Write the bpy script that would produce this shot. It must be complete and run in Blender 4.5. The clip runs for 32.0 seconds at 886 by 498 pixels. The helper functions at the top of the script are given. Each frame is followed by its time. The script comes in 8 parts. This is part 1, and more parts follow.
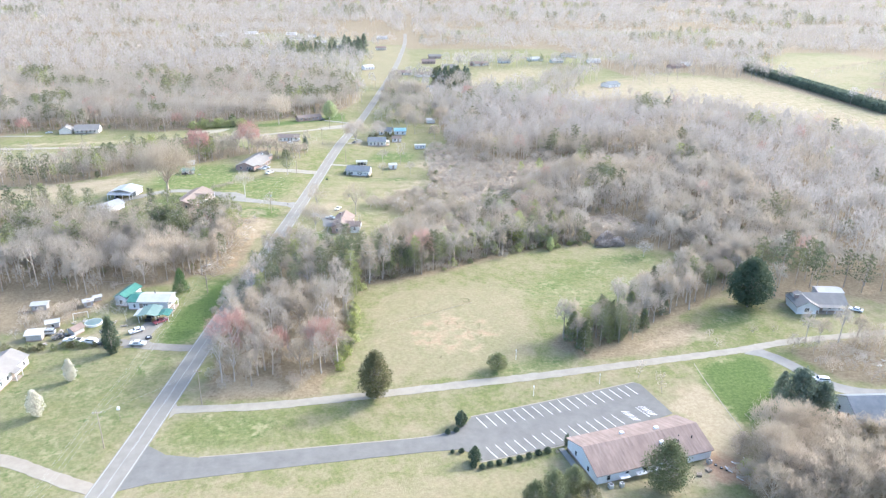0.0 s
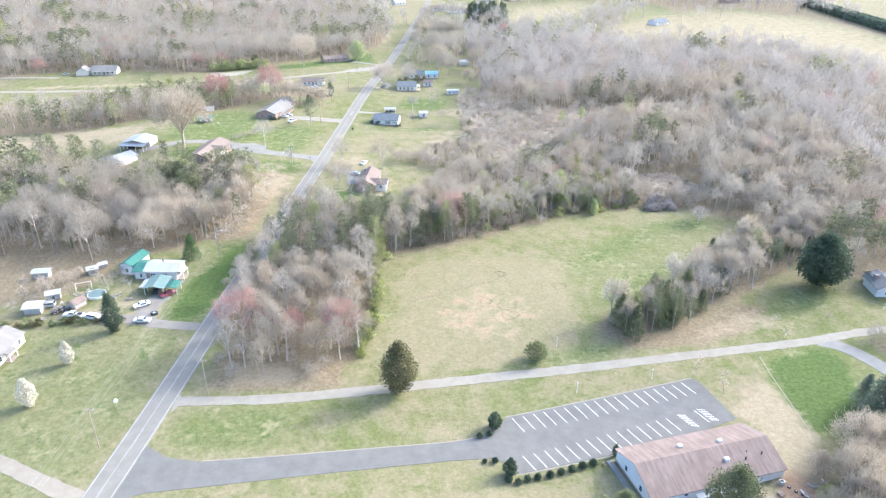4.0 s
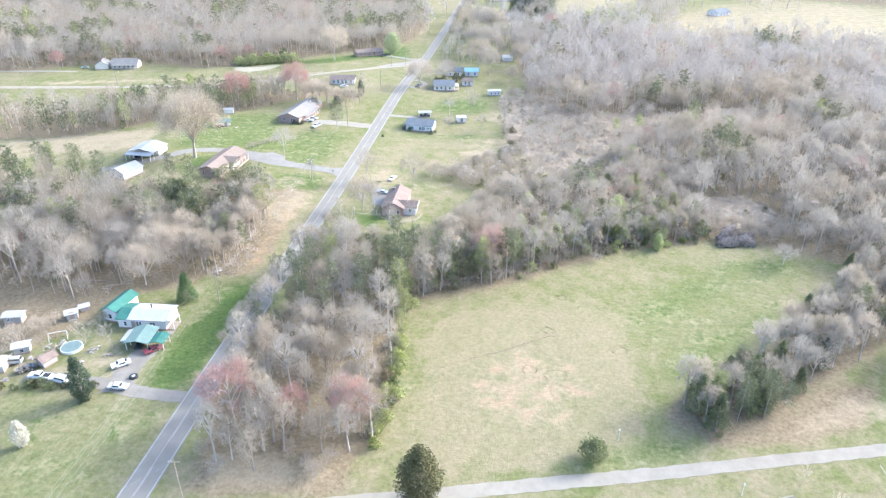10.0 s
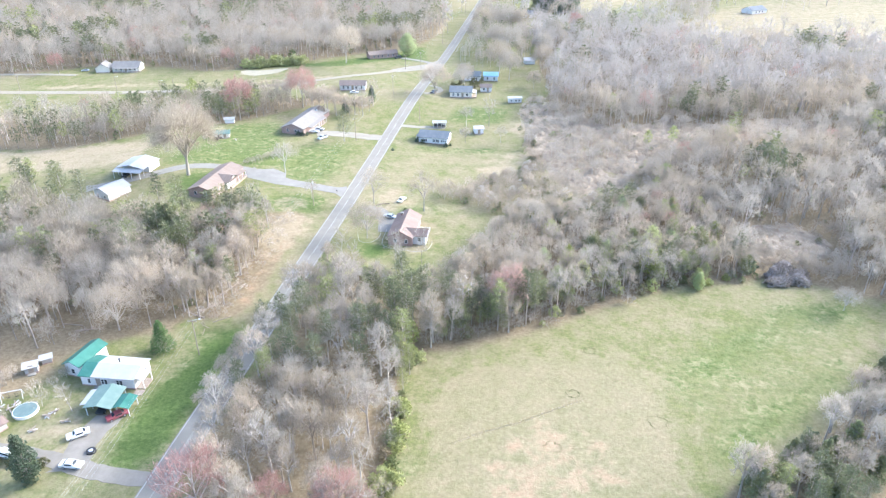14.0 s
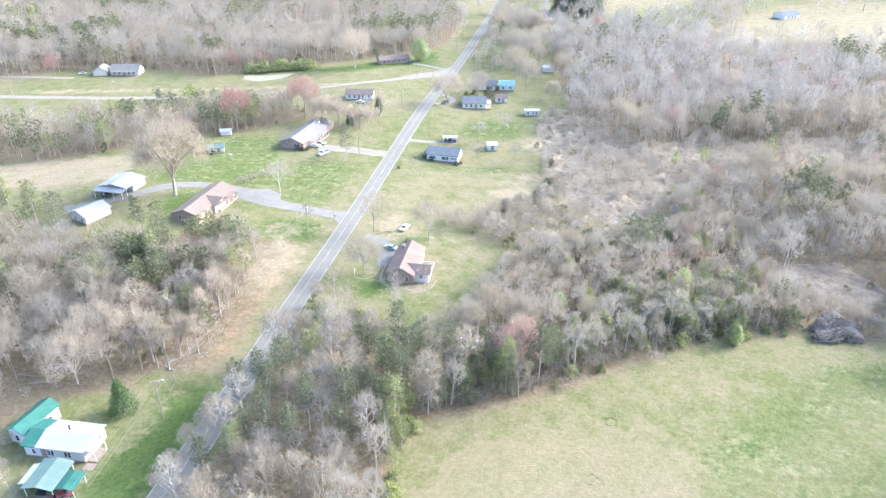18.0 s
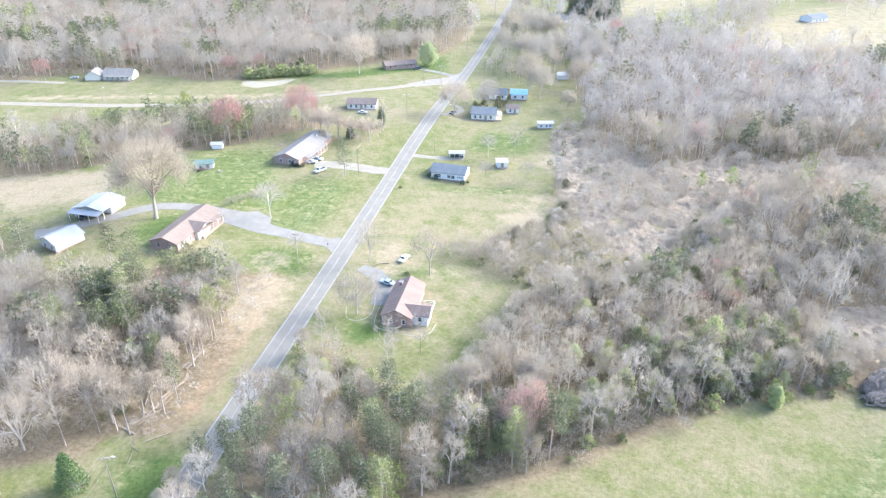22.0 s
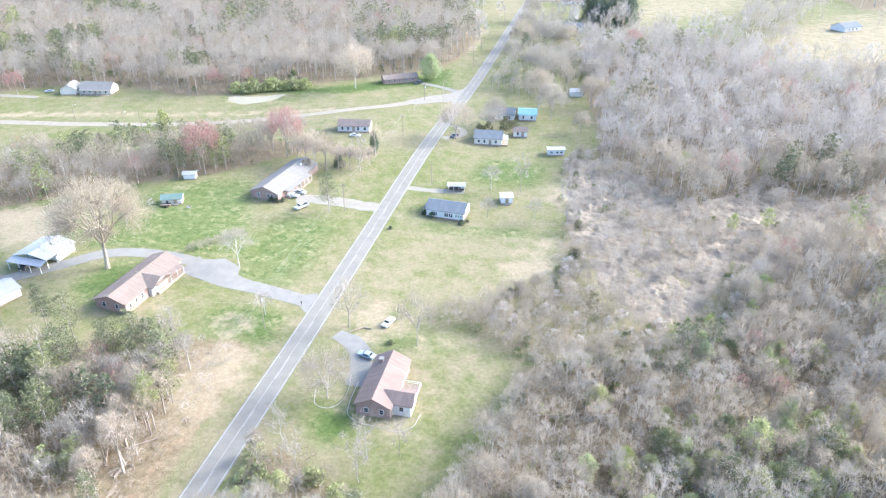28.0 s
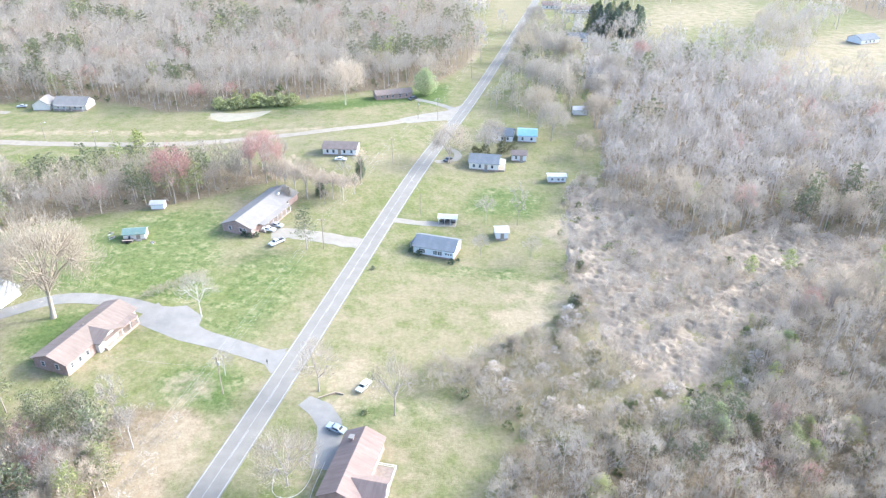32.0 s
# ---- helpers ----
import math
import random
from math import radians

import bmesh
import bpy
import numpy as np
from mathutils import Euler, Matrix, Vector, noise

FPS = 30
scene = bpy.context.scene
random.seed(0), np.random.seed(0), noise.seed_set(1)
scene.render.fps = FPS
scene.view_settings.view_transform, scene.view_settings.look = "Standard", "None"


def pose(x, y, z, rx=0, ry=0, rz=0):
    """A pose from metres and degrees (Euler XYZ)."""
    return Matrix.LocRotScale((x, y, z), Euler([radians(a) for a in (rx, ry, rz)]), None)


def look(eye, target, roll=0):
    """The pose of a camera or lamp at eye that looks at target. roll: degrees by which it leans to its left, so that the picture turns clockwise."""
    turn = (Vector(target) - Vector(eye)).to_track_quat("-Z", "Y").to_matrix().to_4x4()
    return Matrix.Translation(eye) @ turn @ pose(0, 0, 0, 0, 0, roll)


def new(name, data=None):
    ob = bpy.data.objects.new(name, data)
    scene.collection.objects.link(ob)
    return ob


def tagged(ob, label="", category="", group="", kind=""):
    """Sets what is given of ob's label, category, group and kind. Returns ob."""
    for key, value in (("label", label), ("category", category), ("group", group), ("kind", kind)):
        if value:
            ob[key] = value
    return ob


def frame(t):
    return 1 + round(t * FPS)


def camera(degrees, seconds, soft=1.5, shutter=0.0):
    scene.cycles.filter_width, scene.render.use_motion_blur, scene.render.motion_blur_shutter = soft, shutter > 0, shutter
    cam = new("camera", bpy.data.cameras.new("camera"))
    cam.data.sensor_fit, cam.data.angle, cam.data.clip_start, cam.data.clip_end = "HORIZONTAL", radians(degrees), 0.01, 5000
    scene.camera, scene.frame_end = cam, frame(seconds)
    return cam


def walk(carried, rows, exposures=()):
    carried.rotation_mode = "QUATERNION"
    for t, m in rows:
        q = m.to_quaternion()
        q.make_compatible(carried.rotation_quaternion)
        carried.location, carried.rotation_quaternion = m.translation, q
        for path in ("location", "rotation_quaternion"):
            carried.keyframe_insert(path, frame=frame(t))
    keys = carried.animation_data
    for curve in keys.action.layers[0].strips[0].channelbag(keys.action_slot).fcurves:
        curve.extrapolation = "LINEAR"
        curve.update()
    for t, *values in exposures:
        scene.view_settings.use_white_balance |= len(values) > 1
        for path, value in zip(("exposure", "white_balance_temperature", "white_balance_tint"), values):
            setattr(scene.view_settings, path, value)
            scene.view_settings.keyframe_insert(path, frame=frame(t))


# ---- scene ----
cam = camera(66.0, 32.0, 1.3)
PATH = [
    (0, (0.0, 0.0, 108.29), (5.844, 46.12, 89.882), 0.76),
    (0.5, (0.25, 3.29, 108.27), (5.795, 49.415, 89.777), 0.67),
    (1, (0.5, 6.58, 108.23), (5.758, 52.715, 89.693), 0.64),
    (1.5, (0.75, 9.85, 108.19), (5.708, 56.0, 89.588), 0.62),
    (1.7, (0.85, 11.15, 108.17), (5.701, 57.301, 89.543), 0.58),
    (1.8, (0.91, 11.8, 108.16), (5.694, 57.913, 89.427), 0.57),
    (1.9, (0.96, 12.45, 108.15), (5.68, 58.464, 89.157), 0.55),
    (2, (1.01, 13.1, 108.14), (5.66, 58.952, 88.744), 0.53),
    (2.1, (1.07, 13.75, 108.13), (5.641, 59.376, 88.194), 0.53),
    (2.2, (1.12, 14.4, 108.13), (5.621, 59.778, 87.615), 0.53),
    (2.3, (1.17, 15.05, 108.12), (5.603, 60.196, 87.087), 0.53),
    (2.4, (1.23, 15.7, 108.12), (5.589, 60.652, 86.656), 0.54),
    (2.5, (1.28, 16.35, 108.11), (5.58, 61.153, 86.329), 0.54),
    (2.6, (1.34, 17.01, 108.12), (5.571, 61.698, 86.097), 0.54),
    (2.7, (1.39, 17.66, 108.12), (5.566, 62.284, 85.951), 0.54),
    (2.85, (1.48, 18.64, 108.12), (5.563, 63.211, 85.83), 0.53),
    (3, (1.56, 19.62, 108.13), (5.563, 64.162, 85.761), 0.53),
    (3.5, (1.85, 22.88, 108.15), (5.583, 67.389, 85.683), 0.52),
    (5.5, (3.03, 35.79, 108.22), (5.704, 80.188, 85.373), 0.46),
    (6, (3.31, 39.04, 108.23), (5.713, 83.409, 85.3), 0.51),
    (7, (3.81, 45.62, 108.2), (5.756, 89.936, 85.136), 0.43),
    (8, (4.24, 52.3, 108.13), (5.769, 96.543, 84.883), 0.36),
    (9, (4.56, 59.27, 107.99), (5.674, 103.443, 84.579), 0.22),
    (10, (4.85, 66.61, 107.84), (5.635, 110.707, 84.294), 0.25),
    (11, (5.28, 74.17, 107.72), (5.749, 118.225, 84.078), 0.16),
    (12, (5.89, 81.64, 107.59), (6.018, 125.642, 83.849), 0.09),
    (13, (6.56, 88.76, 107.49), (6.298, 132.706, 83.644), -0.05),
    (14, (7.3, 95.52, 107.52), (6.698, 139.406, 83.563), -0.08),
    (14.5, (7.69, 98.84, 107.56), (6.922, 142.697, 83.555), -0.06),
    (16.5, (9.25, 112.1, 107.68), (7.884, 155.879, 83.564), 0.18),
    (17, (9.55, 115.39, 107.7), (8.058, 159.153, 83.555), 0.19),
    (18, (9.99, 121.85, 107.67), (8.257, 165.573, 83.49), 0.23),
    (19, (10.35, 128.1, 107.61), (8.388, 171.771, 83.343), 0.23),
    (20, (10.7, 134.26, 107.59), (8.537, 177.897, 83.275), 0.25),
    (21, (11.09, 140.32, 107.62), (8.744, 183.913, 83.254), 0.33),
    (22, (11.49, 146.27, 107.69), (8.947, 189.818, 83.255), 0.33),
    (23, (11.96, 152.15, 107.76), (9.267, 195.672, 83.288), 0.29),
    (24, (12.43, 158.02, 107.86), (9.6, 201.505, 83.35), 0.28),
    (25, (12.91, 163.85, 107.98), (9.949, 207.307, 83.427), 0.33),
    (25.5, (13.15, 166.8, 108.03), (10.144, 210.237, 83.455), 0.33),
    (27.5, (14.21, 178.75, 108.19), (10.938, 222.153, 83.584), 0.39),
    (28, (14.5, 181.78, 108.23), (11.176, 225.183, 83.629), 0.41),
    (29, (15.14, 187.93, 108.29), (11.721, 231.329, 83.705), 0.46),
    (30, (15.87, 194.15, 108.42), (12.37, 237.579, 83.894), 0.45),
    (31, (16.64, 200.45, 108.61), (13.08, 243.885, 84.088), 0.48),
    (32, (17.47, 206.86, 108.84), (13.853, 250.302, 84.35), 0.59),
]
walk(cam, [(t, look(eye, target, roll)) for t, eye, target, roll in PATH],
     exposures=((0.0, 1.84, 5540, 10), (9.0, 1.92, 5480, 10), (20.0, 2.0, 5430, 10), (32.0, 1.99, 5400, 10)))

# ---- light ----
SUN_TO = Vector((0.90, 0.43, 0.0)).normalized()
SUN_UP = radians(29)
world = bpy.data.worlds.new("sky")
scene.world = world
world.use_nodes = True
wn, wl = world.node_tree.nodes, world.node_tree.links
sky = wn.new("ShaderNodeTexSky")
sky.sky_type = "NISHITA"
sky.sun_disc = False
sky.sun_elevation = SUN_UP
sky.sun_rotation = math.atan2(SUN_TO.x, SUN_TO.y)
sky.air_density, sky.dust_density = 1.0, 4.0
wl.new(sky.outputs[0], wn["Background"].inputs[0])
wn["Background"].inputs[1].default_value = 0.196
sun = new("sun", bpy.data.lights.new("sun", "SUN"))
sun.data.energy = 1.1
sun.data.angle = radians(4.0)
sun.data.color = (1.0, 0.965, 0.91)
sun.rotation_mode = "QUATERNION"
sun.rotation_quaternion = (-(SUN_TO * math.cos(SUN_UP) + Vector((0, 0, math.sin(SUN_UP))))).to_track_quat("-Z", "Y")


# ---- materials ----
def nodes_of(name):
    m = bpy.data.materials.new(name)
    m.use_nodes = True
    return m, m.node_tree.nodes, m.node_tree.links, m.node_tree.nodes["Principled BSDF"]


def noise_node(n, l, scale, detail=4.0, rough=0.6, coords=None):
    t = n.new("ShaderNodeTexNoise")
    t.inputs["Scale"].default_value, t.inputs["Detail"].default_value, t.inputs["Roughness"].default_value = scale, detail, rough
    if coords is not None:
        l.new(coords, t.inputs["Vector"])
    return t.outputs[0]


def ramp(n, l, fac, lo, hi):
    r = n.new("ShaderNodeMapRange")
    r.inputs[1].default_value, r.inputs[2].default_value = lo, hi
    l.new(fac, r.inputs[0])
    return r.outputs[0]


def mix(n, l, fac, a, b, mode="MIX"):
    m = n.new("ShaderNodeMix")
    m.data_type, m.blend_type = "RGBA", mode
    for sock, v in ((m.inputs[0], fac), (m.inputs[6], a), (m.inputs[7], b)):
        if isinstance(v, (int, float)):
            sock.default_value = v
        elif isinstance(v, tuple):
            sock.default_value = (*v, 1)
        else:
            l.new(v, sock)
    return m.outputs[2]


def times(n, l, a, b):
    m = n.new("ShaderNodeMath")
    m.operation = "MULTIPLY"
    for sock, v in ((m.inputs[0], a), (m.inputs[1], b)):
        if isinstance(v, (int, float)):
            sock.default_value = v
        else:
            l.new(v, sock)
    return m.outputs[0]


def surface(name, a, b, scale=3.0, rough=0.8, metal=0.0, fine=40.0, bump=0.2, wear=None, spec=0.3, varied=0.15):
    """A two-colour weathered surface in object space, at two scales of variation."""
    m, n, l, p = nodes_of(name)
    co = n.new("ShaderNodeTexCoord").outputs["Object"]
    big = ramp(n, l, noise_node(n, l, scale, 5, 0.65, co), 0.3, 0.7)
    small = noise_node(n, l, fine, 3, 0.6, co)
    col = mix(n, l, big, a, b)
    col = mix(n, l, times(n, l, small, 0.35), col, tuple(c * 0.55 for c in a))
    if wear:
        col = mix(n, l, ramp(n, l, noise_node(n, l, scale * 0.6, 6, 0.7, co), 0.55, 0.75), col, wear)
    if varied:
        r = n.new("ShaderNodeObjectInfo").outputs["Random"]
        h = n.new("ShaderNodeHueSaturation")
        l.new(ramp(n, l, r, -0.5 / varied, 0.5 / varied), h.inputs["Value"])
        h.inputs["Value"].default_value = 1
        mr = n.new("ShaderNodeMapRange")
        mr.inputs[3].default_value, mr.inputs[4].default_value = 1 - varied, 1 + varied
        l.new(r, mr.inputs[0])
        l.new(mr.outputs[0], h.inputs["Value"])
        l.new(col, h.inputs["Color"])
        col = h.outputs[0]
    l.new(col, p.inputs["Base Color"])
    p.inputs["Roughness"].default_value, p.inputs["Metallic"].default_value = rough, metal
    p.inputs["Specular IOR Level"].default_value = spec
    if bump:
        bn = n.new("ShaderNodeBump")
        bn.inputs["Strength"].default_value, bn.inputs["Distance"].default_value = bump, 0.02
        l.new(small, bn.inputs["Height"])
        l.new(bn.outputs[0], p.inputs["Normal"])
    return m


def streaky(name, a, b, stain, along=(0.9, 0.12, 0.12), rough=0.9):
    """Shingles with stains running down the slope and fine course lines."""
    m, n, l, p = nodes_of(name)
    co = n.new("ShaderNodeTexCoord").outputs["Object"]
    mp = n.new("ShaderNodeMapping")
    mp.inputs["Scale"].default_value = along
    l.new(co, mp.inputs[0])
    run = ramp(n, l, noise_node(n, l, 1.6, 6, 0.7, mp.outputs[0]), 0.42, 0.68)
    big = ramp(n, l, noise_node(n, l, 0.22, 4, 0.6, co), 0.3, 0.7)
    small = noise_node(n, l, 6.0, 4, 0.7, co)
    col = mix(n, l, big, a, b)
    col = mix(n, l, times(n, l, run, 0.8), col, stain)
    col = mix(n, l, times(n, l, small, 0.3), col, tuple(c * 0.6 for c in a))
    l.new(col, p.inputs["Base Color"])
    p.inputs["Roughness"].default_value = rough
    p.inputs["Specular IOR Level"].default_value = 0.25
    bn = n.new("ShaderNodeBump")
    bn.inputs["Strength"].default_value, bn.inputs["Distance"].default_value = 0.3, 0.02
    l.new(small, bn.inputs["Height"])
    l.new(bn.outputs[0], p.inputs["Normal"])
    return m


def plant(name, dark, light, third=None, thin=0.35, spread=0.5):
    """Twigs or leaves: colour by tree (the tint attribute and the object's random number) and by leaf."""
    m, n, l, p = nodes_of(name)
    at = n.new("ShaderNodeAttribute")
    at.attribute_name = "tint"
    add = n.new("ShaderNodeMath")
    add.operation = "ADD"
    l.new(at.outputs["Fac"], add.inputs[0])
    l.new(n.new("ShaderNodeObjectInfo").outputs["Random"], add.inputs[1])
    fr = n.new("ShaderNodeMath")
    fr.operation = "FRACT"
    l.new(add.outputs[0], fr.inputs[0])
    isl = n.new("ShaderNodeNewGeometry").outputs["Random Per Island"]
    col = mix(n, l, fr.outputs[0], dark, light)
    if third:
        col = mix(n, l, ramp(n, l, fr.outputs[0], 0.75, 0.95), col, third)
    col = mix(n, l, times(n, l, isl, spread), col, tuple(c * 0.5 for c in dark))
    l.new(col, p.inputs["Base Color"])
    p.inputs["Roughness"].default_value = 0.85
    p.inputs["Specular IOR Level"].default_value = 0.2
    if thin:
        t = n.new("ShaderNodeBsdfTranslucent")
        l.new(col, t.inputs[0])
        s = n.new("ShaderNodeMixShader")
        s.inputs[0].default_value = thin
        l.new(p.outputs[0], s.inputs[1])
        l.new(t.outputs[0], s.inputs[2])
        l.new(s.outputs[0], n["Material Output"].inputs[0])
    return m


BARK = plant("bark", (0.29, 0.25, 0.210), (0.50, 0.445, 0.390), thin=0, spread=0.2)
PALE_BARK = plant("pale_bark", (0.40, 0.372, 0.335), (0.50, 0.47, 0.43), thin=0, spread=0.15)
TAN_BARK = plant("tan_bark", (0.34, 0.285, 0.215), (0.41, 0.35, 0.27), thin=0, spread=0.15)
TWIG = plant("bare_twigs", (0.355, 0.305, 0.232), (0.455, 0.398, 0.308), (0.47, 0.40, 0.315), thin=0.45, spread=0.2)
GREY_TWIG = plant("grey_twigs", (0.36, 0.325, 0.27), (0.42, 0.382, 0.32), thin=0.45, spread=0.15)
# twigs of the far woods: distance haze put into a cooler base colour
HAZE_TWIG = plant("hazed_twigs", (0.364, 0.338, 0.306), (0.434, 0.405, 0.370), thin=0.45, spread=0.15)
RED_BUD = plant("red_buds", (0.405, 0.232, 0.202), (0.50, 0.345, 0.293), thin=0.45, spread=0.3)
PINE_LEAF = plant("pine_needles", (0.145, 0.158, 0.09), (0.235, 0.25, 0.138), (0.34, 0.36, 0.15), thin=0.3, spread=0.28)
CEDAR_LEAF = plant("cedar_foliage", (0.09, 0.12, 0.075), (0.17, 0.205, 0.125), spread=0.4)
MAGNOLIA_LEAF = plant("magnolia_leaves", (0.11, 0.11, 0.050), (0.24, 0.225, 0.115), spread=0.6)
SPRING_LEAF = plant("spring_leaves", (0.30, 0.33, 0.110), (0.46, 0.48, 0.220), spread=0.4)
BUSH_LEAF = plant("bush_leaves", (0.16, 0.185, 0.080), (0.29, 0.30, 0.150), (0.30, 0.24, 0.150), spread=0.5)
BLOSSOM = plant("white_blossom", (0.60, 0.565, 0.45), (0.71, 0.675, 0.55), spread=0.15)
BLOSSOM_GREEN = plant("green_white_blossom", (0.50, 0.545, 0.27), (0.60, 0.635, 0.35), thin=0.45, spread=0.15)
CANE = plant("dry_cane", (0.56, 0.51, 0.440), (0.74, 0.69, 0.620), spread=0.35)
BRUSH_BROWN = plant("cut_brush", (0.36, 0.305, 0.25), (0.45, 0.39, 0.33), spread=0.3)
BRUSH_GREY = plant("weathered_brush", (0.50, 0.445, 0.395), (0.60, 0.54, 0.49), thin=0.45, spread=0.15)
DEODAR_LEAF = plant("blue_green_needles", (0.155, 0.185, 0.13), (0.26, 0.295, 0.20), thin=0.3, spread=0.3)
FIR_LEAF = plant("bright_fir_needles", (0.105, 0.165, 0.06), (0.185, 0.26, 0.105), thin=0.3, spread=0.3)
PALE_LEAF = plant("pale_spring_leaves", (0.40, 0.45, 0.230), (0.52, 0.56, 0.330), thin=0.4, spread=0.25)
OLIVE_DARK = plant("dull_olive_leaves", (0.15, 0.165, 0.080), (0.26, 0.27, 0.135), thin=0.2, spread=0.35)
OLIVE_LEAF = plant("olive_leaves", (0.31, 0.33, 0.160), (0.45, 0.46, 0.235), (0.50, 0.52, 0.240), spread=0.25)
RING_GRASS = plant("ring_grass", (0.225, 0.237, 0.115), (0.30, 0.308, 0.16), spread=0.15)
OAK_TWIG = plant("oak_twigs", (0.42, 0.358, 0.268), (0.50, 0.434, 0.33), thin=0.45, spread=0.2)
TAN_TWIG = plant("tan_twigs", (0.46, 0.39, 0.30), (0.555, 0.48, 0.378), thin=0.45, spread=0.25)

GROUND_M, gn, gl, gp = nodes_of("ground")
gco = gn.new("ShaderNodeTexCoord").outputs["Object"]
zone = gn.new("ShaderNodeAttribute")
zone.attribute_name = "zone"
zs = gn.new("ShaderNodeSeparateColor")
gl.new(zone.outputs["Color"], zs.inputs[0])
n_big = noise_node(gn, gl, 0.02, 6, 0.6, gco)
n_mid = noise_node(gn, gl, 0.16, 6, 0.7, gco)
n_patch = noise_node(gn, gl, 0.45, 5, 0.7, gco)
n_grain = ramp(gn, gl, noise_node(gn, gl, 1.0, 7, 0.8, gco), 0.34, 0.66)
n_tuft = ramp(gn, gl, n_patch, 0.40, 0.60)
away = gn.new("ShaderNodeMapRange")
away.inputs[1].default_value, away.inputs[2].default_value, away.inputs[3].default_value, away.inputs[4].default_value = 0.65, 0.92, 1.0, 0.0
gl.new(zs.outputs[0], away.inputs[0])
dry = mix(gn, gl, n_grain, (0.192, 0.159, 0.091), (0.288, 0.245, 0.153))
green = mix(gn, gl, n_grain, (0.090, 0.105, 0.034), (0.177, 0.187, 0.068))
turf_map = gn.new("ShaderNodeMapping")
turf_map.inputs["Rotation"].default_value, turf_map.inputs["Scale"].default_value = (0, 0, radians(-38)), (0.05, 0.3, 0.3)
gl.new(gco, turf_map.inputs[0])
n_streak = ramp(gn, gl, noise_node(gn, gl, 1.0, 6, 0.65, turf_map.outputs[0]), 0.36, 0.64)
turf = mix(gn, gl, n_grain, (0.044, 0.079, 0.018), (0.106, 0.146, 0.040))
lush = mix(gn, gl, times(gn, gl, times(gn, gl, n_streak, n_tuft), away.outputs[0]), turf, mix(gn, gl, n_grain, (0.15, 0.155, 0.055), (0.255, 0.245, 0.116)))
lush = mix(gn, gl, times(gn, gl, times(gn, gl, ramp(gn, gl, n_mid, 0.5, 0.62), n_tuft), away.outputs[0]), lush, mix(gn, gl, n_grain, (0.19, 0.18, 0.083), (0.295, 0.27, 0.153)))
clay_zone = gn.new("ShaderNodeAttribute")
clay_zone.attribute_name = "clay"
clay = mix(gn, gl, n_grain, (0.25, 0.145, 0.083), (0.37, 0.25, 0.157))
litter = mix(gn, gl, n_grain, (0.128, 0.097, 0.055), (0.285, 0.23, 0.146))
earth = mix(gn, gl, n_grain, (0.248, 0.198, 0.125), (0.36, 0.298, 0.199))


def patchy(mask, gain):
    """A zone mask broken up at its edge by the two noises."""
    a = gn.new("ShaderNodeMath")
    a.operation = "MULTIPLY_ADD"
    gl.new(n_mid, a.inputs[0])
    a.inputs[1].default_value = gain
    a.inputs[2].default_value = -gain / 2
    b = gn.new("ShaderNodeMath")
    b.operation = "ADD"
    gl.new(mask, b.inputs[0])
    gl.new(a.outputs[0], b.inputs[1])
    return ramp(gn, gl, b.outputs[0], 0.3, 0.7)


def weighted(pairs, base):
    """base plus each noise times its weight."""
    out = None
    for sock, w in pairs:
        a = gn.new("ShaderNodeMath")
        a.operation = "MULTIPLY_ADD"
        gl.new(sock, a.inputs[0])
        a.inputs[1].default_value = w
        if out is None:
            a.inputs[2].default_value = base
        else:
            gl.new(out, a.inputs[2])
        out = a.outputs[0]
    return out


dryness = gn.new("ShaderNodeClamp")
gl.new(weighted(((n_big, 1.7), (n_mid, 1.9), (n_patch, 1.2)), -1.93), dryness.inputs[0])
grass = mix(gn, gl, dryness.outputs[0], green, dry)
gcol = mix(gn, gl, times(gn, gl, patchy(zs.outputs[1], 1.8), 0.6), grass, dry)
gcol = mix(gn, gl, times(gn, gl, patchy(zs.outputs[0], 1.5), 0.9), gcol, lush)
gcol = mix(gn, gl, patchy(zs.outputs[2], 0.7), gcol, litter)
gcol = mix(gn, gl, times(gn, gl, patchy(zone.outputs["Alpha"], 1.6), 0.85), gcol, earth)
gcol = mix(gn, gl, times(gn, gl, patchy(clay_zone.outputs["Fac"], 1.2), 0.85), gcol, clay)
gl.new(gcol, gp.inputs["Base Color"])
gp.inputs["Roughness"].default_value = 0.95
gp.inputs["Specular IOR Level"].default_value = 0.1
gb = gn.new("ShaderNodeBump")
gb.inputs["Strength"].default_value, gb.inputs["Distance"].default_value = 0.6, 0.25
gl.new(noise_node(gn, gl, 2.2, 5, 0.75, gco), gb.inputs["Height"])
gl.new(gb.outputs[0], gp.inputs["Normal"])

ROAD_M = surface("worn_asphalt", (0.205, 0.19, 0.158), (0.262, 0.244, 0.204), 0.25, 0.9, fine=6, spec=0.1, wear=(0.185, 0.172, 0.151), varied=0)
SAND_M = surface("pale_sand", (0.29, 0.262, 0.185), (0.36, 0.326, 0.238), 0.3, 0.95, fine=4, varied=0)
BRAMBLE_M = surface("dead_vines", (0.245, 0.195, 0.135), (0.35, 0.29, 0.21), 0.35, 0.95, fine=2.2, bump=1.0, wear=(0.17, 0.14, 0.10), varied=0)
PALE_GREEN_ROOF = surface("faded_green_roof", (0.125, 0.19, 0.16), (0.18, 0.245, 0.21), 0.5, 0.6, fine=4, varied=0)
LOT_M = surface("dark_asphalt", (0.148, 0.142, 0.126), (0.196, 0.188, 0.168), 0.3, 0.85, fine=8, spec=0.1, wear=(0.135, 0.13, 0.121), varied=0)
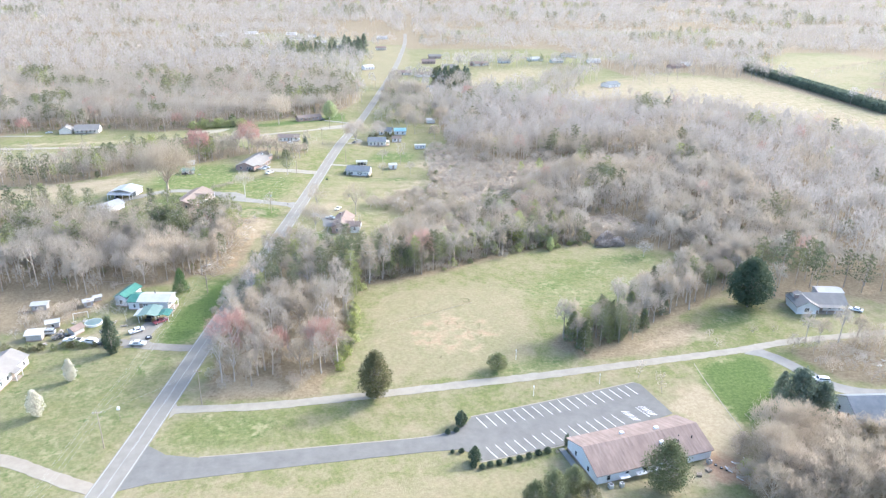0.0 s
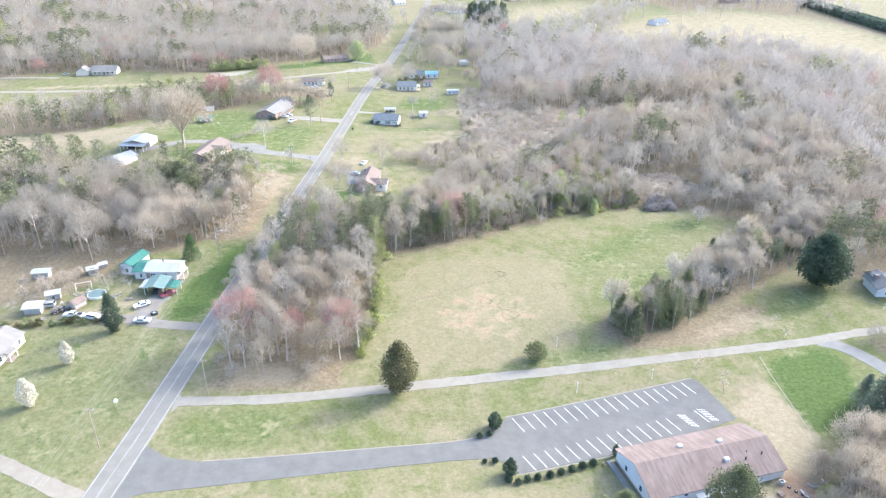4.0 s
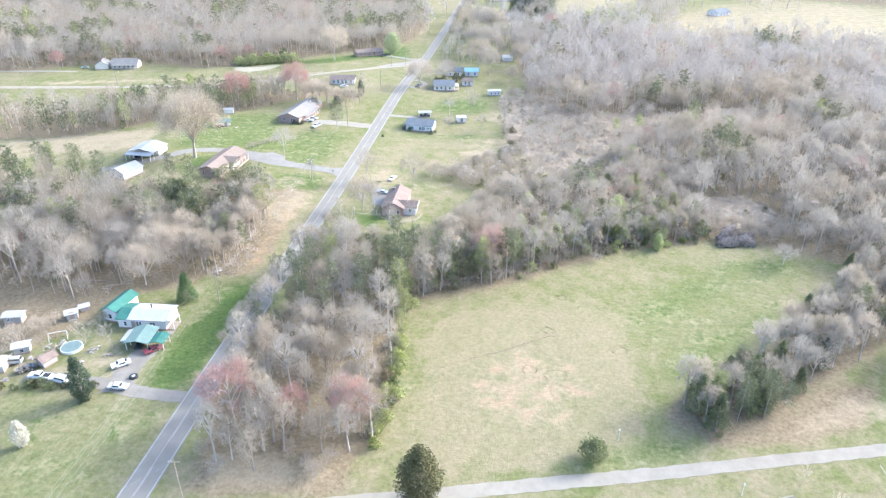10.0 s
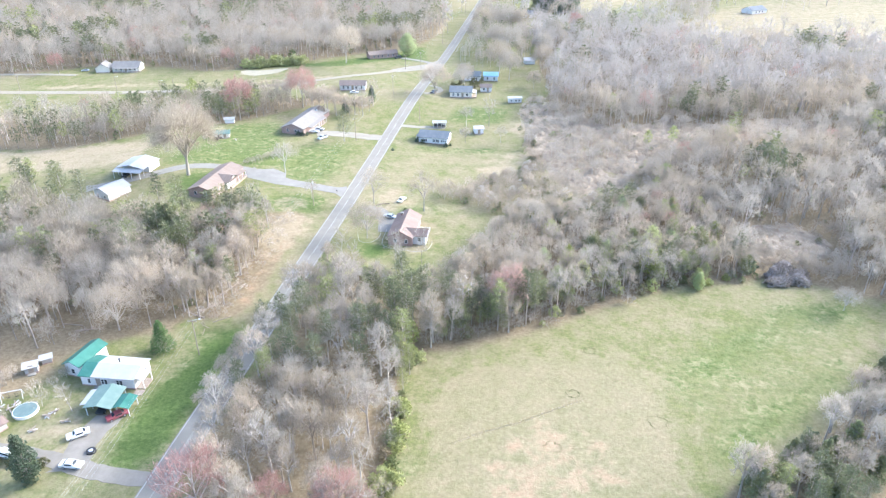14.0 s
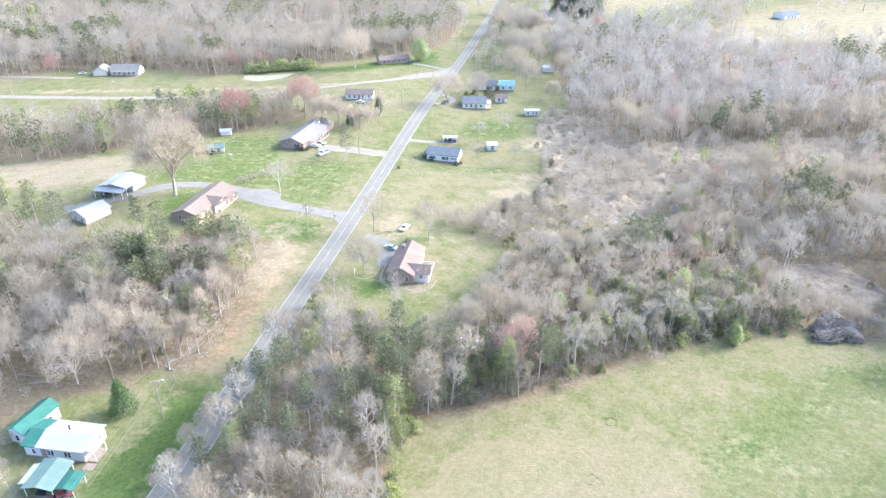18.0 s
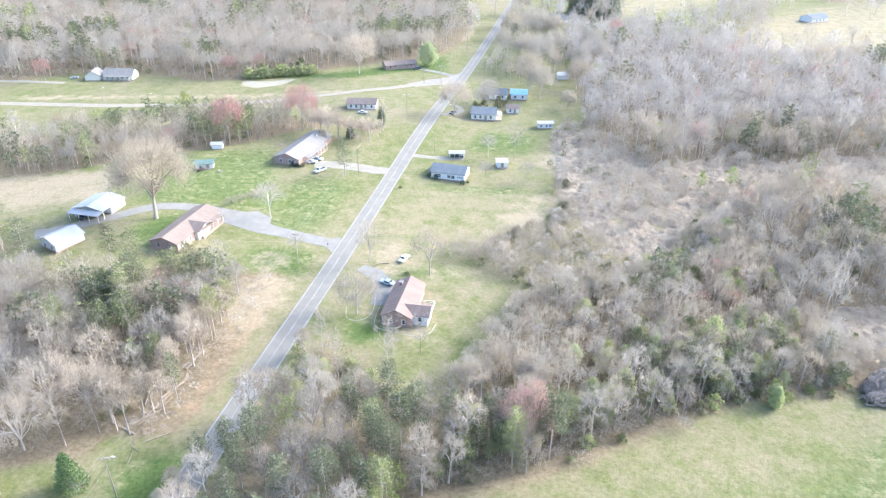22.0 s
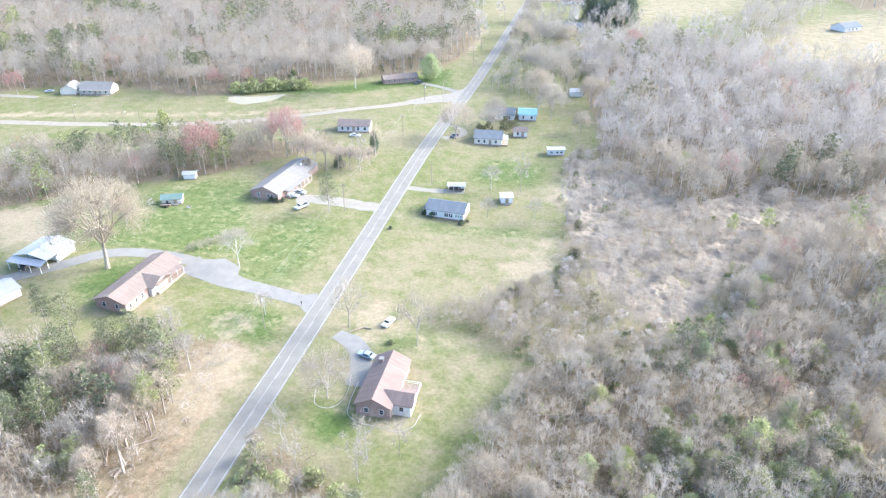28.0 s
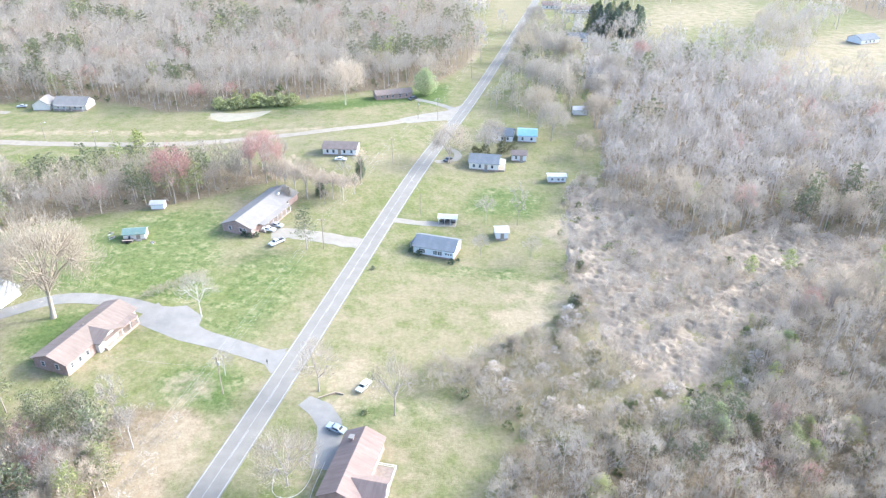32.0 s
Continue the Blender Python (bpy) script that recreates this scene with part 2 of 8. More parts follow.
GRAVEL_M = surface("gravel", (0.245, 0.221, 0.172), (0.315, 0.285, 0.227), 0.35, 0.95, fine=7, bump=0.6, varied=0)
TAN_GRAVEL = surface("tan_gravel", (0.255, 0.22, 0.165), (0.325, 0.285, 0.22), 0.35, 0.95, fine=7, bump=0.6, varied=0)
YARD_GRAVEL = surface("yard_gravel", (0.20, 0.178, 0.142), (0.275, 0.25, 0.206), 0.35, 0.95, fine=7, bump=0.6, varied=0)
CONCRETE_M = surface("concrete", (0.215, 0.203, 0.177), (0.278, 0.264, 0.232), 0.3, 0.9, fine=6, spec=0.1, varied=0)
ROAD_LINE_M = surface("worn_road_paint", (0.33, 0.325, 0.305), (0.44, 0.435, 0.41), 0.5, 0.8, fine=5, spec=0.1, varied=0)
LINE_M = surface("road_paint", (0.74, 0.74, 0.72), (0.82, 0.82, 0.80), 0.7, 0.7, fine=5, varied=0)
WHITE_M = surface("white_siding", (0.68, 0.675, 0.66), (0.77, 0.765, 0.75), 0.5, 0.6, fine=5, varied=0.04)
CREAM_M = surface("cream_siding", (0.68, 0.63, 0.54), (0.76, 0.71, 0.62), 0.5, 0.6, fine=5, varied=0.04)
BRICK_M = surface("red_brick", (0.31, 0.215, 0.18), (0.42, 0.315, 0.275), 1.0, 0.9, fine=9, varied=0.05)
BROWN_ROOF = streaky("brown_shingle", (0.215, 0.16, 0.13), (0.29, 0.223, 0.186), (0.13, 0.098, 0.082))
PINK_ROOF = streaky("tan_shingle", (0.212, 0.168, 0.136), (0.268, 0.216, 0.177), (0.172, 0.132, 0.106))
LIGHT_TAN_ROOF = streaky("light_tan_shingle", (0.205, 0.155, 0.128), (0.26, 0.201, 0.168), (0.165, 0.123, 0.102))
GREY_ROOF = surface("grey_shingle", (0.205, 0.190, 0.168), (0.268, 0.25, 0.222), 0.4, 0.9, fine=7, wear=(0.18, 0.175, 0.166), spec=0.15, varied=0)
DARK_ROOF = surface("slate_shingle", (0.15, 0.165, 0.172), (0.215, 0.228, 0.232), 0.4, 0.9, fine=7, spec=0.15, varied=0)
METAL_ROOF = surface("white_metal_roof", (0.38, 0.375, 0.355), (0.475, 0.466, 0.442), 0.4, 0.5, 0.1, fine=4, wear=(0.41, 0.38, 0.34), varied=0)
OLD_WHITE = surface("dirty_white_boards", (0.36, 0.35, 0.325), (0.46, 0.45, 0.42), 0.9, 0.8, fine=5, wear=(0.30, 0.275, 0.24), varied=0.1)
GREEN_ROOF = surface("green_metal_roof", (0.034, 0.135, 0.098), (0.075, 0.20, 0.15), 0.5, 0.45, 0.1, fine=4, varied=0)
BLUE_ROOF = surface("blue_tarp_roof", (0.20, 0.39, 0.54), (0.31, 0.49, 0.61), 0.5, 0.5, fine=4, varied=0)
WOOD_M = surface("weathered_wood", (0.28, 0.22, 0.165), (0.40, 0.335, 0.27), 1.5, 0.9, fine=12, varied=0.1)
LOG_M = surface("peeled_log", (0.30, 0.24, 0.18), (0.42, 0.35, 0.275), 1.5, 0.9, fine=12, varied=0.15)
BLACK_M = surface("black_rubber", (0.025, 0.025, 0.026), (0.045, 0.045, 0.045), 2, 0.8, varied=0)
DARK_BROWN_ROOF = surface("dark_brown_shingle", (0.165, 0.133, 0.113), (0.225, 0.187, 0.16), 0.5, 0.9, fine=7, spec=0.15, varied=0)
STEEL_M = surface("galvanised_steel", (0.50, 0.51, 0.52), (0.60, 0.61, 0.61), 2, 0.45, 0.6, varied=0)
WIRE_M = surface("weathered_cable", (0.38, 0.38, 0.36), (0.48, 0.48, 0.45), 2, 0.6, varied=0)
POND_M = surface("pool_liner", (0.13, 0.185, 0.165), (0.19, 0.245, 0.215), 1, 0.4, varied=0)


def paint(name, col, rough=0.3):
    m, n, l, p = nodes_of(name)
    co = n.new("ShaderNodeTexCoord").outputs["Object"]
    c = mix(n, l, times(n, l, noise_node(n, l, 3.0, 4, 0.7, co), 0.3), col, tuple(v * 0.7 + 0.06 for v in col))
    l.new(c, p.inputs["Base Color"])
    p.inputs["Roughness"].default_value = rough
    p.inputs["Coat Weight"].default_value = 0.4
    return m


CAR_WHITE, CAR_RED = paint("white_car_paint", (0.78, 0.78, 0.76)), paint("red_car_paint", (0.26, 0.06, 0.07))
CAR_BLUE, CAR_DARK = paint("light_blue_car_paint", (0.36, 0.42, 0.45)), paint("black_car_paint", (0.03, 0.035, 0.04))
CAR_SILVER, CAR_PALE = paint("silver_car_paint", (0.48, 0.50, 0.52)), paint("pale_yellow_car_paint", (0.66, 0.66, 0.52))
GLASS_M, _, _, gpane = nodes_of("dark_glass")
gpane.inputs["Base Color"].default_value = (0.03, 0.035, 0.04, 1)
gpane.inputs["Roughness"].default_value = 0.08


# ---- mesh helpers ----
def height(x, y):
    """The lie of the land: a knoll west of the road, a creek hollow in the east woods."""
    def hill(h, cx, cy, sx, sy):
        return h * np.exp(-(((x - cx) / sx) ** 2) - ((y - cy) / sy) ** 2)
    return (hill(4.5, -108, 360, 48, 70) + hill(4.0, -45, 470, 45, 60) + hill(-3.5, 110, 300, 75, 110) + hill(-2.0, 10, 400, 40, 60)
            + hill(-2.2, 45, 140, 60, 30) + hill(1.4, -75, 205, 40, 50))


def gz(x, y):
    return float(height(x, y))


class Shape:
    """Gathers vertices and faces for one mesh."""

    def __init__(self):
        self.v, self.f = [], []

    def add(self, verts, faces, m=None):
        k = len(self.v)
        self.v += [tuple(m @ Vector(p)) for p in verts] if m is not None else [tuple(p) for p in verts]
        self.f += [tuple(k + i for i in q) for q in faces]
        return self

    def box(self, x0, y0, z0, x1, y1, z1, m=None, taper=0.0):
        t = taper
        v = [(x0, y0, z0), (x1, y0, z0), (x1, y1, z0), (x0, y1, z0), (x0 + t, y0 + t, z1), (x1 - t, y0 + t, z1), (x1 - t, y1 - t, z1), (x0 + t, y1 - t, z1)]
        return self.add(v, [(3, 2, 1, 0), (4, 5, 6, 7), (0, 1, 5, 4), (1, 2, 6, 5), (2, 3, 7, 6), (3, 0, 4, 7)], m)

    def tube(self, a, b, r0, r1, sides=6, caps=True):
        a, b = Vector(a), Vector(b)
        q = (b - a).to_track_quat("Z", "Y").to_matrix()
        v = []
        for p, r in ((a, r0), (b, r1)):
            v += [p + q @ Vector((r * math.cos(i * math.tau / sides), r * math.sin(i * math.tau / sides), 0)) for i in range(sides)]
        f = [(i, (i + 1) % sides, sides + (i + 1) % sides, sides + i) for i in range(sides)]
        if caps:
            f += [tuple(range(sides - 1, -1, -1)), tuple(range(sides, 2 * sides))]
        return self.add(v, f)

    def mesh(self, name):
        me = bpy.data.meshes.new(name)
        me.from_pydata(self.v, [], self.f)
        return me


def part(name, shape, material, parent, label="", at=None):
    me = shape.mesh(name) if isinstance(shape, Shape) else shape
    if not me.materials:
        me.materials.append(material)
    ob = new(name, me)
    if parent is not None:
        ob.parent = parent
    if at is not None:
        ob.matrix_basis = at
    return tagged(ob, label) if label else ob


def thing(name, m, label, category, group="", kind=""):
    ob = new(name)
    ob.matrix_basis = m
    ob.empty_display_size = 0.5
    return tagged(ob, label, category, group, kind)


def stand(x, y, turn=0.0, lift=0.0):
    return pose(x, y, gz(x, y) + lift, 0, 0, turn)


def bulk(name, verts, tris, materials, index=None, tint=None):
    """A mesh of triangles from arrays."""
    me = bpy.data.meshes.new(name)
    nt = len(tris)
    me.vertices.add(len(verts))
    me.vertices.foreach_set("co", np.ascontiguousarray(verts, np.float32).ravel())
    me.loops.add(3 * nt)
    me.loops.foreach_set("vertex_index", np.ascontiguousarray(tris, np.int32).ravel())
    me.polygons.add(nt)
    me.polygons.foreach_set("loop_start", np.arange(0, 3 * nt, 3, dtype=np.int32))
    for m in materials:
        me.materials.append(m)
    if index is not None:
        me.polygons.foreach_set("material_index", np.ascontiguousarray(index, np.int32))
    if tint is not None:
        a = me.attributes.new("tint", "FLOAT", "POINT")
        a.data.foreach_set("value", np.ascontiguousarray(tint, np.float32))
    me.update(calc_edges=True)
    return me


def inside(px, py, poly):
    """Which points lie in a polygon (arrays)."""
    r = np.zeros(np.shape(px), bool)
    for (x0, y0), (x1, y1) in zip(poly, poly[1:] + poly[:1]):
        if y0 != y1:
            r ^= ((y0 > py) != (y1 > py)) & (px < (x1 - x0) * (py - y0) / (y1 - y0) + x0)
    return r


# ---- plan of the land: woods, lawns, fields ----
WOOD_ROADSIDE = [(-45, 170), (-15, 169), (-8, 180), (-5, 209), (-3, 237), (22, 246), (38, 256), (20, 272), (6, 268), (-3, 261), (-8, 271), (-15, 274), (-23, 281), (-30, 284), (-33.5, 278), (-35, 262), (-44, 212)]
WOOD_EAST = [(38, 256), (62, 270), (84, 279), (110, 280), (126, 273), (150, 255), (172, 242), (200, 232), (250, 225), (330, 235), (420, 330), (380, 430), (363, 481), (326, 560), (243, 600), (200, 585),
             (183, 615), (175, 668), (147, 665), (106, 676), (76, 690), (66, 614), (64, 542), (63, 489), (60, 460), (72, 427), (92, 400), (94, 370), (80, 336), (60, 326), (40, 320), (24, 318), (22, 300), (14, 284), (6, 268), (20, 272)]
WOOD_CLUMP = [(58, 187), (63, 182), (73, 180.5), (84, 185), (91, 190), (100, 199), (112, 205), (129, 217), (152, 232), (168, 246), (150, 255), (136, 258), (135, 243), (113, 229), (91, 211), (74, 198), (62, 192)]
WOOD_WEST = [(-68, 249), (-64, 262), (-59, 272), (-56, 290), (-55, 304), (-58, 312), (-67, 311), (-81, 305), (-95, 304), (-118, 303), (-142, 316), (-172, 329), (-330, 340), (-330, 215), (-150, 230), (-128, 244), (-114, 240), (-98, 234), (-90, 238), (-79, 240), (-72, 246)]
BELT = [(-330, 372), (-164, 384), (-146, 391), (-126, 404), (-106, 412), (-88, 424), (-71, 438), (-57, 446), (-38, 437), (-32, 444), (-62, 455), (-84, 458), (-120, 450), (-144, 441), (-169, 433), (-191, 428), (-330, 418)]
WOOD_NORTHWEST = [(-1200, 520), (-262, 515), (-225, 536), (-179, 536), (-150, 524), (-126, 532), (-75, 560), (-55, 572), (-20, 592), (-2, 640), (2, 700), (-20, 800), (-60, 1000), (-200, 1150), (-1200, 1150)]
WOOD_SOUTHEAST = [(92, 122), (98, 132), (108, 137), (118, 134), (124, 128), (150, 128), (165, 134), (168, 108), (88, 106), (86, 116)]
WOOD_DRIVE = [(134, 178), (138, 160), (150, 153), (185, 152), (230, 170), (230, 190), (160, 180)]
WOOD_EASTHOUSE = [(150, 214), (180, 214), (200, 195), (240, 190), (260, 228), (200, 236), (172, 245), (150, 232)]
ROADSIDE_NORTH = [(8, 560), (16, 560), (40, 720), (60, 760), (64, 640), (62, 560), (45, 530), (24, 530)]
WOODS = [WOOD_ROADSIDE, WOOD_EAST, WOOD_CLUMP, WOOD_WEST, BELT, WOOD_NORTHWEST, WOOD_SOUTHEAST, WOOD_DRIVE, WOOD_EASTHOUSE]
BRUSH = [(3, 341), (12, 345), (20, 352), (38, 360), (44, 392), (52, 405), (56, 440), (67, 421), (90, 396), (94, 370), (80, 336), (60, 326), (40, 320), (24, 318), (14, 330), (4, 333)]
MOUNDS = [(45, 457), (64, 452), (78, 431), (89, 413), (116, 435), (128, 426), (143, 422), (164, 433), (190, 430), (190, 405), (153, 405), (110, 376), (90, 371), (80, 357), (70, 338), (57, 341), (48, 360), (41, 395), (44, 420)]
CREEK = [(94, 384), (125, 388), (160, 394), (185, 400), (185, 414), (150, 413), (118, 405), (94, 402)]
YOUNG_WOOD = [(6, 266), (90, 280), (108, 300), (112, 345), (94, 372), (80, 336), (60, 326), (24, 318)]
CANE_HOLE = [(104, 272), (128, 270), (145, 318), (112, 316), (104, 292)]
TAN_FIELD = [(190, 690), (262, 765), (384, 860), (470, 800), (475, 560), (440, 420), (400, 430), (372, 480), (336, 566), (248, 606), (205, 594), (190, 620)]
SMALL_FIELD = [(112, 742), (150, 870), (268, 935), (252, 850), (170, 757)]
FAR_FIELDS = [[(500, 830), (720, 1110), (860, 1060), (720, 860), (560, 690), (520, 700)], [(190, 1470), (195, 1650), (310, 1660), (270, 1470)], [(-213, 1447), (-172, 1503), (-34, 1385), (40, 1290), (10, 1200), (-88, 1310), (-200, 1340)], [(235, 1366), (291, 1393), (277, 1322), (223, 1299)], [(5, 735), (4, 870), (20, 930), (50, 930), (36, 800), (28, 760)],
              [(10, 1000), (20, 1200), (85, 1240), (80, 1000), (50, 850), (25, 850)], [(420, 1500), (900, 1480), (980, 1620), (450, 1640)], [(300, 1000), (420, 1010), (440, 1080), (310, 1090)]]
LAWNS_AND_SHADE = [([(-130, 110), (-68, 110), (-58, 160), (-56, 192), (-75, 193), (-115, 194), (-130, 170)], 0.46), ([(-64.5, 195), (-53.4, 195.5), (-52.4, 211), (-47.5, 236), (-46, 246), (-50, 250), (-56, 236), (-62.5, 221)], 1.25), ([(-60, 333), (-41, 335), (-38, 314), (-43, 318), (-60, 320)], 0.9), ([(100, 171.5), (121, 174.5), (121, 164), (120, 156), (107, 143), (98, 138), (98.6, 155)], 1.25), ([(-55, 146), (-44, 143), (-26, 143), (-20, 158), (-49, 158)], 0.6),
         ([(-112, 354), (-60, 358), (-75, 420), (-112, 405)], 0.7), ([(-62, 345), (-40, 341), (-34, 392), (-60, 392)], 0.64), ([(-23, 286), (-13.5, 286), (-13, 294), (-16, 300), (-23, 297)], 1.1), ([(-26, 297), (-24.5, 297), (-24.5, 306), (-28, 306)], 0.8), ([(-97, 338), (-88, 326), (-84, 352), (-98, 349)], 0.9),
         # the strip beside the gravel lane puts green shade into the grass colour
         ([(-8, 284), (2, 288), (4, 306), (-1, 290)], 0.8), ([(58.7, 231.6), (82.9, 244.7), (109, 266), (127, 267), (127, 255.9), (99.1, 255.6), (84.7, 237.3), (68.0, 227.1)], 0.72), ([(60.0, 202.2), (68.3, 210.1), (87.7, 223.9), (102.3, 232.6), (116, 240), (106, 228), (83.1, 209), (64, 196)], 0.7), ([(52, 214), (80, 208), (110, 238), (128, 256), (124, 268), (100, 268), (78, 250), (60, 232)], 0.40), ([(-6, 201), (8, 204), (10, 199), (-6, 190)], 0.6), ([(25, 169.5), (44, 178), (57, 181), (68, 177), (60, 173), (43, 171)], 0.85), ([(-12, 385), (-10, 397), (8, 392), (30, 397), (30, 385)], 0.75),
         ([(2, 426), (36, 426), (38, 450), (10, 455)], 0.7), ([(-150, 535), (-60, 535), (-30, 555), (-8, 545), (-12, 600), (-30, 575), (-75, 550), (-140, 528)], 0.9), ([(-104, 336), (-92, 322), (-90, 345), (-98, 347)], 0.9),
         ([(-15, 312), (-5, 320), (10, 318), (6, 330), (-14, 327)], 0.75), ([(100, 180), (140, 196), (146, 215), (120, 203), (85, 180)], 0.55), ([(-112, 212), (-86, 206), (-80, 222), (-100, 228)], 0.5), ([(-66, 238), (-54, 236), (-52, 248), (-64, 250)], 0.6)]
DIRT = [([(-80.8, 333.6), (-73.7, 335.8), (-69.0, 329.1), (-74.2, 325.9)], 0.85), ([(-61.3, 327.3), (-51.5, 331.3), (-45.0, 325.1), (-52.0, 319.6)], 0.85), ([(-77.1, 321.6), (-71.2, 324.1), (-66.6, 318.9), (-72.4, 316.6)], 0.7), ([(-60.2, 307.6), (-54.9, 315.0), (-47.7, 318.8), (-42.5, 318.1), (-43.2, 309.8), (-44.9, 292.1), (-49.5, 287.4), (-56.5, 286.6)], 0.9), ([(-24, 322), (-12, 322), (-6, 330), (-4, 340), (-14, 342), (-24, 336)], 0.6), ([(-8, 316), (0, 316), (4, 326), (-3, 329)], 0.6), ([(74, 119), (88, 119), (89, 136), (84, 134), (82, 127), (74, 125)], 0.8), (TAN_FIELD, 0.5), (SMALL_FIELD, 0.5), ([(-210, 358), (-150, 350), (-125, 360), (-122, 384), (-150, 390), (-210, 378)], 0.65), [(-51, 262), (-48, 262), (-47, 285), (-45, 312), (-48, 314), (-50, 290)], [(-23.5, 298), (-18, 297.5), (-17, 307), (-24, 303)], [(-15.5, 298), (-14, 293), (-3, 291), (1, 296), (1, 308), (-2, 308), (-4, 295), (-12, 297)], [(-44, 168), (-38, 166), (-14, 167), (-16, 171), (-42, 178)], [(84, 150), (96, 165), (99, 141), (92, 118), (84, 122), (84, 140)], ([(14, 184), (34, 182), (46, 196), (40, 212), (26, 214), (14, 204)], 0.5),
        ([(-92, 196), (-66, 192), (-66, 206), (-64, 212), (-70, 216), (-90, 210)], 0.42), ([(18, 352), (36, 362), (46, 378), (46, 392), (32, 388), (14, 364)], 0.55), ([(-4, 318), (16, 318), (14, 330), (-2, 330)], 0.42),
        [(-240, 482), (-60, 500), (-60, 505), (-240, 488)], ([(68, 178), (100, 182), (128, 186), (110, 196), (86, 186)], 0.6), [(36, 405), (46, 420), (44, 440), (36, 425)],
        ([(-126, 525), (-122, 517), (-115, 513), (-104, 518), (-97, 532), (-104, 529), (-112, 526)], 1.6), [(-6, 620), (0, 640), (6, 720), (0, 725), (-4, 650)]]
CLAY = [([(14, 184), (34, 182), (46, 196), (40, 212), (26, 214), (14, 204)], 0.34), ([(79, 121), (91, 117), (94, 124), (88, 131), (86, 144), (84, 143), (83.5, 130)], 0.9), ([(-50, 254), (-47, 262), (-46, 290), (-44.5, 312), (-49, 312), (-54, 290), (-56, 262)], 0.34)]
LITTERED = [([(56, 184), (66, 178), (80, 176.5), (104, 183), (116, 198), (104, 199), (84, 183), (66, 180)], 0.9), ([(-5, 239), (22, 246.5), (39, 257), (63, 270.5), (84, 279.5), (100, 279), (100, 276), (84, 275), (64, 266), (40, 252), (22, 242), (-4, 234)], 0.62), ([(-135, 232), (-100, 234), (-86, 238), (-88, 226), (-96, 214), (-112, 208), (-135, 210)], 0.75), [(-135, 245), (-90, 254), (-66, 254), (-66, 244), (-88, 238), (-100, 232), (-135, 228)], [(-68, 250), (-52, 251), (-48.2, 268), (-47.8, 280), (-45, 302), (-43.3, 315), (-48, 320), (-62, 318), (-67, 311), (-60, 290), (-66, 270)], [(-46, 165), (-14, 165), (-14, 170), (-46, 171)]]
DRY = [[(-55, 246), (-45, 246), (-40, 285), (-35.5, 318), (-42, 320), (-50, 290)], [(-36, 276), (-12, 276), (-10, 288), (-20, 291), (-34, 292)], [(3, 341), (20, 352), (44, 392), (56, 440), (90, 396), (94, 370), (80, 336), (24, 318)], ([(0, 170), (50, 176), (54, 200), (58, 236), (30, 238), (5, 225)], 1.3), [(-55, 90), (60, 120), (70, 122), (50, 134), (30, 130), (-55, 130)], [(85, 165), (98, 171), (97, 140), (84, 150)], ([(-18, 335), (10, 345), (38, 372), (30, 390), (-10, 385), (-24, 350)], 0.55),
       [(-150, 378), (-112, 382), (-118, 400), (-140, 388)], [(-200, 372), (-140, 350), (-118, 360), (-140, 388)], TAN_FIELD, SMALL_FIELD] + FAR_FIELDS

# ---- ground ----
def graded(lo, hi, step, far_lo, far_hi):
    core = list(np.arange(lo, hi + step, step))
    s, a = step, lo
    while a > far_lo:
        s *= 1.22
        a -= s
        core.insert(0, a)
    s, a = step, core[-1]
    while a < far_hi:
        s *= 1.12
        a += s
        core.append(a)
    return np.array(core)


gx, gy = graded(-230, 260, 2.7, -4500, 4500), graded(90, 620, 2.7, -900, 4950)
GX, GY = np.meshgrid(gx, gy)
GZ = height(GX, GY) + 26 * np.clip((GY - 1300) / 3600, 0, 1) ** 2
ny, nx = GX.shape


def soft_mask(polys, rounds):
    m = np.zeros(GX.shape)
    for poly in polys:
        poly, weight = poly if isinstance(poly, tuple) else (poly, 1.0)
        m = np.maximum(m, inside(GX, GY, poly) * weight)
    for _ in range(rounds):
        p = np.pad(m, 1, mode="edge")
        m = (p[1:-1, 1:-1] * 2 + p[:-2, 1:-1] + p[2:, 1:-1] + p[1:-1, :-2] + p[1:-1, 2:]) / 6
    return m


far_wood = ((GY > 1150) | (np.abs(GX) > 330)) & (GY > 500)
for poly in [TAN_FIELD, SMALL_FIELD] + FAR_FIELDS:
    far_wood &= ~inside(GX, GY, poly)
zone_cols = np.stack([np.minimum(soft_mask(LAWNS_AND_SHADE, 4), 1.0), soft_mask(DRY, 9), np.maximum(soft_mask(WOODS + LITTERED, 2), far_wood), np.minimum(soft_mask(DIRT, 4), 1.0)], -1)
quad = (np.arange(ny - 1)[:, None] * nx + np.arange(nx - 1)).ravel()
tris = np.concatenate([np.stack([quad, quad + 1, quad + nx + 1], 1), np.stack([quad, quad + nx + 1, quad + nx], 1)])
ground_mesh = bulk("ground", np.stack([GX, GY, GZ], -1).reshape(-1, 3), tris, [GROUND_M])
za = ground_mesh.color_attributes.new("zone", "FLOAT_COLOR", "POINT")
za.data.foreach_set("color", zone_cols.reshape(-1, 4).astype(np.float32).ravel())
ca = ground_mesh.attributes.new("clay", "FLOAT", "POINT")
ca.data.foreach_set("value", soft_mask(CLAY, 2).astype(np.float32).ravel())
ground_mesh.polygons.foreach_set("use_smooth", np.ones(len(tris), bool))
ground = tagged(new("ground", ground_mesh), "rolling grass fields and leaf-littered woodland floor in early spring", "ground", kind="structure")


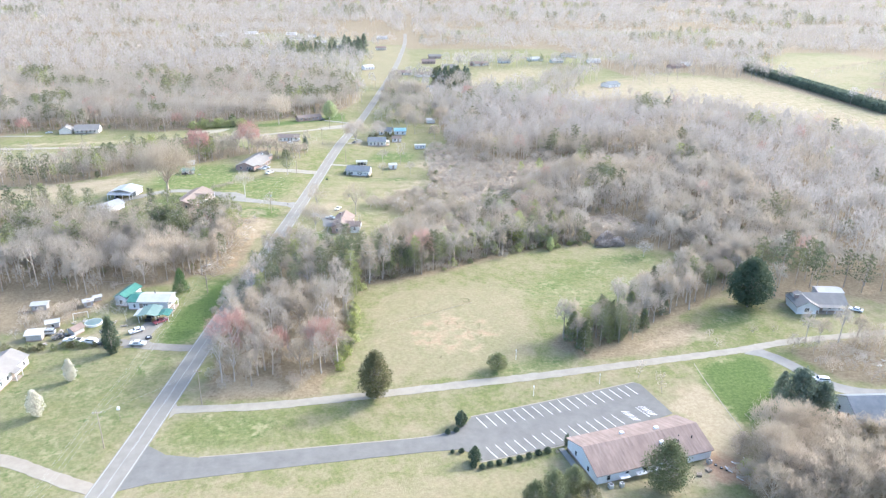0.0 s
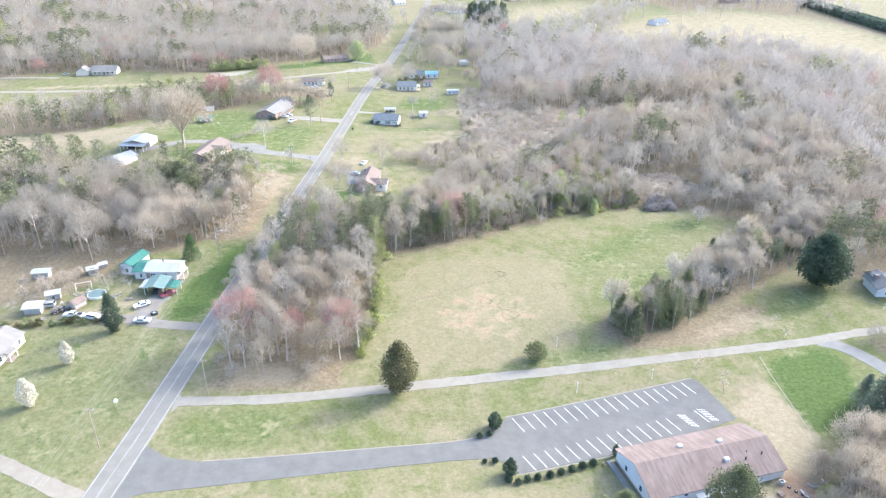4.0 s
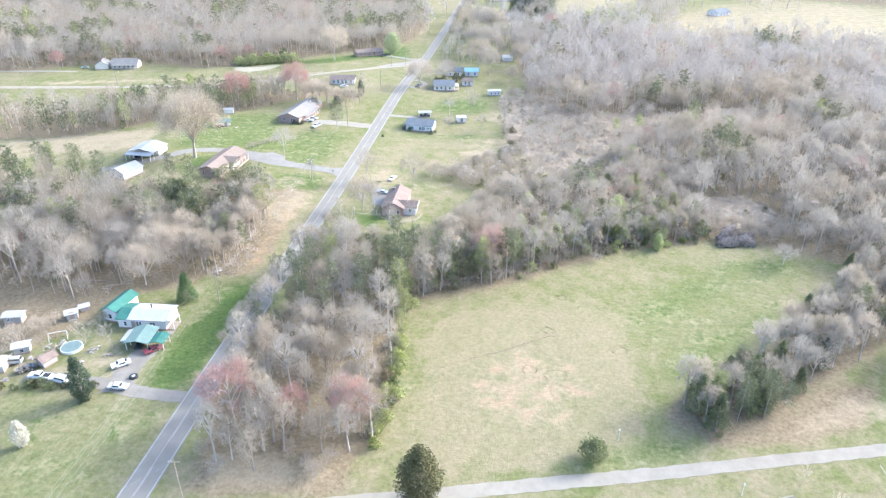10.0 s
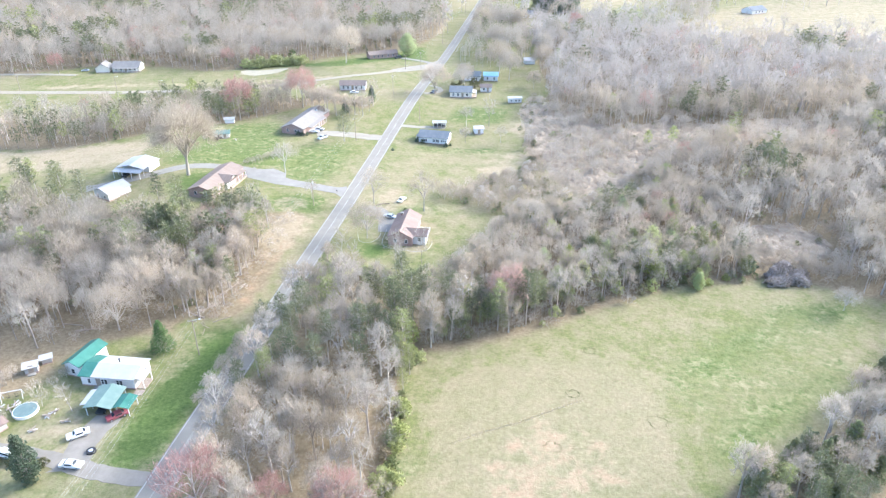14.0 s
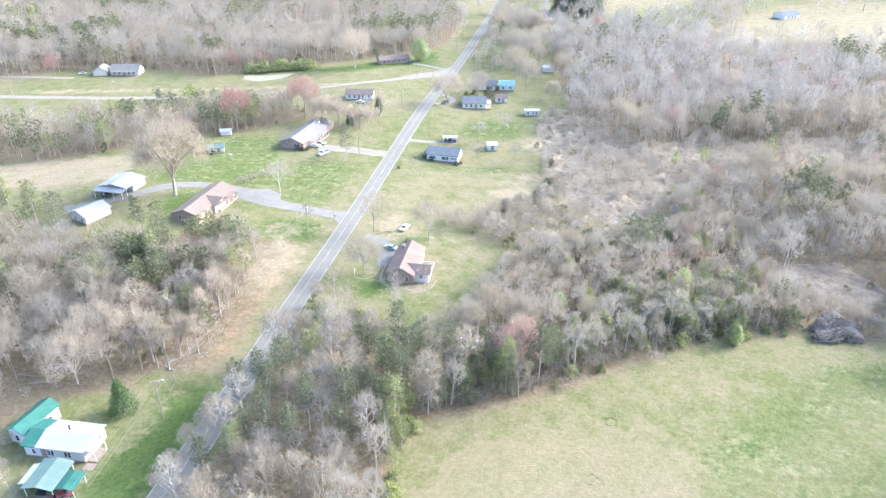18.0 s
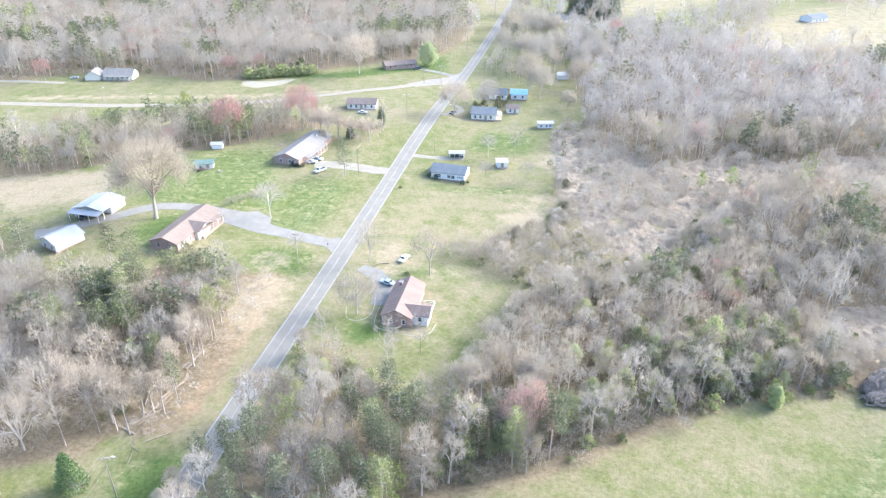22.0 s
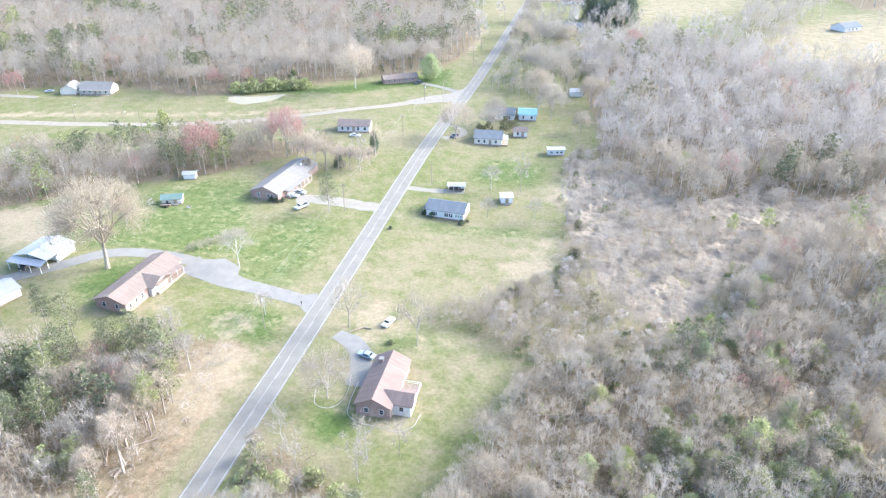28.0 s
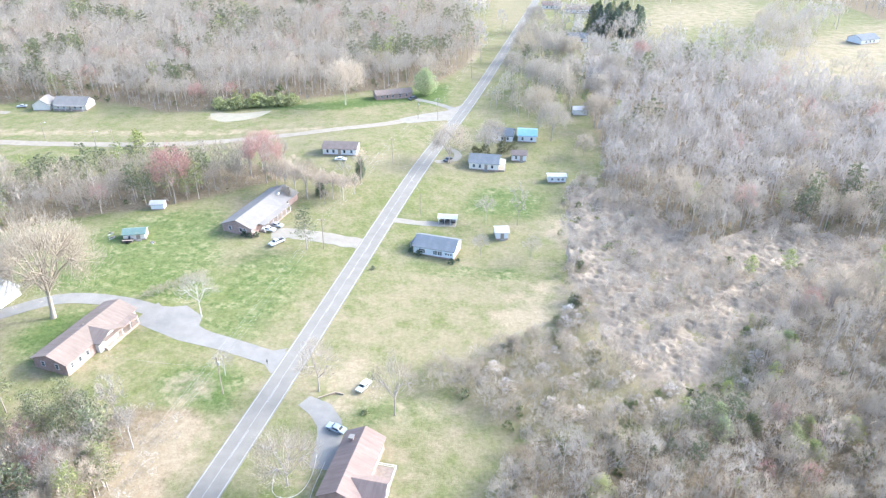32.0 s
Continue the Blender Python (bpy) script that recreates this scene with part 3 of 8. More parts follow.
# ---- roads and drives ----
def smooth_line(points, step=4.0):
    """Catmull-Rom through the points, at even steps."""
    p = [Vector(q) for q in points]
    p = [2 * p[0] - p[1]] + p + [2 * p[-1] - p[-2]]
    out = []
    for a, b, c, d in zip(p, p[1:], p[2:], p[3:]):
        k = max(1, int((c - b).length / step))
        for i in range(k):
            t = i / k
            out.append(0.5 * ((2 * b) + (c - a) * t + (2 * a - 5 * b + 4 * c - d) * t * t + (3 * b - a - 3 * c + d) * t ** 3))
    return out + [p[-2]]


def ribbon(points, width, lift, offset=0.0, dash=None, step=4.0, skirt=0.25, ends=(1.0, 1.0), rag=0.0):
    """A strip along a line with its own thickness, lying on the land; rag wears its edges unevenly."""
    line = smooth_line(points, step)
    s, rows, run = Shape(), [], 0.0
    n = len(line)
    for i, q in enumerate(line):
        d = (line[min(i + 1, n - 1)] - line[max(i - 1, 0)]).normalized()
        side = Vector((d.y, -d.x))
        w = width / 2 * (ends[0] if i == 0 else ends[1] if i == n - 1 else 1)
        row = []
        for k in (-1, -0.5, 0, 0.5, 1):
            worn = 1 + rag * noise.noise(Vector((q.x * 0.45, q.y * 0.45, 7.0 * k))) if rag and abs(k) == 1 else 1
            e = q + side * (offset + k * w * worn)
            row.append((e.x, e.y, gz(e.x, e.y) + lift))
        row.insert(0, (row[0][0], row[0][1], row[0][2] - skirt))
        row.append((row[-1][0], row[-1][1], row[-1][2] - skirt))
        rows.append(row)
    for i in range(n - 1):
        run += (line[i + 1] - line[i]).length
        if dash and run % (dash[0] + dash[1]) > dash[0]:
            continue
        m = len(rows[0])
        s.add(rows[i] + rows[i + 1], [(k, k + 1, m + k + 1, m + k) for k in range(m - 1)])
    return s


def poly_slab(points, lift, skirt=0.3, cell=5.0):
    """A paved area: a polygon cut to follow the land."""
    bm = bmesh.new()
    face = bm.faces.new([bm.verts.new((x, y, 0)) for x, y in points])
    xs, ys = [p[0] for p in points], [p[1] for p in points]
    for axis, lo, hi in ((0, min(xs), max(xs)), (1, min(ys), max(ys))):
        v = lo + cell
        while v < hi:
            no, co = [0, 0, 0], [0, 0, 0]
            no[axis], co[axis] = 1, v
            bmesh.ops.bisect_plane(bm, geom=bm.verts[:] + bm.edges[:] + bm.faces[:], plane_co=co, plane_no=no)
            v += cell
    out = bmesh.ops.extrude_edge_only(bm, edges=[e for e in bm.edges if e.is_boundary])
    low = {g for g in out["geom"] if isinstance(g, bmesh.types.BMVert)}
    for v in bm.verts:
        v.co.z = gz(v.co.x, v.co.y) + lift - (skirt if v in low else 0)
    bmesh.ops.recalc_face_normals(bm, faces=bm.faces[:])
    me = bpy.data.meshes.new("paving")
    bm.to_mesh(me)
    bm.free()
    return me


ROAD_LINE = [(-118, -250), (-88, -60), (-74, 40), (-65, 100), (-60, 130), (-55.2, 161), (-50.6, 193), (-39.9, 273), (-31.9, 330), (-21.9, 408), (-7.5, 500), (7, 594), (26.5, 735), (50, 915), (84, 1238), (104, 1500), (140, 2000)]
road = tagged(new("road", ribbon(ROAD_LINE, 6.4, 0.08, step=6).mesh("road")), "worn grey two-lane country road with white edge lines", "road", kind="structure")
road.data.materials.append(ROAD_M)
for off, w in ((-2.85, 0.17), (2.85, 0.17)):
    part("edge_line", ribbon(ROAD_LINE, w, 0.10, off, step=6, skirt=0.015), ROAD_LINE_M, road, "faded white edge line")
part("center_line", ribbon(ROAD_LINE, 0.09, 0.10, -0.13, step=6, skirt=0.015), ROAD_LINE_M, road, "faded pale centre line")
part("center_line", ribbon(ROAD_LINE[4:13], 0.09, 0.10, 0.15, dash=(6, 12), step=3, skirt=0.015), ROAD_LINE_M, road, "faded pale centre line")


def lane(name, points, width, material, label, lift=0.05, ends=(1.6, 1.0)):
    ob = tagged(new(name, ribbon(points, width, lift, ends=ends, step=1.2 if "gravel" in material.name else 3, rag=0.22 if "gravel" in material.name and width > 2 else 0.0).mesh(name)), label, "driveway" if "drive" in name else "road", kind="structure")
    ob.data.materials.append(material)
    return ob


lane("gravel_road", [(-52, 161.0), (-44, 161.0), (-26, 161.3), (0, 164.2), (30, 167.8), (47, 169.6), (80, 173.6), (114, 177.5), (128, 180), (140, 181.8), (160, 183), (185, 184), (240, 186)], 3.4, GRAVEL_M, "pale gravel lane across the meadow", ends=(2.4, 1))
lane("gravel_drive", [(122, 178.5), (127.5, 172), (131, 164), (135, 155), (146, 149.5), (170, 149)], 5.0, CONCRETE_M, "dark gravel drive to a house")
lane("side_road", [(-3, 535), (-13, 531), (-23, 525.5), (-38.5, 511.5), (-61, 500), (-77, 493.5), (-106, 485.5), (-130, 480.5), (-165, 477.5), (-203, 476), (-330, 476)], 5.6, TAN_GRAVEL, "pale side road joining the main road", ends=(3, 1))
lane("west_drive", [(-33.6, 338.0), (-40, 340), (-48, 342.3), (-58, 345), (-66, 350), (-75, 352.5)], 5.5, CONCRETE_M, "pale concrete house drive", ends=(1.8, 1.6))
lane("back_drive", [(-70, 352), (-80, 354.5), (-91, 355), (-101, 353), (-111, 345.5), (-121, 338.5), (-132, 333)], 5.0, CONCRETE_M, "pale concrete drive behind a house", ends=(1.5, 1.5))
lane("grey_house_drive", [(-22, 400), (-32, 401), (-41, 402), (-50, 402.5), (-56, 401)], 6.6, GRAVEL_M, "pale concrete drive to a grey-roofed house")
lane("white_house_drive", [(-18, 418.6), (-10, 418.5), (-4, 419), (4, 420)], 3.2, GRAVEL_M, "short gravel drive beside a white house")
lane("brick_house_drive", [(-24.5, 325), (-20, 322.5), (-17, 318.5), (-15.6, 312), (-15.8, 305)], 5.6, CONCRETE_M, "grey gravel pad beside a brick house", ends=(0.7, 0.8))
lane("homestead_drive", [(-50, 193), (-58, 193.5), (-66, 195), (-76, 198), (-86, 200), (-95, 201)], 4.0, YARD_GRAVEL, "gravel drive to a white homestead", ends=(2.2, 1))
lane("homestead_yard_drive", [(-70, 195), (-71, 203), (-69, 211)], 6.0, YARD_GRAVEL, "gravel yard before a green carport")
lane("southwest_drive", [(-60.5, 131), (-66, 133.3), (-75, 138), (-87, 144.3), (-110, 152)], 3.6, TAN_GRAVEL, "pale gravel drive", ends=(2.5, 1))
lane("worn_track", [(100.4, 172), (99.4, 163), (98.8, 154), (98.2, 146), (97.8, 139)], 0.24, GRAVEL_M, "thin worn line along the edge of a lawn", lift=0.03, ends=(1, 1))
lane("loop_drive", [(-5, 488), (0, 483), (0, 476), (-8, 470)], 3.0, GRAVEL_M, "small gravel loop drive")
lane("far_house_drive", [(-330, 512), (-260, 516), (-225, 515)], 4.0, GRAVEL_M, "pale gravel drive")
lane("north_house_drive", [(-6, 545), (-15, 553), (-27, 560)], 4.0, CONCRETE_M, "pale concrete drive")
for pts in ([(27.6, 152.8), (40, 155.6), (60, 160.1), (78, 164.2)], [(-41, 141.0), (-26, 141.8), (-6, 143.4), (14.5, 145.2), (21.5, 147)], [(26.9, 134.2), (40, 136.9), (52, 139.5)]):
    lane("paving_edge", pts, 0.35, GRAVEL_M, "pale worn edge strip of the parking lot", lift=0.075, ends=(1, 1))
sand_rim = [(p.x, p.y) for p in smooth_line([(-126, 525), (-123, 518.5), (-116, 513.5), (-109, 515), (-103, 519), (-98.5, 526), (-97, 532), (-101.5, 530.5), (-108, 527), (-115, 526), (-121, 527)], 1.5)]
sand = tagged(new("sand_patch", poly_slab(sand_rim, 0.05)), "pale bare sand patch in mown grass", "sand", kind="structure")
sand.data.materials.append(SAND_M)
apron = tagged(new("road_apron", poly_slab([(-5.0, 520), (-8, 526), (-15, 523), (-26, 516.5), (-31, 523), (-20, 534.5), (-9, 542), (-2.5, 553), (-2.2, 540)], 0.065)), "pale worn apron where a side road joins", "road", kind="structure")
apron.data.materials.append(GRAVEL_M)
pad = tagged(new("drive_pad", poly_slab([(-76, 347), (-74.5, 353.5), (-66, 357), (-60, 353), (-59, 347), (-47.5, 343.8), (-38, 341.6), (-34.0, 343.5), (-34.4, 333), (-37.5, 336.4), (-49, 340), (-62, 342)], 0.045)), "pale concrete turning pad beside a house", "driveway", kind="structure")
pad.data.materials.append(CONCRETE_M)
part("drive_paving", poly_slab([(-57, 130.5), (-50, 132.5), (-34.7, 134), (-11, 136.6), (14, 139.2), (22.5, 139.6), (25.5, 138), (26.7, 134.4), (52, 139.8), (74, 145.5), (83, 148.5), (79.5, 163), (78, 164), (27.6, 152.6), (25.5, 149.5), (21.5, 146.8), (14.5, 145), (-26, 141.6), (-41, 140.8), (-49, 142.5), (-55, 147)], 0.06), LOT_M, None)
lot = tagged(bpy.data.objects["drive_paving"], "dark asphalt church parking lot with entrance drive", "parking lot", kind="structure")
lot.name = "parking_lot"
stall_dir = Vector((50.5, 11.4)).normalized()
stall_back = Vector((2.4, -5.0)).normalized()


def stripe(a, b, w=0.13):
    d = Vector((b[0] - a[0], b[1] - a[1]))
    n = Vector((-d.y, d.x)).normalized() * w / 2
    s = Shape()
    pts = [(a[0] - n.x, a[1] - n.y), (b[0] - n.x, b[1] - n.y), (b[0] + n.x, b[1] + n.y), (a[0] + n.x, a[1] + n.y)]
    top = [(x, y, gz(x, y) + 0.075) for x, y in pts]
    s.add(top + [(x, y, z - 0.02) for x, y, z in top], [(0, 1, 2, 3), (4, 5, 1, 0), (5, 6, 2, 1), (6, 7, 3, 2), (7, 4, 0, 3)])
    return s


for i in range(18):
    a = Vector((29.0, 152.3)) + stall_dir * (2.76 * i)
    part("stall_line", stripe(a, a + stall_back * 5.0), LINE_M, lot)
for i in range(18):
    a = Vector((29.4, 139.9)) + Vector((20.1, 5.6)).normalized() * (2.72 * i)
    if i < 15 or i == 17:
        part("stall_line", stripe(a, a + stall_back * 4.9), LINE_M, lot)
for k in (15.2, 17.3):
    for j in range(7):
        a = Vector((29.4, 139.9)) + Vector((20.1, 5.6)).normalized() * (2.72 * k) + stall_back * (0.7 * j)
        part("hatch_line", stripe(a, a + Vector((2.0, -0.3)), 0.16), LINE_M, lot)


# ---- trees: templates as triangle arrays, (vertices, triangles) for wood and for crown ----
class Tri:
    def __init__(self):
        self.v, self.t, self.n = [], [], 0

    def put(self, v, t):
        self.v.append(np.asarray(v, float))
        self.t.append(np.asarray(t, int) + self.n)
        self.n += len(v)

    def limb(self, a, b, r0, r1, sides):
        a, b = np.asarray(a, float), np.asarray(b, float)
        d = (b - a) / (np.linalg.norm(b - a) + 1e-9)
        u = np.cross(d, (0.3, 0.9, 0.1))
        u /= np.linalg.norm(u) + 1e-9
        w = np.cross(d, u)
        k = np.arange(sides) * math.tau / sides
        ring = np.cos(k)[:, None] * u + np.sin(k)[:, None] * w
        i = np.arange(sides)
        j = (i + 1) % sides
        self.put(np.concatenate([a + ring * r0, b + ring * r1]), np.concatenate([np.stack([i, j, j + sides], 1), np.stack([i, j + sides, i + sides], 1)]))

    def spikes(self, base, way, length, width, rng):
        """Thin triangles from base points along ways."""
        n = len(base)
        way = way / (np.linalg.norm(way, axis=1, keepdims=True) + 1e-9)
        side = np.cross(way, rng.normal(size=(n, 3)))
        side /= np.linalg.norm(side, axis=1, keepdims=True) + 1e-9
        v = np.stack([base - side * width[:, None] / 2, base + side * width[:, None] / 2, base + way * length[:, None]], 1).reshape(-1, 3)
        self.put(v, np.arange(3 * n).reshape(-1, 3))

    def leaves(self, centre, size, rng):
        n = len(centre)
        a = rng.normal(size=(n, 3))
        b = np.cross(a, rng.normal(size=(n, 3)))
        a /= np.linalg.norm(a, axis=1, keepdims=True)
        b /= np.linalg.norm(b, axis=1, keepdims=True)
        s = size[:, None]
        v = np.stack([centre - a * s, centre + a * s * 0.7 + b * s * 0.5, centre - b * s * 0.9], 1).reshape(-1, 3)
        self.put(v, np.arange(3 * n).reshape(-1, 3))

    def arrays(self):
        return (np.concatenate(self.v), np.concatenate(self.t)) if self.v else (np.zeros((0, 3)), np.zeros((0, 3), int))


def bare_tree(seed, h, reach, limbs, subs, twigs, twig_len, twig_w, low=0.3, sides=5, thick=0.014):
    """A leafless hardwood: bent trunk, rising limbs, side branches, fine twigs at all ends."""
    rng = np.random.default_rng(seed)
    wood, crown = Tri(), Tri()
    pts = [np.zeros(3)]
    lean = rng.normal(0, 0.05, 2)
    for k in range(1, 6):
        pts.append(np.array([lean[0] * h * k / 6 + rng.normal(0, 0.012 * h), lean[1] * h * k / 6 + rng.normal(0, 0.012 * h), 0.88 * h * k / 5]))
    rad = [thick * h * (1.25 if k == 0 else 1 - 0.17 * k) for k in range(6)]
    for k in range(5):
        wood.limb(pts[k], pts[k + 1], rad[k], rad[k + 1], sides)
    base_p, base_w = [], []
    for i in range(limbs):
        f = low + (0.95 - low) * (i + rng.random()) / limbs
        z = f * 5
        k = min(int(z), 4)
        a = pts[k] + (pts[k + 1] - pts[k]) * (z - k)
        az = i * 2.4 + rng.normal(0, 0.4)
        up = (0.55 + 0.9 * f) + rng.normal(0, 0.15)
        size = reach * (1.15 - 0.75 * abs(f - 0.5)) * rng.uniform(0.75, 1.15)
        d = np.array([math.cos(az), math.sin(az), up])
        b = a + d * size * 0.5
        c = b + (d + np.array([0, 0, 0.35]) + rng.normal(0, 0.15, 3)) * size * 0.4
        r = thick * h * 0.42 * (1.1 - 0.6 * f)
        s3 = 3 if sides < 6 else 4
        wood.limb(a, b, r, r * 0.6, s3)
        wood.limb(b, c, r * 0.6, r * 0.2, s3)
        for j in range(subs):
            g = rng.uniform(0.25, 1.0)
            q = a + (b - a) * g * 2 if g < 0.5 else b + (c - b) * (g * 2 - 1)
            w = d * 0.5 + rng.normal(0, 0.65, 3) + np.array([0, 0, 0.35])
            e = q + w * size * 0.33
            wood.limb(q, e, r * 0.3, r * 0.1, 3)
            base_p += [q + (e - q) * t for t in rng.uniform(0.2, 1.0, twigs)]
            base_w += [w + v for v in rng.normal(0, 0.75, (twigs, 3))]
    base_p, base_w = np.array(base_p), np.array(base_w) + np.array([0, 0, 0.25])
    n = len(base_p)
    crown.spikes(base_p, base_w, twig_len * rng.uniform(0.6, 1.4, n), twig_w * rng.uniform(0.6, 1.4, n), rng)
    return wood.arrays(), crown.arrays()


def rough_tree(seed, h, reach, twigs, twig_len, twig_w):
    """A far hardwood: trunk and twigs fanned through the crown's volume."""
    rng = np.random.default_rng(seed)
    wood, crown = Tri(), Tri()
    wood.limb((0, 0, 0), (rng.normal(0, 0.4), rng.normal(0, 0.4), 0.8 * h), 0.016 * h, 0.004 * h, 3)
    u = rng.normal(size=(twigs, 3))
    u /= np.linalg.norm(u, axis=1, keepdims=True)
    p = u * rng.uniform(0.2, 0.8, (twigs, 1)) * (reach, reach, 0.32 * h) + (0, 0, 0.62 * h)
    crown.spikes(p, u + (0, 0, 0.9) + rng.normal(0, 0.5, (twigs, 3)), twig_len * rng.uniform(0.6, 1.4, twigs), twig_w * rng.uniform(0.6, 1.4, twigs), rng)
    return wood.arrays(), crown.arrays()


def pine_tree(seed, h, reach, tufts, leaves, leaf, low=0.45, sides=5):
    """A tall pine: bare bole, flat sprays of needles on short limbs, uneven top."""
    rng = np.random.default_rng(seed)
    wood, crown = Tri(), Tri()
    wood.limb((0, 0, 0), (0.1, 0, 0.6 * h), 0.012 * h, 0.008 * h, sides)
    wood.limb((0.1, 0, 0.6 * h), (0.2, 0.1, 0.97 * h), 0.008 * h, 0.003 * h, sides)
    for i in range(tufts):
        f = low + (1.0 - low) * (i + rng.random()) / tufts
        az = i * 2.4 + rng.normal(0, 0.5)
        size = reach * (0.35 + 1.3 * math.sqrt(max(0.0, 1.0 - f)) * (0.6 + 0.4 * min(1, (f - low) * 6))) * rng.uniform(0.6, 1.15)
        a = np.array([0.12, 0, f * h])
        b = a + np.array([math.cos(az), math.sin(az), 0.3]) * size
        wood.limb(a, b, 0.05, 0.02, 3)
        c = a + (b - a) * rng.uniform(0.35, 1.05, (leaves, 1)) + rng.normal(0, 1, (leaves, 3)) * (size * 0.22, size * 0.22, size * 0.09)
        crown.leaves(c, leaf * rng.uniform(0.6, 1.4, leaves), rng)
    return wood.arrays(), crown.arrays()


def leafy(seed, h, reach, lumps, leaves, leaf, base=0.12, top=0.0, trunk=0.02, shape=None):
    """A dense crown: leaves in lumps over an ovoid, with gaps between the lumps."""
    rng = np.random.default_rng(seed)
    wood, crown = Tri(), Tri()
    wood.limb((0, 0, 0), (0, 0, 0.75 * h), trunk * h, 0.3 * trunk * h, 6)
    for i in range(lumps):
        f = (i + rng.random()) / lumps
        wide = math.sin(math.pi * min(0.97, max(0.06, f)) ** (0.75 if top == 0 else 0.55)) if not shape else shape(f)
        az = i * 2.4 + rng.normal(0, 0.3)
        c = np.array([math.cos(az) * reach * wide * 0.78, math.sin(az) * reach * wide * 0.78, h * (base + (0.97 - base) * f)])
        wood.limb((0, 0, c[2] * 0.72), c, 0.012 * h * 0.6, 0.02, 3)
        u = rng.normal(size=(leaves, 3))
        u /= np.linalg.norm(u, axis=1, keepdims=True)
        s = 0.34 * reach * rng.uniform(0.75, 1.25) * (1.0 if not shape else min(1.0, 0.3 + wide))
        crown.leaves(c + u * rng.uniform(0.45, 1.0, (leaves, 1)) * (s, s, s * 0.8), leaf * rng.uniform(0.6, 1.4, leaves), rng)
        k = leaves // 4
        crown.leaves(np.array([0, 0, c[2]]) + rng.normal(0, 0.35, (k, 3)) * reach * wide, leaf * rng.uniform(0.8, 1.5, k), rng)
    return wood.arrays(), crown.arrays()


def crowned(seed, h, reach, limbs, clusters, twigs, length, width, base=0.35, droop=-0.3, thick=0.014, sides=5, fine=True, vase=False):
    """A leafless hardwood with a rounded crown: limbs fork towards clusters of short twigs that fill an uneven dome."""
    rng = np.random.default_rng(seed)
    wood, crown = Tri(), Tri()
    mid = h * (base + (1 - base) * 0.42)
    lean = rng.normal(0, 0.02, 2) * h
    hub, top = np.array([lean[0] * 0.4, lean[1] * 0.4, base * h * 0.95]), np.array([lean[0], lean[1], h * (base + (1 - base) * (0.2 if vase else 0.62))])
    wood.limb((0, 0, -0.2), hub * (0.6, 0.6, 0.5), thick * h * 1.25, thick * h * 0.9, max(3, sides))
    wood.limb(hub * (0.6, 0.6, 0.5), hub, thick * h * 0.9, thick * h * 0.75, max(3, sides))
    wood.limb(hub, top, thick * h * 0.7, thick * h * 0.2, 3)

    def spot(sine, az, r):
        flat = math.sqrt(max(0.0, 1 - sine * sine))
        lump = 1 + 0.10 * math.sin(3 * az + seed) + 0.07 * math.sin(5 * az + 2 * seed + 3 * sine)
        return np.array([math.cos(az) * flat * reach * r * lump + lean[0], math.sin(az) * flat * reach * r * lump + lean[1], mid + sine * r * ((h - mid) if sine > 0 else (mid - base * h))])

    joints = []
    for i in range(limbs):
        f = (i + 0.5) / limbs
        joint = spot(min(0.95, 0.05 + 0.9 * f), i * 2.4 + rng.normal(0, 0.3), rng.uniform(0.42, 0.58))
        root = hub + (top - hub) * (0.85 * f)
        bend = root + (joint - root) * 0.5 + rng.normal(0, 0.02, 3) * h + (0, 0, 0.02 * h)
        r = thick * h * (0.62 - 0.3 * f)
        wood.limb(root, bend, r, r * 0.75, max(3, sides - 1))
        wood.limb(bend, joint, r * 0.75, r * 0.5, max(3, sides - 1))
        joints.append((joint, r * 0.5))
    for i in range(clusters):
        f = (i + 0.5) / clusters
        tip = spot(droop + (0.99 - droop) * f, i * 2.39996 + rng.normal(0, 0.25), rng.uniform(0.5, 0.7) if i % 5 == 2 else rng.uniform(0.78, 1.0))
        joint, r = min(joints, key=lambda q: np.linalg.norm(q[0] - tip))
        knee = joint + (tip - joint) * 0.5 + rng.normal(0, 0.02, 3) * h
        if fine:
            wood.limb(joint, knee, r * 1.3, r * 0.85, 3)
            wood.limb(knee, tip, r * 0.85, r * 0.3, 3)
        else:
            wood.spikes(joint[None], (tip - joint)[None], np.array([np.linalg.norm(tip - joint)]), np.array([max(r * 2.8, 0.09)]), rng)
        out = tip - (lean[0], lean[1], base * h)
        out /= np.linalg.norm(out)
        k = max(3, int(twigs * rng.uniform(0.7, 1.3)))
        p = knee + (tip - knee) * rng.uniform(0.25, 1.05, (k, 1)) + rng.normal(0, 0.10, (k, 3)) * reach
        crown.spikes(p, out * 0.75 + rng.normal(0, 0.45, (k, 3)) + (0, 0, 0.35), 1.35 * length * rng.uniform(0.6, 1.4, k), 0.78 * width * rng.uniform(0.6, 1.4, k), rng)
    return wood.arrays(), crown.arrays()


def tree_thing(name, template, m, bark, leaf, label, category="tree", group="", cache={}):
    """One tree as a thing: trunk with limbs, and crown."""
    key = (id(template), bark.name, leaf.name)
    if key not in cache:
        (wv, wt), (cv, ct) = template
        cache[key] = (bulk("trunk", wv, wt, [bark]), bulk("crown", cv, ct, [leaf]))
    t = thing(name, m, label, category, group)
    part("trunk", cache[key][0], bark, t)
    part("crown", cache[key][1], leaf, t)
    return t


def placed(x, y, s, turn, tall=1.0):
    return Matrix.Translation((x, y, gz(x, y) - 0.1)) @ Matrix.Rotation(turn, 4, "Z") @ Matrix.Diagonal((s, s, s * tall, 1))


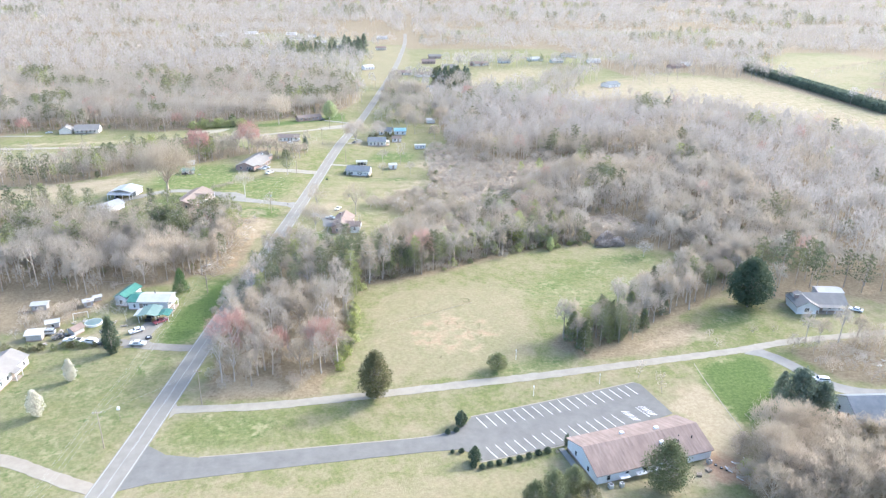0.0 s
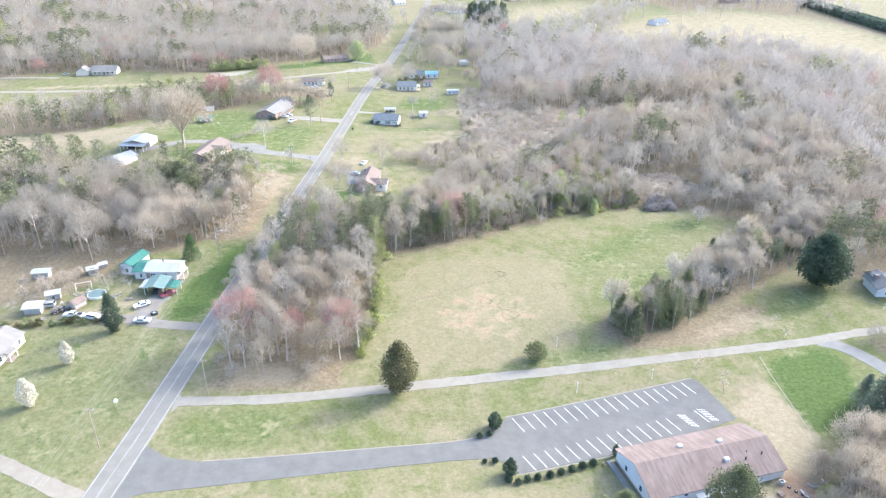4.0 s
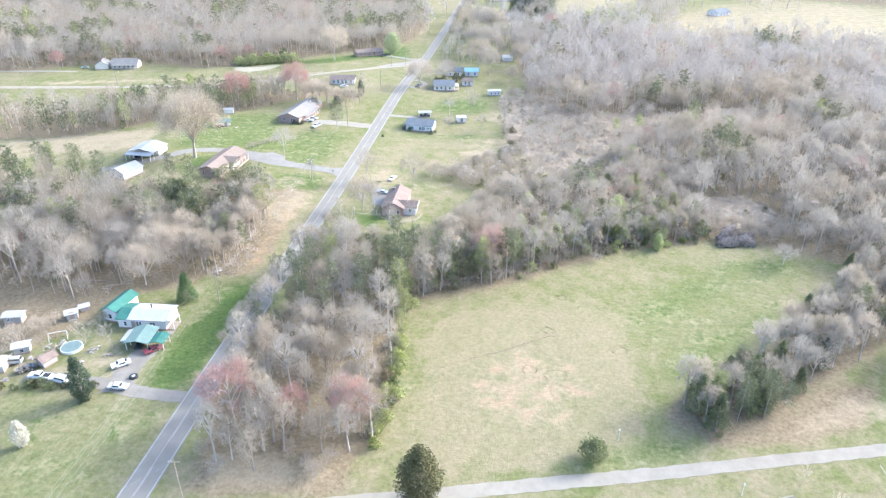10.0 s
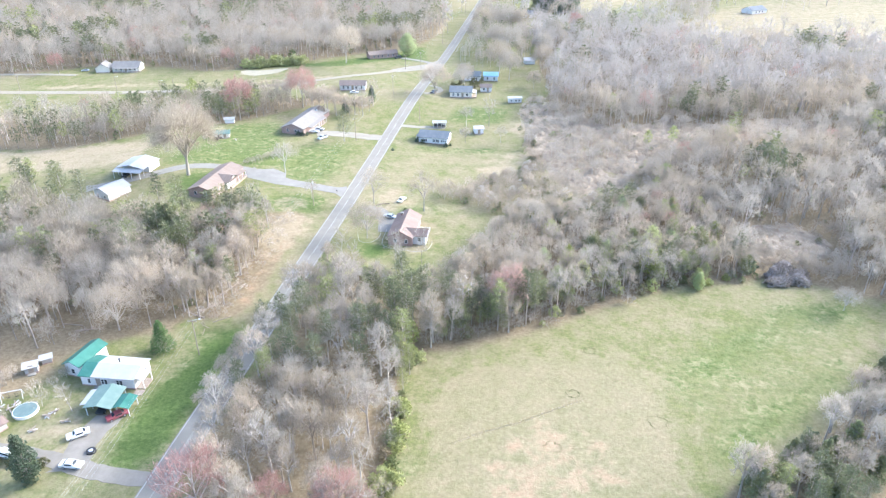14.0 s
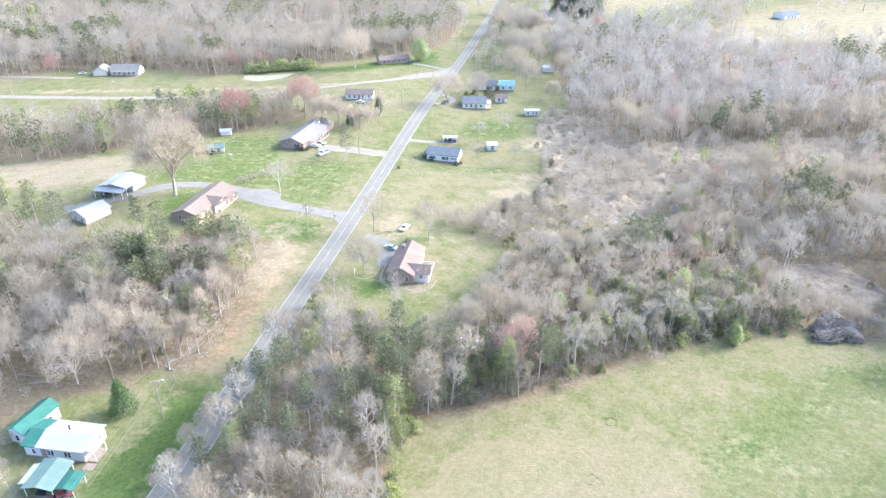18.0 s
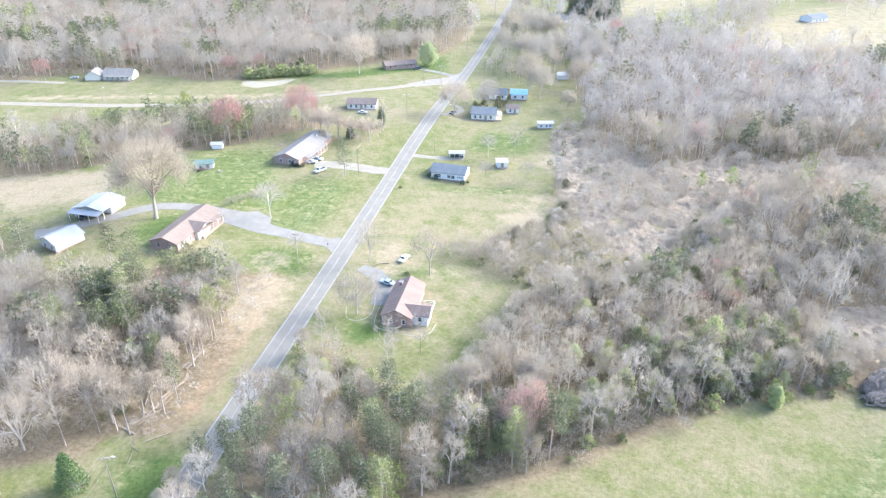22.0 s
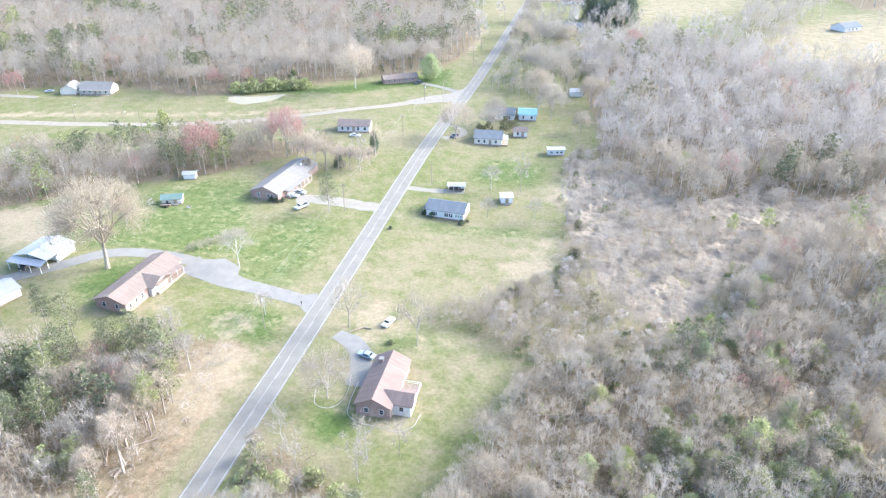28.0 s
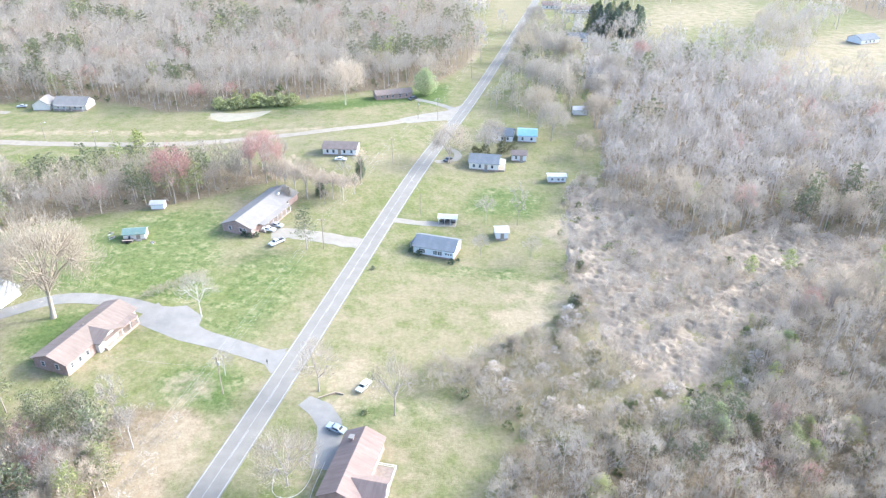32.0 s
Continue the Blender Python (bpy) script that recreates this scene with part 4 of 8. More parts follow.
def scatter(poly, spacing, rng, jitter=0.42):
    """Jittered points inside a polygon."""
    xs, ys = [p[0] for p in poly], [p[1] for p in poly]
    X, Y = np.meshgrid(np.arange(min(xs), max(xs), spacing), np.arange(min(ys), max(ys), spacing))
    X[1::2] += spacing / 2
    X, Y = X.ravel() + rng.uniform(-jitter, jitter, X.size) * spacing, Y.ravel() + rng.uniform(-jitter, jitter, X.size) * spacing
    k = inside(X, Y, poly)
    return X[k], Y[k]


def join_trees(name, sets, label, category="woodland"):
    """sets: rows of (template, bark, leaf, X, Y, scale, tall). One mesh for the whole wood."""
    V, T, I, C, mats, n = [], [], [], [], [], 0
    rng = np.random.default_rng(len(sets) + 11)
    for template, bark, leaf, X, Y, S, tall in sets:
        if not len(X):
            continue
        a = rng.uniform(0, math.tau, len(X))
        tint = rng.random(len(X))
        for (v, t), m in zip(template, (bark, leaf)):
            if not len(v):
                continue
            if m not in mats:
                mats.append(m)
            x = (v[:, 0] * np.cos(a)[:, None] - v[:, 1] * np.sin(a)[:, None]) * S[:, None] + X[:, None]
            y = (v[:, 0] * np.sin(a)[:, None] + v[:, 1] * np.cos(a)[:, None]) * S[:, None] + Y[:, None]
            zz = v[:, 2] * (S * tall)[:, None] + (height(X, Y) + 26 * np.clip((Y - 1300) / 3600, 0, 1) ** 2 - 0.1)[:, None]
            V.append(np.stack([x, y, zz], -1).reshape(-1, 3))
            T.append((t[None] + (np.arange(len(X)) * len(v))[:, None, None]).reshape(-1, 3) + n)
            I.append(np.full(len(X) * len(t), mats.index(m)))
            C.append(np.repeat(tint, len(v)))
            n += len(X) * len(v)
    me = bulk(name, np.concatenate(V), np.concatenate(T), mats, np.concatenate(I), np.concatenate(C))
    return tagged(new(name, me), label, category, kind="stuff")


FINE = [crowned(10 + i, h, r, 8, 52, 26, 0.58, 0.125, base=lo, thick=0.0165) for i, (h, r, lo) in enumerate(((15, 3.7, 0.36), (17, 3.4, 0.42), (13.5, 4.2, 0.3), (16, 3.2, 0.38)))]
MID = [crowned(30 + i, h, r, 5, 32, 18, 0.75, 0.135, base=lo, sides=3, fine=False) for i, (h, r, lo) in enumerate(((14.5, 3.9, 0.34), (16.5, 3.5, 0.4), (12.5, 4.2, 0.28), (15.5, 3.6, 0.36)))]
DOME_MID = [crowned(157, 9.5, 4.0, 6, 36, 20, 0.65, 0.12, base=0.16, sides=3, fine=False), crowned(158, 8.0, 3.6, 6, 32, 20, 0.65, 0.12, base=0.14, sides=3, fine=False)]
ROUGH = [crowned(50 + i, h, r, 3, 22, 13, 0.95, 0.175, base=lo, sides=3, fine=False, droop=-0.25) for i, (h, r, lo) in enumerate(((15, 4.2, 0.26), (17, 3.8, 0.32), (13.5, 4.5, 0.2)))]
ROUGH_FAR = [crowned(56 + i, h, r, 3, 16, 7, 1.3, 0.42, base=0.2, sides=3, fine=False, droop=-0.35) for i, (h, r) in enumerate(((15, 4.0), (17, 3.6)))]
FAR = [crowned(60 + i, h, r, 3, 15, 5, 2.4, 0.85, base=0.1, sides=3, fine=False, droop=-0.6) for i, (h, r) in enumerate(((15, 8.0), (18, 9.0)))]
PINE = [pine_tree(70 + i, h, r, 46, 44, 0.2, low=lo) for i, (h, r, lo) in enumerate(((17, 2.9, 0.4), (15, 3.1, 0.28), (18, 2.8, 0.46)))]
PINE_MID = [pine_tree(75 + i, h, r, 24, 20, 0.36, low=lo, sides=3) for i, (h, r, lo) in enumerate(((16, 3.1, 0.38), (14, 3.3, 0.3)))]
PINE_ROUGH = [pine_tree(79, 16, 3.2, 18, 13, 0.5, low=0.3, sides=3)]
CEDAR = [leafy(80 + i, h, r, 34, 44, 0.25, base=0.06, shape=lambda f: (1 - f) ** 0.7 * 0.95 + 0.08) for i, (h, r) in enumerate(((9, 2.6), (11, 2.8)))]
OVAL = leafy(85, 15.0, 4.6, 90, 75, 0.26, base=0.10)
BROAD = leafy(86, 18.5, 8.0, 110, 75, 0.40, base=0.14)
BUSH = [leafy(90 + i, h, r, 14, 24, 0.22, base=0.05, trunk=0.01) for i, (h, r) in enumerate(((2.6, 1.7), (3.4, 1.9), (2.0, 1.8)))]
AIRY = [leafy(170, 10.5, 3.2, 44, 30, 0.22, base=0.22, trunk=0.009), leafy(171, 8.5, 3.0, 40, 30, 0.22, base=0.16, trunk=0.009)]
BALL = leafy(160, 1.7, 0.95, 34, 34, 0.13, base=0.08, trunk=0.02)
BUSH_MID = [leafy(95, 3.2, 2.0, 8, 9, 0.42, base=0.05, trunk=0.01)]
SAPLING = [leafy(97, 8.0, 2.2, 18, 24, 0.26, base=0.25, trunk=0.008)]
MAPLE = crowned(139, 13.5, 4.8, 9, 80, 40, 0.6, 0.095, base=0.26)
COLUMN = leafy(141, 12.5, 2.7, 64, 60, 0.22, base=0.03)
OAK = crowned(142, 28.0, 13.6, 16, 230, 62, 0.85, 0.125, base=0.25, droop=-0.34, thick=0.023, sides=8, vase=True)
VASE = crowned(148, 12.5, 6.6, 10, 110, 42, 0.75, 0.065, base=0.2, droop=-0.25, thick=0.017, sides=6, vase=True)
DOME_BARE = crowned(145, 12, 5.0, 8, 90, 38, 0.7, 0.10, base=0.2, droop=-0.45, sides=6)
VINE_MOUND = [leafy(143, 1.9, 2.4, 10, 22, 0.26, base=0.02, trunk=0.005), leafy(144, 3.0, 2.2, 12, 22, 0.26, base=0.02, trunk=0.005)]
BRUSHY = [crowned(140 + i, h, r, 5, 24, 14, 0.55, 0.08, base=0.06, sides=3, fine=False, thick=0.016) for i, (h, r) in enumerate(((4.6, 2.4), (6.0, 2.4), (5.2, 2.8)))]
CANE_TUFT = [crowned(99, 2.3, 2.3, 4, 18, 12, 0.5, 0.09, base=0.04, sides=3, fine=False), crowned(100, 3.3, 1.9, 4, 18, 12, 0.5, 0.09, base=0.04, sides=3, fine=False)]
BIG_BARE = [crowned(119, 16, 5.5, 9, 90, 36, 0.7, 0.08, base=0.3, sides=7), crowned(121, 14, 5.2, 9, 80, 36, 0.7, 0.07, base=0.28, sides=7)]
SPREADING = crowned(122, 11, 5.4, 9, 80, 34, 0.7, 0.06, base=0.22, sides=7, vase=True)
SLIM = [bare_tree(124, 11, 2.4, 12, 5, 12, 1.0, 0.05, low=0.35, sides=5, thick=0.009), bare_tree(125, 9, 2.0, 11, 5, 12, 0.9, 0.05, low=0.3, sides=5, thick=0.01)]
DEODAR = leafy(150, 10.5, 4.4, 64, 60, 0.26, base=0.05, shape=lambda f: (1 - f) ** 0.6 * 0.9 + 0.12)
FULL = [crowned(173, 11.5, 4.6, 8, 92, 42, 0.55, 0.10, base=0.1, droop=-0.5, sides=5), crowned(174, 9.5, 4.2, 8, 84, 42, 0.5, 0.10, base=0.08, droop=-0.5, sides=5)]
YARD = [crowned(175, 10.5, 4.0, 8, 60, 26, 0.7, 0.05, base=0.3, sides=6, vase=True), crowned(176, 9.0, 3.6, 7, 50, 26, 0.65, 0.05, base=0.32, sides=6)]
CONE = leafy(177, 12.0, 4.2, 100, 50, 0.2, base=0.03, shape=lambda f: (1 - f) ** 0.9 * 0.97 + 0.04)
LOOSE = leafy(172, 13.5, 5.6, 84, 84, 0.22, base=0.12, trunk=0.012)
ROUND_BARE = leafy(128, 13, 6.2, 60, 40, 0.28, base=0.2)

rng = np.random.default_rng(5)


def patch_noise(X, Y, scale, off=0.0):
    return np.array([noise.noise(Vector((x / scale + off, y / scale - off, off))) for x, y in zip(X, Y)])


def wood_sets(poly, spacing, bare, pines, bushes, pine_bias, rng, bare_leaf=TWIG, clear=(), red=0.012, size=(0.75, 1.2), understory=0.35, holes=(), part_of=None, greyness=-0.08, grey_leaf=GREY_TWIG):
    X, Y = scatter(poly, spacing, rng)
    for hole in holes:
        k = ~inside(X, Y, hole)
        X, Y = X[k], Y[k]
    if part_of is not None:
        k = part_of(X, Y)
        X, Y = X[k], Y[k]
    for cx, cy, r in clear:
        k = (X - cx) ** 2 + (Y - cy) ** 2 > r * r
        X, Y = X[k], Y[k]
    s = rng.uniform(*size, len(X)) * np.where(inside(X, Y, YOUNG_WOOD), 0.75, 1.0)
    pick = rng.random(len(X))
    evergreen = patch_noise(X, Y, 38, 3.1) + rng.normal(0, 0.16, len(X)) > pine_bias
    reds = pick < red
    rows = []
    leafs = (bare_leaf, grey_leaf)
    which = rng.integers(0, len(bare), len(X))
    grey = patch_noise(X, Y, 30, 9.7) + rng.normal(0, 0.2, len(X)) > greyness
    for i, tpl in enumerate(bare):
        for g, leaf in enumerate(leafs):
            k = ~evergreen & ~reds & (which == i) & (grey == bool(g))
            rows.append((tpl, BARK, leaf, X[k], Y[k], s[k], 1.0))
    k = ~evergreen & reds
    rows.append((bare[0], BARK, RED_BUD, X[k], Y[k], s[k], 1.0))
    which = rng.integers(0, len(pines), len(X))
    for i, tpl in enumerate(pines):
        k = evergreen & (which == i)
        rows.append((tpl, BARK, PINE_LEAF, X[k], Y[k], s[k], 1.0))
    if bushes:
        X, Y = scatter(poly, spacing / understory ** 0.5, rng)
        if part_of is not None:
            k = part_of(X, Y)
            X, Y = X[k], Y[k]
        s = rng.uniform(0.5, 1.2, len(X))
        pick = rng.random(len(X))
        for lo, hi, leaf in ((0, 0.22, BUSH_LEAF), (0.22, 1.0, TWIG)):
            k = (pick >= lo) & (pick < hi)
            rows.append((bushes[0] if leaf is BUSH_LEAF else BRUSHY[2], BARK, leaf, X[k], Y[k], s[k] * 0.8, 1.0))
    return rows


# woods too many to count
BRUSH_TPL = BUSH_MID


def near_path(X, Y):
    return (Y < 420 + 0.2 * X) & (X < 200 + 0.15 * (Y - 250))


def off_path(X, Y):
    return ~near_path(X, Y)


join_trees("east_woods", wood_sets(WOOD_EAST, 5.1, MID, PINE_MID, BUSH_MID, 0.52, rng, holes=(CREEK, CANE_HOLE, MOUNDS), size=(0.6, 1.15), understory=0.6, part_of=near_path), "leafless grey and pinkish hardwood forest with a few pines")
# beyond the creek most crowns take the haze-tinted twig colour
join_trees("deep_east_woods", wood_sets(WOOD_EAST, 6.3, ROUGH, PINE_ROUGH, None, 0.5, rng, holes=(CREEK, MOUNDS), size=(0.65, 1.25), greyness=-0.45, grey_leaf=HAZE_TWIG, part_of=off_path), "leafless grey hardwood forest beyond the creek")
join_trees("west_woods", wood_sets(WOOD_WEST, 4.9, MID, PINE_MID, BRUSH_TPL, 0.2, rng, size=(0.6, 1.1), understory=1.0, part_of=lambda X, Y: X > -94, greyness=0.22, clear=((-81, 255, 6.5), (-73.6, 256.6, 6.5), (-81.5, 244.5, 5.5), (-77, 250, 5))) + wood_sets(WOOD_WEST, 5.0, MID, PINE_MID, BRUSH_TPL, 0.0, rng, size=(0.65, 1.1), understory=0.4, part_of=lambda X, Y: (X > -165) & (X <= -94), greyness=0.22) + wood_sets(WOOD_WEST, 6.2, ROUGH, PINE_ROUGH, None, 0.12, rng, part_of=lambda X, Y: X <= -165), "mixed leafless hardwoods and tall green pines", "woodland")
join_trees("belt_woods", wood_sets(BELT, 5.0, MID + DOME_MID, PINE_MID, BUSH_MID, 0.2, rng, red=0.01, size=(0.6, 1.0), understory=0.9, clear=((-50, 449, 15),), part_of=lambda X, Y: X > -175, greyness=0.2) + wood_sets(BELT, 6.0, ROUGH, PINE_ROUGH, None, 0.24, rng, size=(0.55, 0.95), part_of=lambda X, Y: X <= -175), "belt of leafless trees and small pines between yards")
join_trees("southeast_woods", wood_sets(WOOD_SOUTHEAST, 5.4, BRUSHY, PINE_MID, None, 0.9, rng, bare_leaf=TWIG, size=(0.7, 1.15), greyness=0.3) + wood_sets(WOOD_DRIVE, 4.8, BRUSHY, PINE_MID, BUSH_MID, 0.5, rng, size=(0.7, 1.3)) + wood_sets(WOOD_EASTHOUSE, 8.0, MID, PINE_MID, BUSH_MID, 0.3, rng),
           "leafless grey trees round a house")
near_nw = [(max(x, -420), min(y, 800)) for x, y in WOOD_NORTHWEST]
def near_front(X, Y):
    return (Y < 618) & (X > -300)


join_trees("northwest_woods", wood_sets(near_nw, 6.8, MID, PINE_MID, BUSH_MID, 0.36, rng, red=0.015, size=(0.9, 1.2), understory=1.3, part_of=near_front, greyness=-0.3, grey_leaf=GREY_TWIG) + wood_sets(near_nw, 7.2, ROUGH, PINE_ROUGH, None, 0.34, rng, red=0.02, size=(0.9, 1.25), greyness=-0.3, grey_leaf=GREY_TWIG, part_of=lambda X, Y: ~near_front(X, Y)), "leafless grey-pink forest with scattered pines")
join_trees("roadside_woods", wood_sets(ROADSIDE_NORTH, 6.6, ROUGH, PINE_MID, None, 0.45, rng, size=(0.5, 0.9)), "loose bare trees along the road")

# far woods: thinner planting with distance, most crowns in twigs tinted for haze
far_rows = []
FIELD_TREES = (([(192, 690), (206, 760), (232, 820), (262, 800), (244, 740), (226, 700), (206, 640)], 8.0), ([(205, 594), (203, 640), (246, 640), (300, 650), (330, 640), (320, 580), (250, 610)], 13.0), ([(296, 770), (400, 850), (420, 800), (330, 745)], 20.0))
field_rng = np.random.default_rng(73)
for poly, sp in FIELD_TREES:
    x, y = scatter(poly, sp, field_rng)
    for i in range(3):
        far_rows.append((ROUGH[i], BARK, (HAZE_TWIG, GREY_TWIG, TWIG)[i], x[i::3], y[i::3], field_rng.uniform(0.75, 1.15, len(x[i::3])), 1.0))
X, Y = [], []
for y0, y1, sp in ((560, 1000, 13.8), (1000, 1700, 22.0), (1700, 2700, 36.0), (2700, 4300, 66.0)):
    x, y = scatter([(-0.66 * y0 - 40, y0), (0.9 * y0 + 60, y0), (0.9 * y1 + 60, y1), (-0.66 * y1 - 40, y1)], sp, rng)
    keep = np.ones(len(x), bool)
    for poly in [WOOD_EAST, TAN_FIELD, SMALL_FIELD, near_nw, ROADSIDE_NORTH] + FAR_FIELDS:
        keep &= ~inside(x, y, poly)
    road_x = np.interp(y, [q[1] for q in ROAD_LINE], [q[0] for q in ROAD_LINE])
    keep &= np.abs(x - road_x - 8) > np.where(y < 1300, 17, 12)
    keep &= ~((y < 640) & (x < 40) & (x > -420))
    keep &= ~((y > 700) & (y < 1250) & (x > 40) & (x < 330) & (patch_noise(x, y, 90, 5.5) > -0.05))
    keep &= patch_noise(x, y, 260, 1.3) < 0.42
    X.append((x[keep], y[keep], sp))
for x, y, sp in X:
    s = rng.uniform(0.85, 1.2, len(x)) * max(1.0, sp / 24)
    ever = patch_noise(x, y, 120, 7.7) + rng.normal(0, 0.12, len(x)) > (0.34 if sp < 14 else 0.42)
    which = rng.integers(0, 2, len(x))
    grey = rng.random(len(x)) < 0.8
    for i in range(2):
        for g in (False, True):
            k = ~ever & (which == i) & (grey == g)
            far_rows.append(((FAR if sp > 14 else ROUGH_FAR)[i], BARK, HAZE_TWIG if g else GREY_TWIG, x[k], y[k], s[k] * (1.0 if sp > 14 else 1.25), 1.0 if sp < 50 else 0.7))
    far_rows.append((PINE_ROUGH[0], BARK, PINE_LEAF, x[ever], y[ever], s[ever] * (1.0 if sp < 14 else 1.5), 0.8))
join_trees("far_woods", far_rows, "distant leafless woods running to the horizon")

# thickets: lumpy sheets of dead vines, brush and small trees standing in them
def bramble(name, poly, cell, label):
    """A sheet of tangled dead vines in ridges and humps, sunk into the ground at its edge."""
    xs, ys = np.arange(min(p[0] for p in poly) - 6, max(p[0] for p in poly) + 6, cell), np.arange(min(p[1] for p in poly) - 6, max(p[1] for p in poly) + 6, cell)
    PX, PY = np.meshgrid(xs, ys)
    m = inside(PX, PY, poly).astype(float)
    for _ in range(int(4.5 / cell)):
        p = np.pad(m, 1, mode="edge")
        m = (p[1:-1, 1:-1] + p[:-2, 1:-1] + p[2:, 1:-1] + p[1:-1, :-2] + p[1:-1, 2:]) / 5
    fx, fy = PX.ravel(), PY.ravel()
    m = m + 0.6 * patch_noise(fx, fy, 7.0, 1.7).reshape(m.shape) * (m > 0.02)
    ridge = 1 - np.abs(patch_noise(fx + 0.6 * fy, fy * 0.8, 1.7, 4.2)) * 2.6
    lump = patch_noise(fx, fy, 6.5, 8.1)
    grain = patch_noise(fx, fy, 0.7, 2.2)
    up = (0.62 * ridge + 1.0 * lump + 0.35 * grain + 0.3).reshape(PX.shape)
    z = height(PX, PY) + np.clip(m * 1.7 - 0.45, 0, 1) * np.maximum(up, 0.05) - 0.12
    k = (m > 0.12)
    n1, n0 = PX.shape
    cells = (np.arange(n1 - 1)[:, None] * n0 + np.arange(n0 - 1))
    keep = (k[:-1, :-1] & k[1:, 1:] & k[:-1, 1:] & k[1:, :-1]).ravel()
    c = cells.ravel()[keep]
    used, back = np.unique(np.concatenate([np.stack([c, c + 1, c + n0 + 1], 1), np.stack([c, c + n0 + 1, c + n0], 1)]), return_inverse=True)
    v = np.stack([fx, fy, z.ravel()], 1)[used]
    return tagged(new(name, bulk(name, v, back.reshape(-1, 3), [BRAMBLE_M])), label, "thicket", kind="stuff")


bramble("vine_thicket", MOUNDS, 0.55, "pale rolling mounds of dead vines")
bramble("cane_patch", [(106, 294), (110, 290), (121, 290), (134, 294), (136, 306), (130, 319), (116, 317), (108, 305)], 0.62, "pale mounds of dead vines in a hollow")
thick = []
X, Y = scatter(MOUNDS, 3.4, rng)
k = rng.random(len(X))
for lo, hi, tpl, leaf in ((0, 0.22, CANE_TUFT[0], TAN_TWIG), (0.22, 0.32, BRUSHY[0], GREY_TWIG), (0.32, 0.42, BRUSHY[1], TWIG), (0.42, 0.45, BUSH_MID[0], BUSH_LEAF)):
    q = (k >= lo) & (k < hi)
    thick.append((tpl, BARK, leaf, X[q], Y[q], rng.uniform(0.5, 1.0, q.sum()), 0.8))
X, Y = scatter(MOUNDS, 6.0, rng)
k = (patch_noise(X, Y, 16, 6.6) > -0.1)
thick.append((MID[0], BARK, GREY_TWIG, X[k], Y[k], rng.uniform(0.4, 0.62, k.sum()), 0.9))
k = (patch_noise(X, Y, 16, 6.6) > 0.12)
thick.append((MID[2], BARK, TWIG, X[k] + 2, Y[k] + 3, rng.uniform(0.4, 0.6, k.sum()), 0.9))
X, Y = scatter(BRUSH, 3.9, rng)
k = rng.random(len(X))
open_cane = inside(X, Y, MOUNDS)
for lo, hi, tpl, leaf in ((0, 0.3, BRUSHY[0], GREY_TWIG), (0.3, 0.6, BRUSHY[1], TWIG), (0.6, 0.72, BRUSHY[2], GREY_TWIG), (0.72, 0.86, VINE_MOUND[1], CANE), (0.86, 1.0, BUSH_MID[0], BUSH_LEAF)):
    q = (k >= lo) & (k < hi) & ~open_cane
    thick.append((tpl, BARK, leaf, X[q], Y[q], rng.uniform(0.6, 1.15, q.sum()), 1.0))
X, Y = scatter([(-68, 250), (-54, 250), (-51, 280), (-47, 314), (-56, 318), (-70, 316), (-62, 290), (-64, 270)], 2.9, rng)
k = rng.random(len(X))
for lo, hi, tpl, leaf in ((0, 0.12, CANE_TUFT[0], CANE), (0.12, 0.5, BRUSHY[0], TWIG), (0.5, 0.8, BRUSHY[1], GREY_TWIG), (0.8, 0.9, BRUSHY[2], TAN_TWIG)):
    q = (k >= lo) & (k < hi)
    thick.append((tpl, BARK, leaf, X[q], Y[q], rng.uniform(0.3, 0.65, q.sum()), 0.8))
X, Y = scatter(YOUNG_WOOD, 5.4, rng)
k = rng.random(len(X))
for lo, hi, tpl, leaf in ((0, 0.36, DOME_MID[0], TWIG), (0.36, 0.62, DOME_MID[1], GREY_TWIG), (0.62, 0.8, DOME_MID[1], TWIG), (0.8, 0.86, BUSH_MID[0], BUSH_LEAF), (0.86, 0.88, DOME_MID[1], RED_BUD), (0.88, 1.0, BRUSHY[1], TWIG)):
    q = (k >= lo) & (k < hi)
    thick.append((tpl, BARK, leaf, X[q], Y[q], rng.uniform(0.65, 1.15, q.sum()), 1.0))
low_brush = [rough_tree(98, 5.5, 3.2, 46, 1.9, 0.2), rough_tree(101, 4.5, 3.4, 46, 1.7, 0.2)]
X, Y = scatter([(58, 438), (66, 480), (74, 535), (205, 548), (184, 480), (160, 428), (110, 436)], 4.4, np.random.default_rng(44))
for i in (0, 1):
    thick.append((low_brush[i], BARK, (GREY_TWIG, TWIG)[i], X[i::2], Y[i::2], np.random.default_rng(45 + i).uniform(0.7, 1.3, len(X[i::2])), 1.0))
X, Y = scatter(BRUSH, 5.0, rng)
k = ~inside(X, Y, MOUNDS)
thick.append((DOME_MID[1], BARK, TWIG, X[k], Y[k], rng.uniform(0.55, 0.85, k.sum()), 0.8))
X, Y = scatter([(113, 283), (128, 277), (150, 260), (172, 248), (190, 262), (155, 300), (140, 318), (136, 296)], 6.0, rng)
for k, leaf in ((rng.random(len(X)) < 0.5, GREY_TWIG), (rng.random(len(X)) < 0.4, TWIG)):
    thick.append((DOME_MID[1], BARK, leaf, X[k], Y[k], rng.uniform(0.6, 1.0, k.sum()), 1.0))
X, Y = scatter([(106, 294), (110, 290), (121, 290), (134, 294), (136, 306), (130, 319), (116, 317), (108, 305)], 2.2, rng)
k = rng.random(len(X))
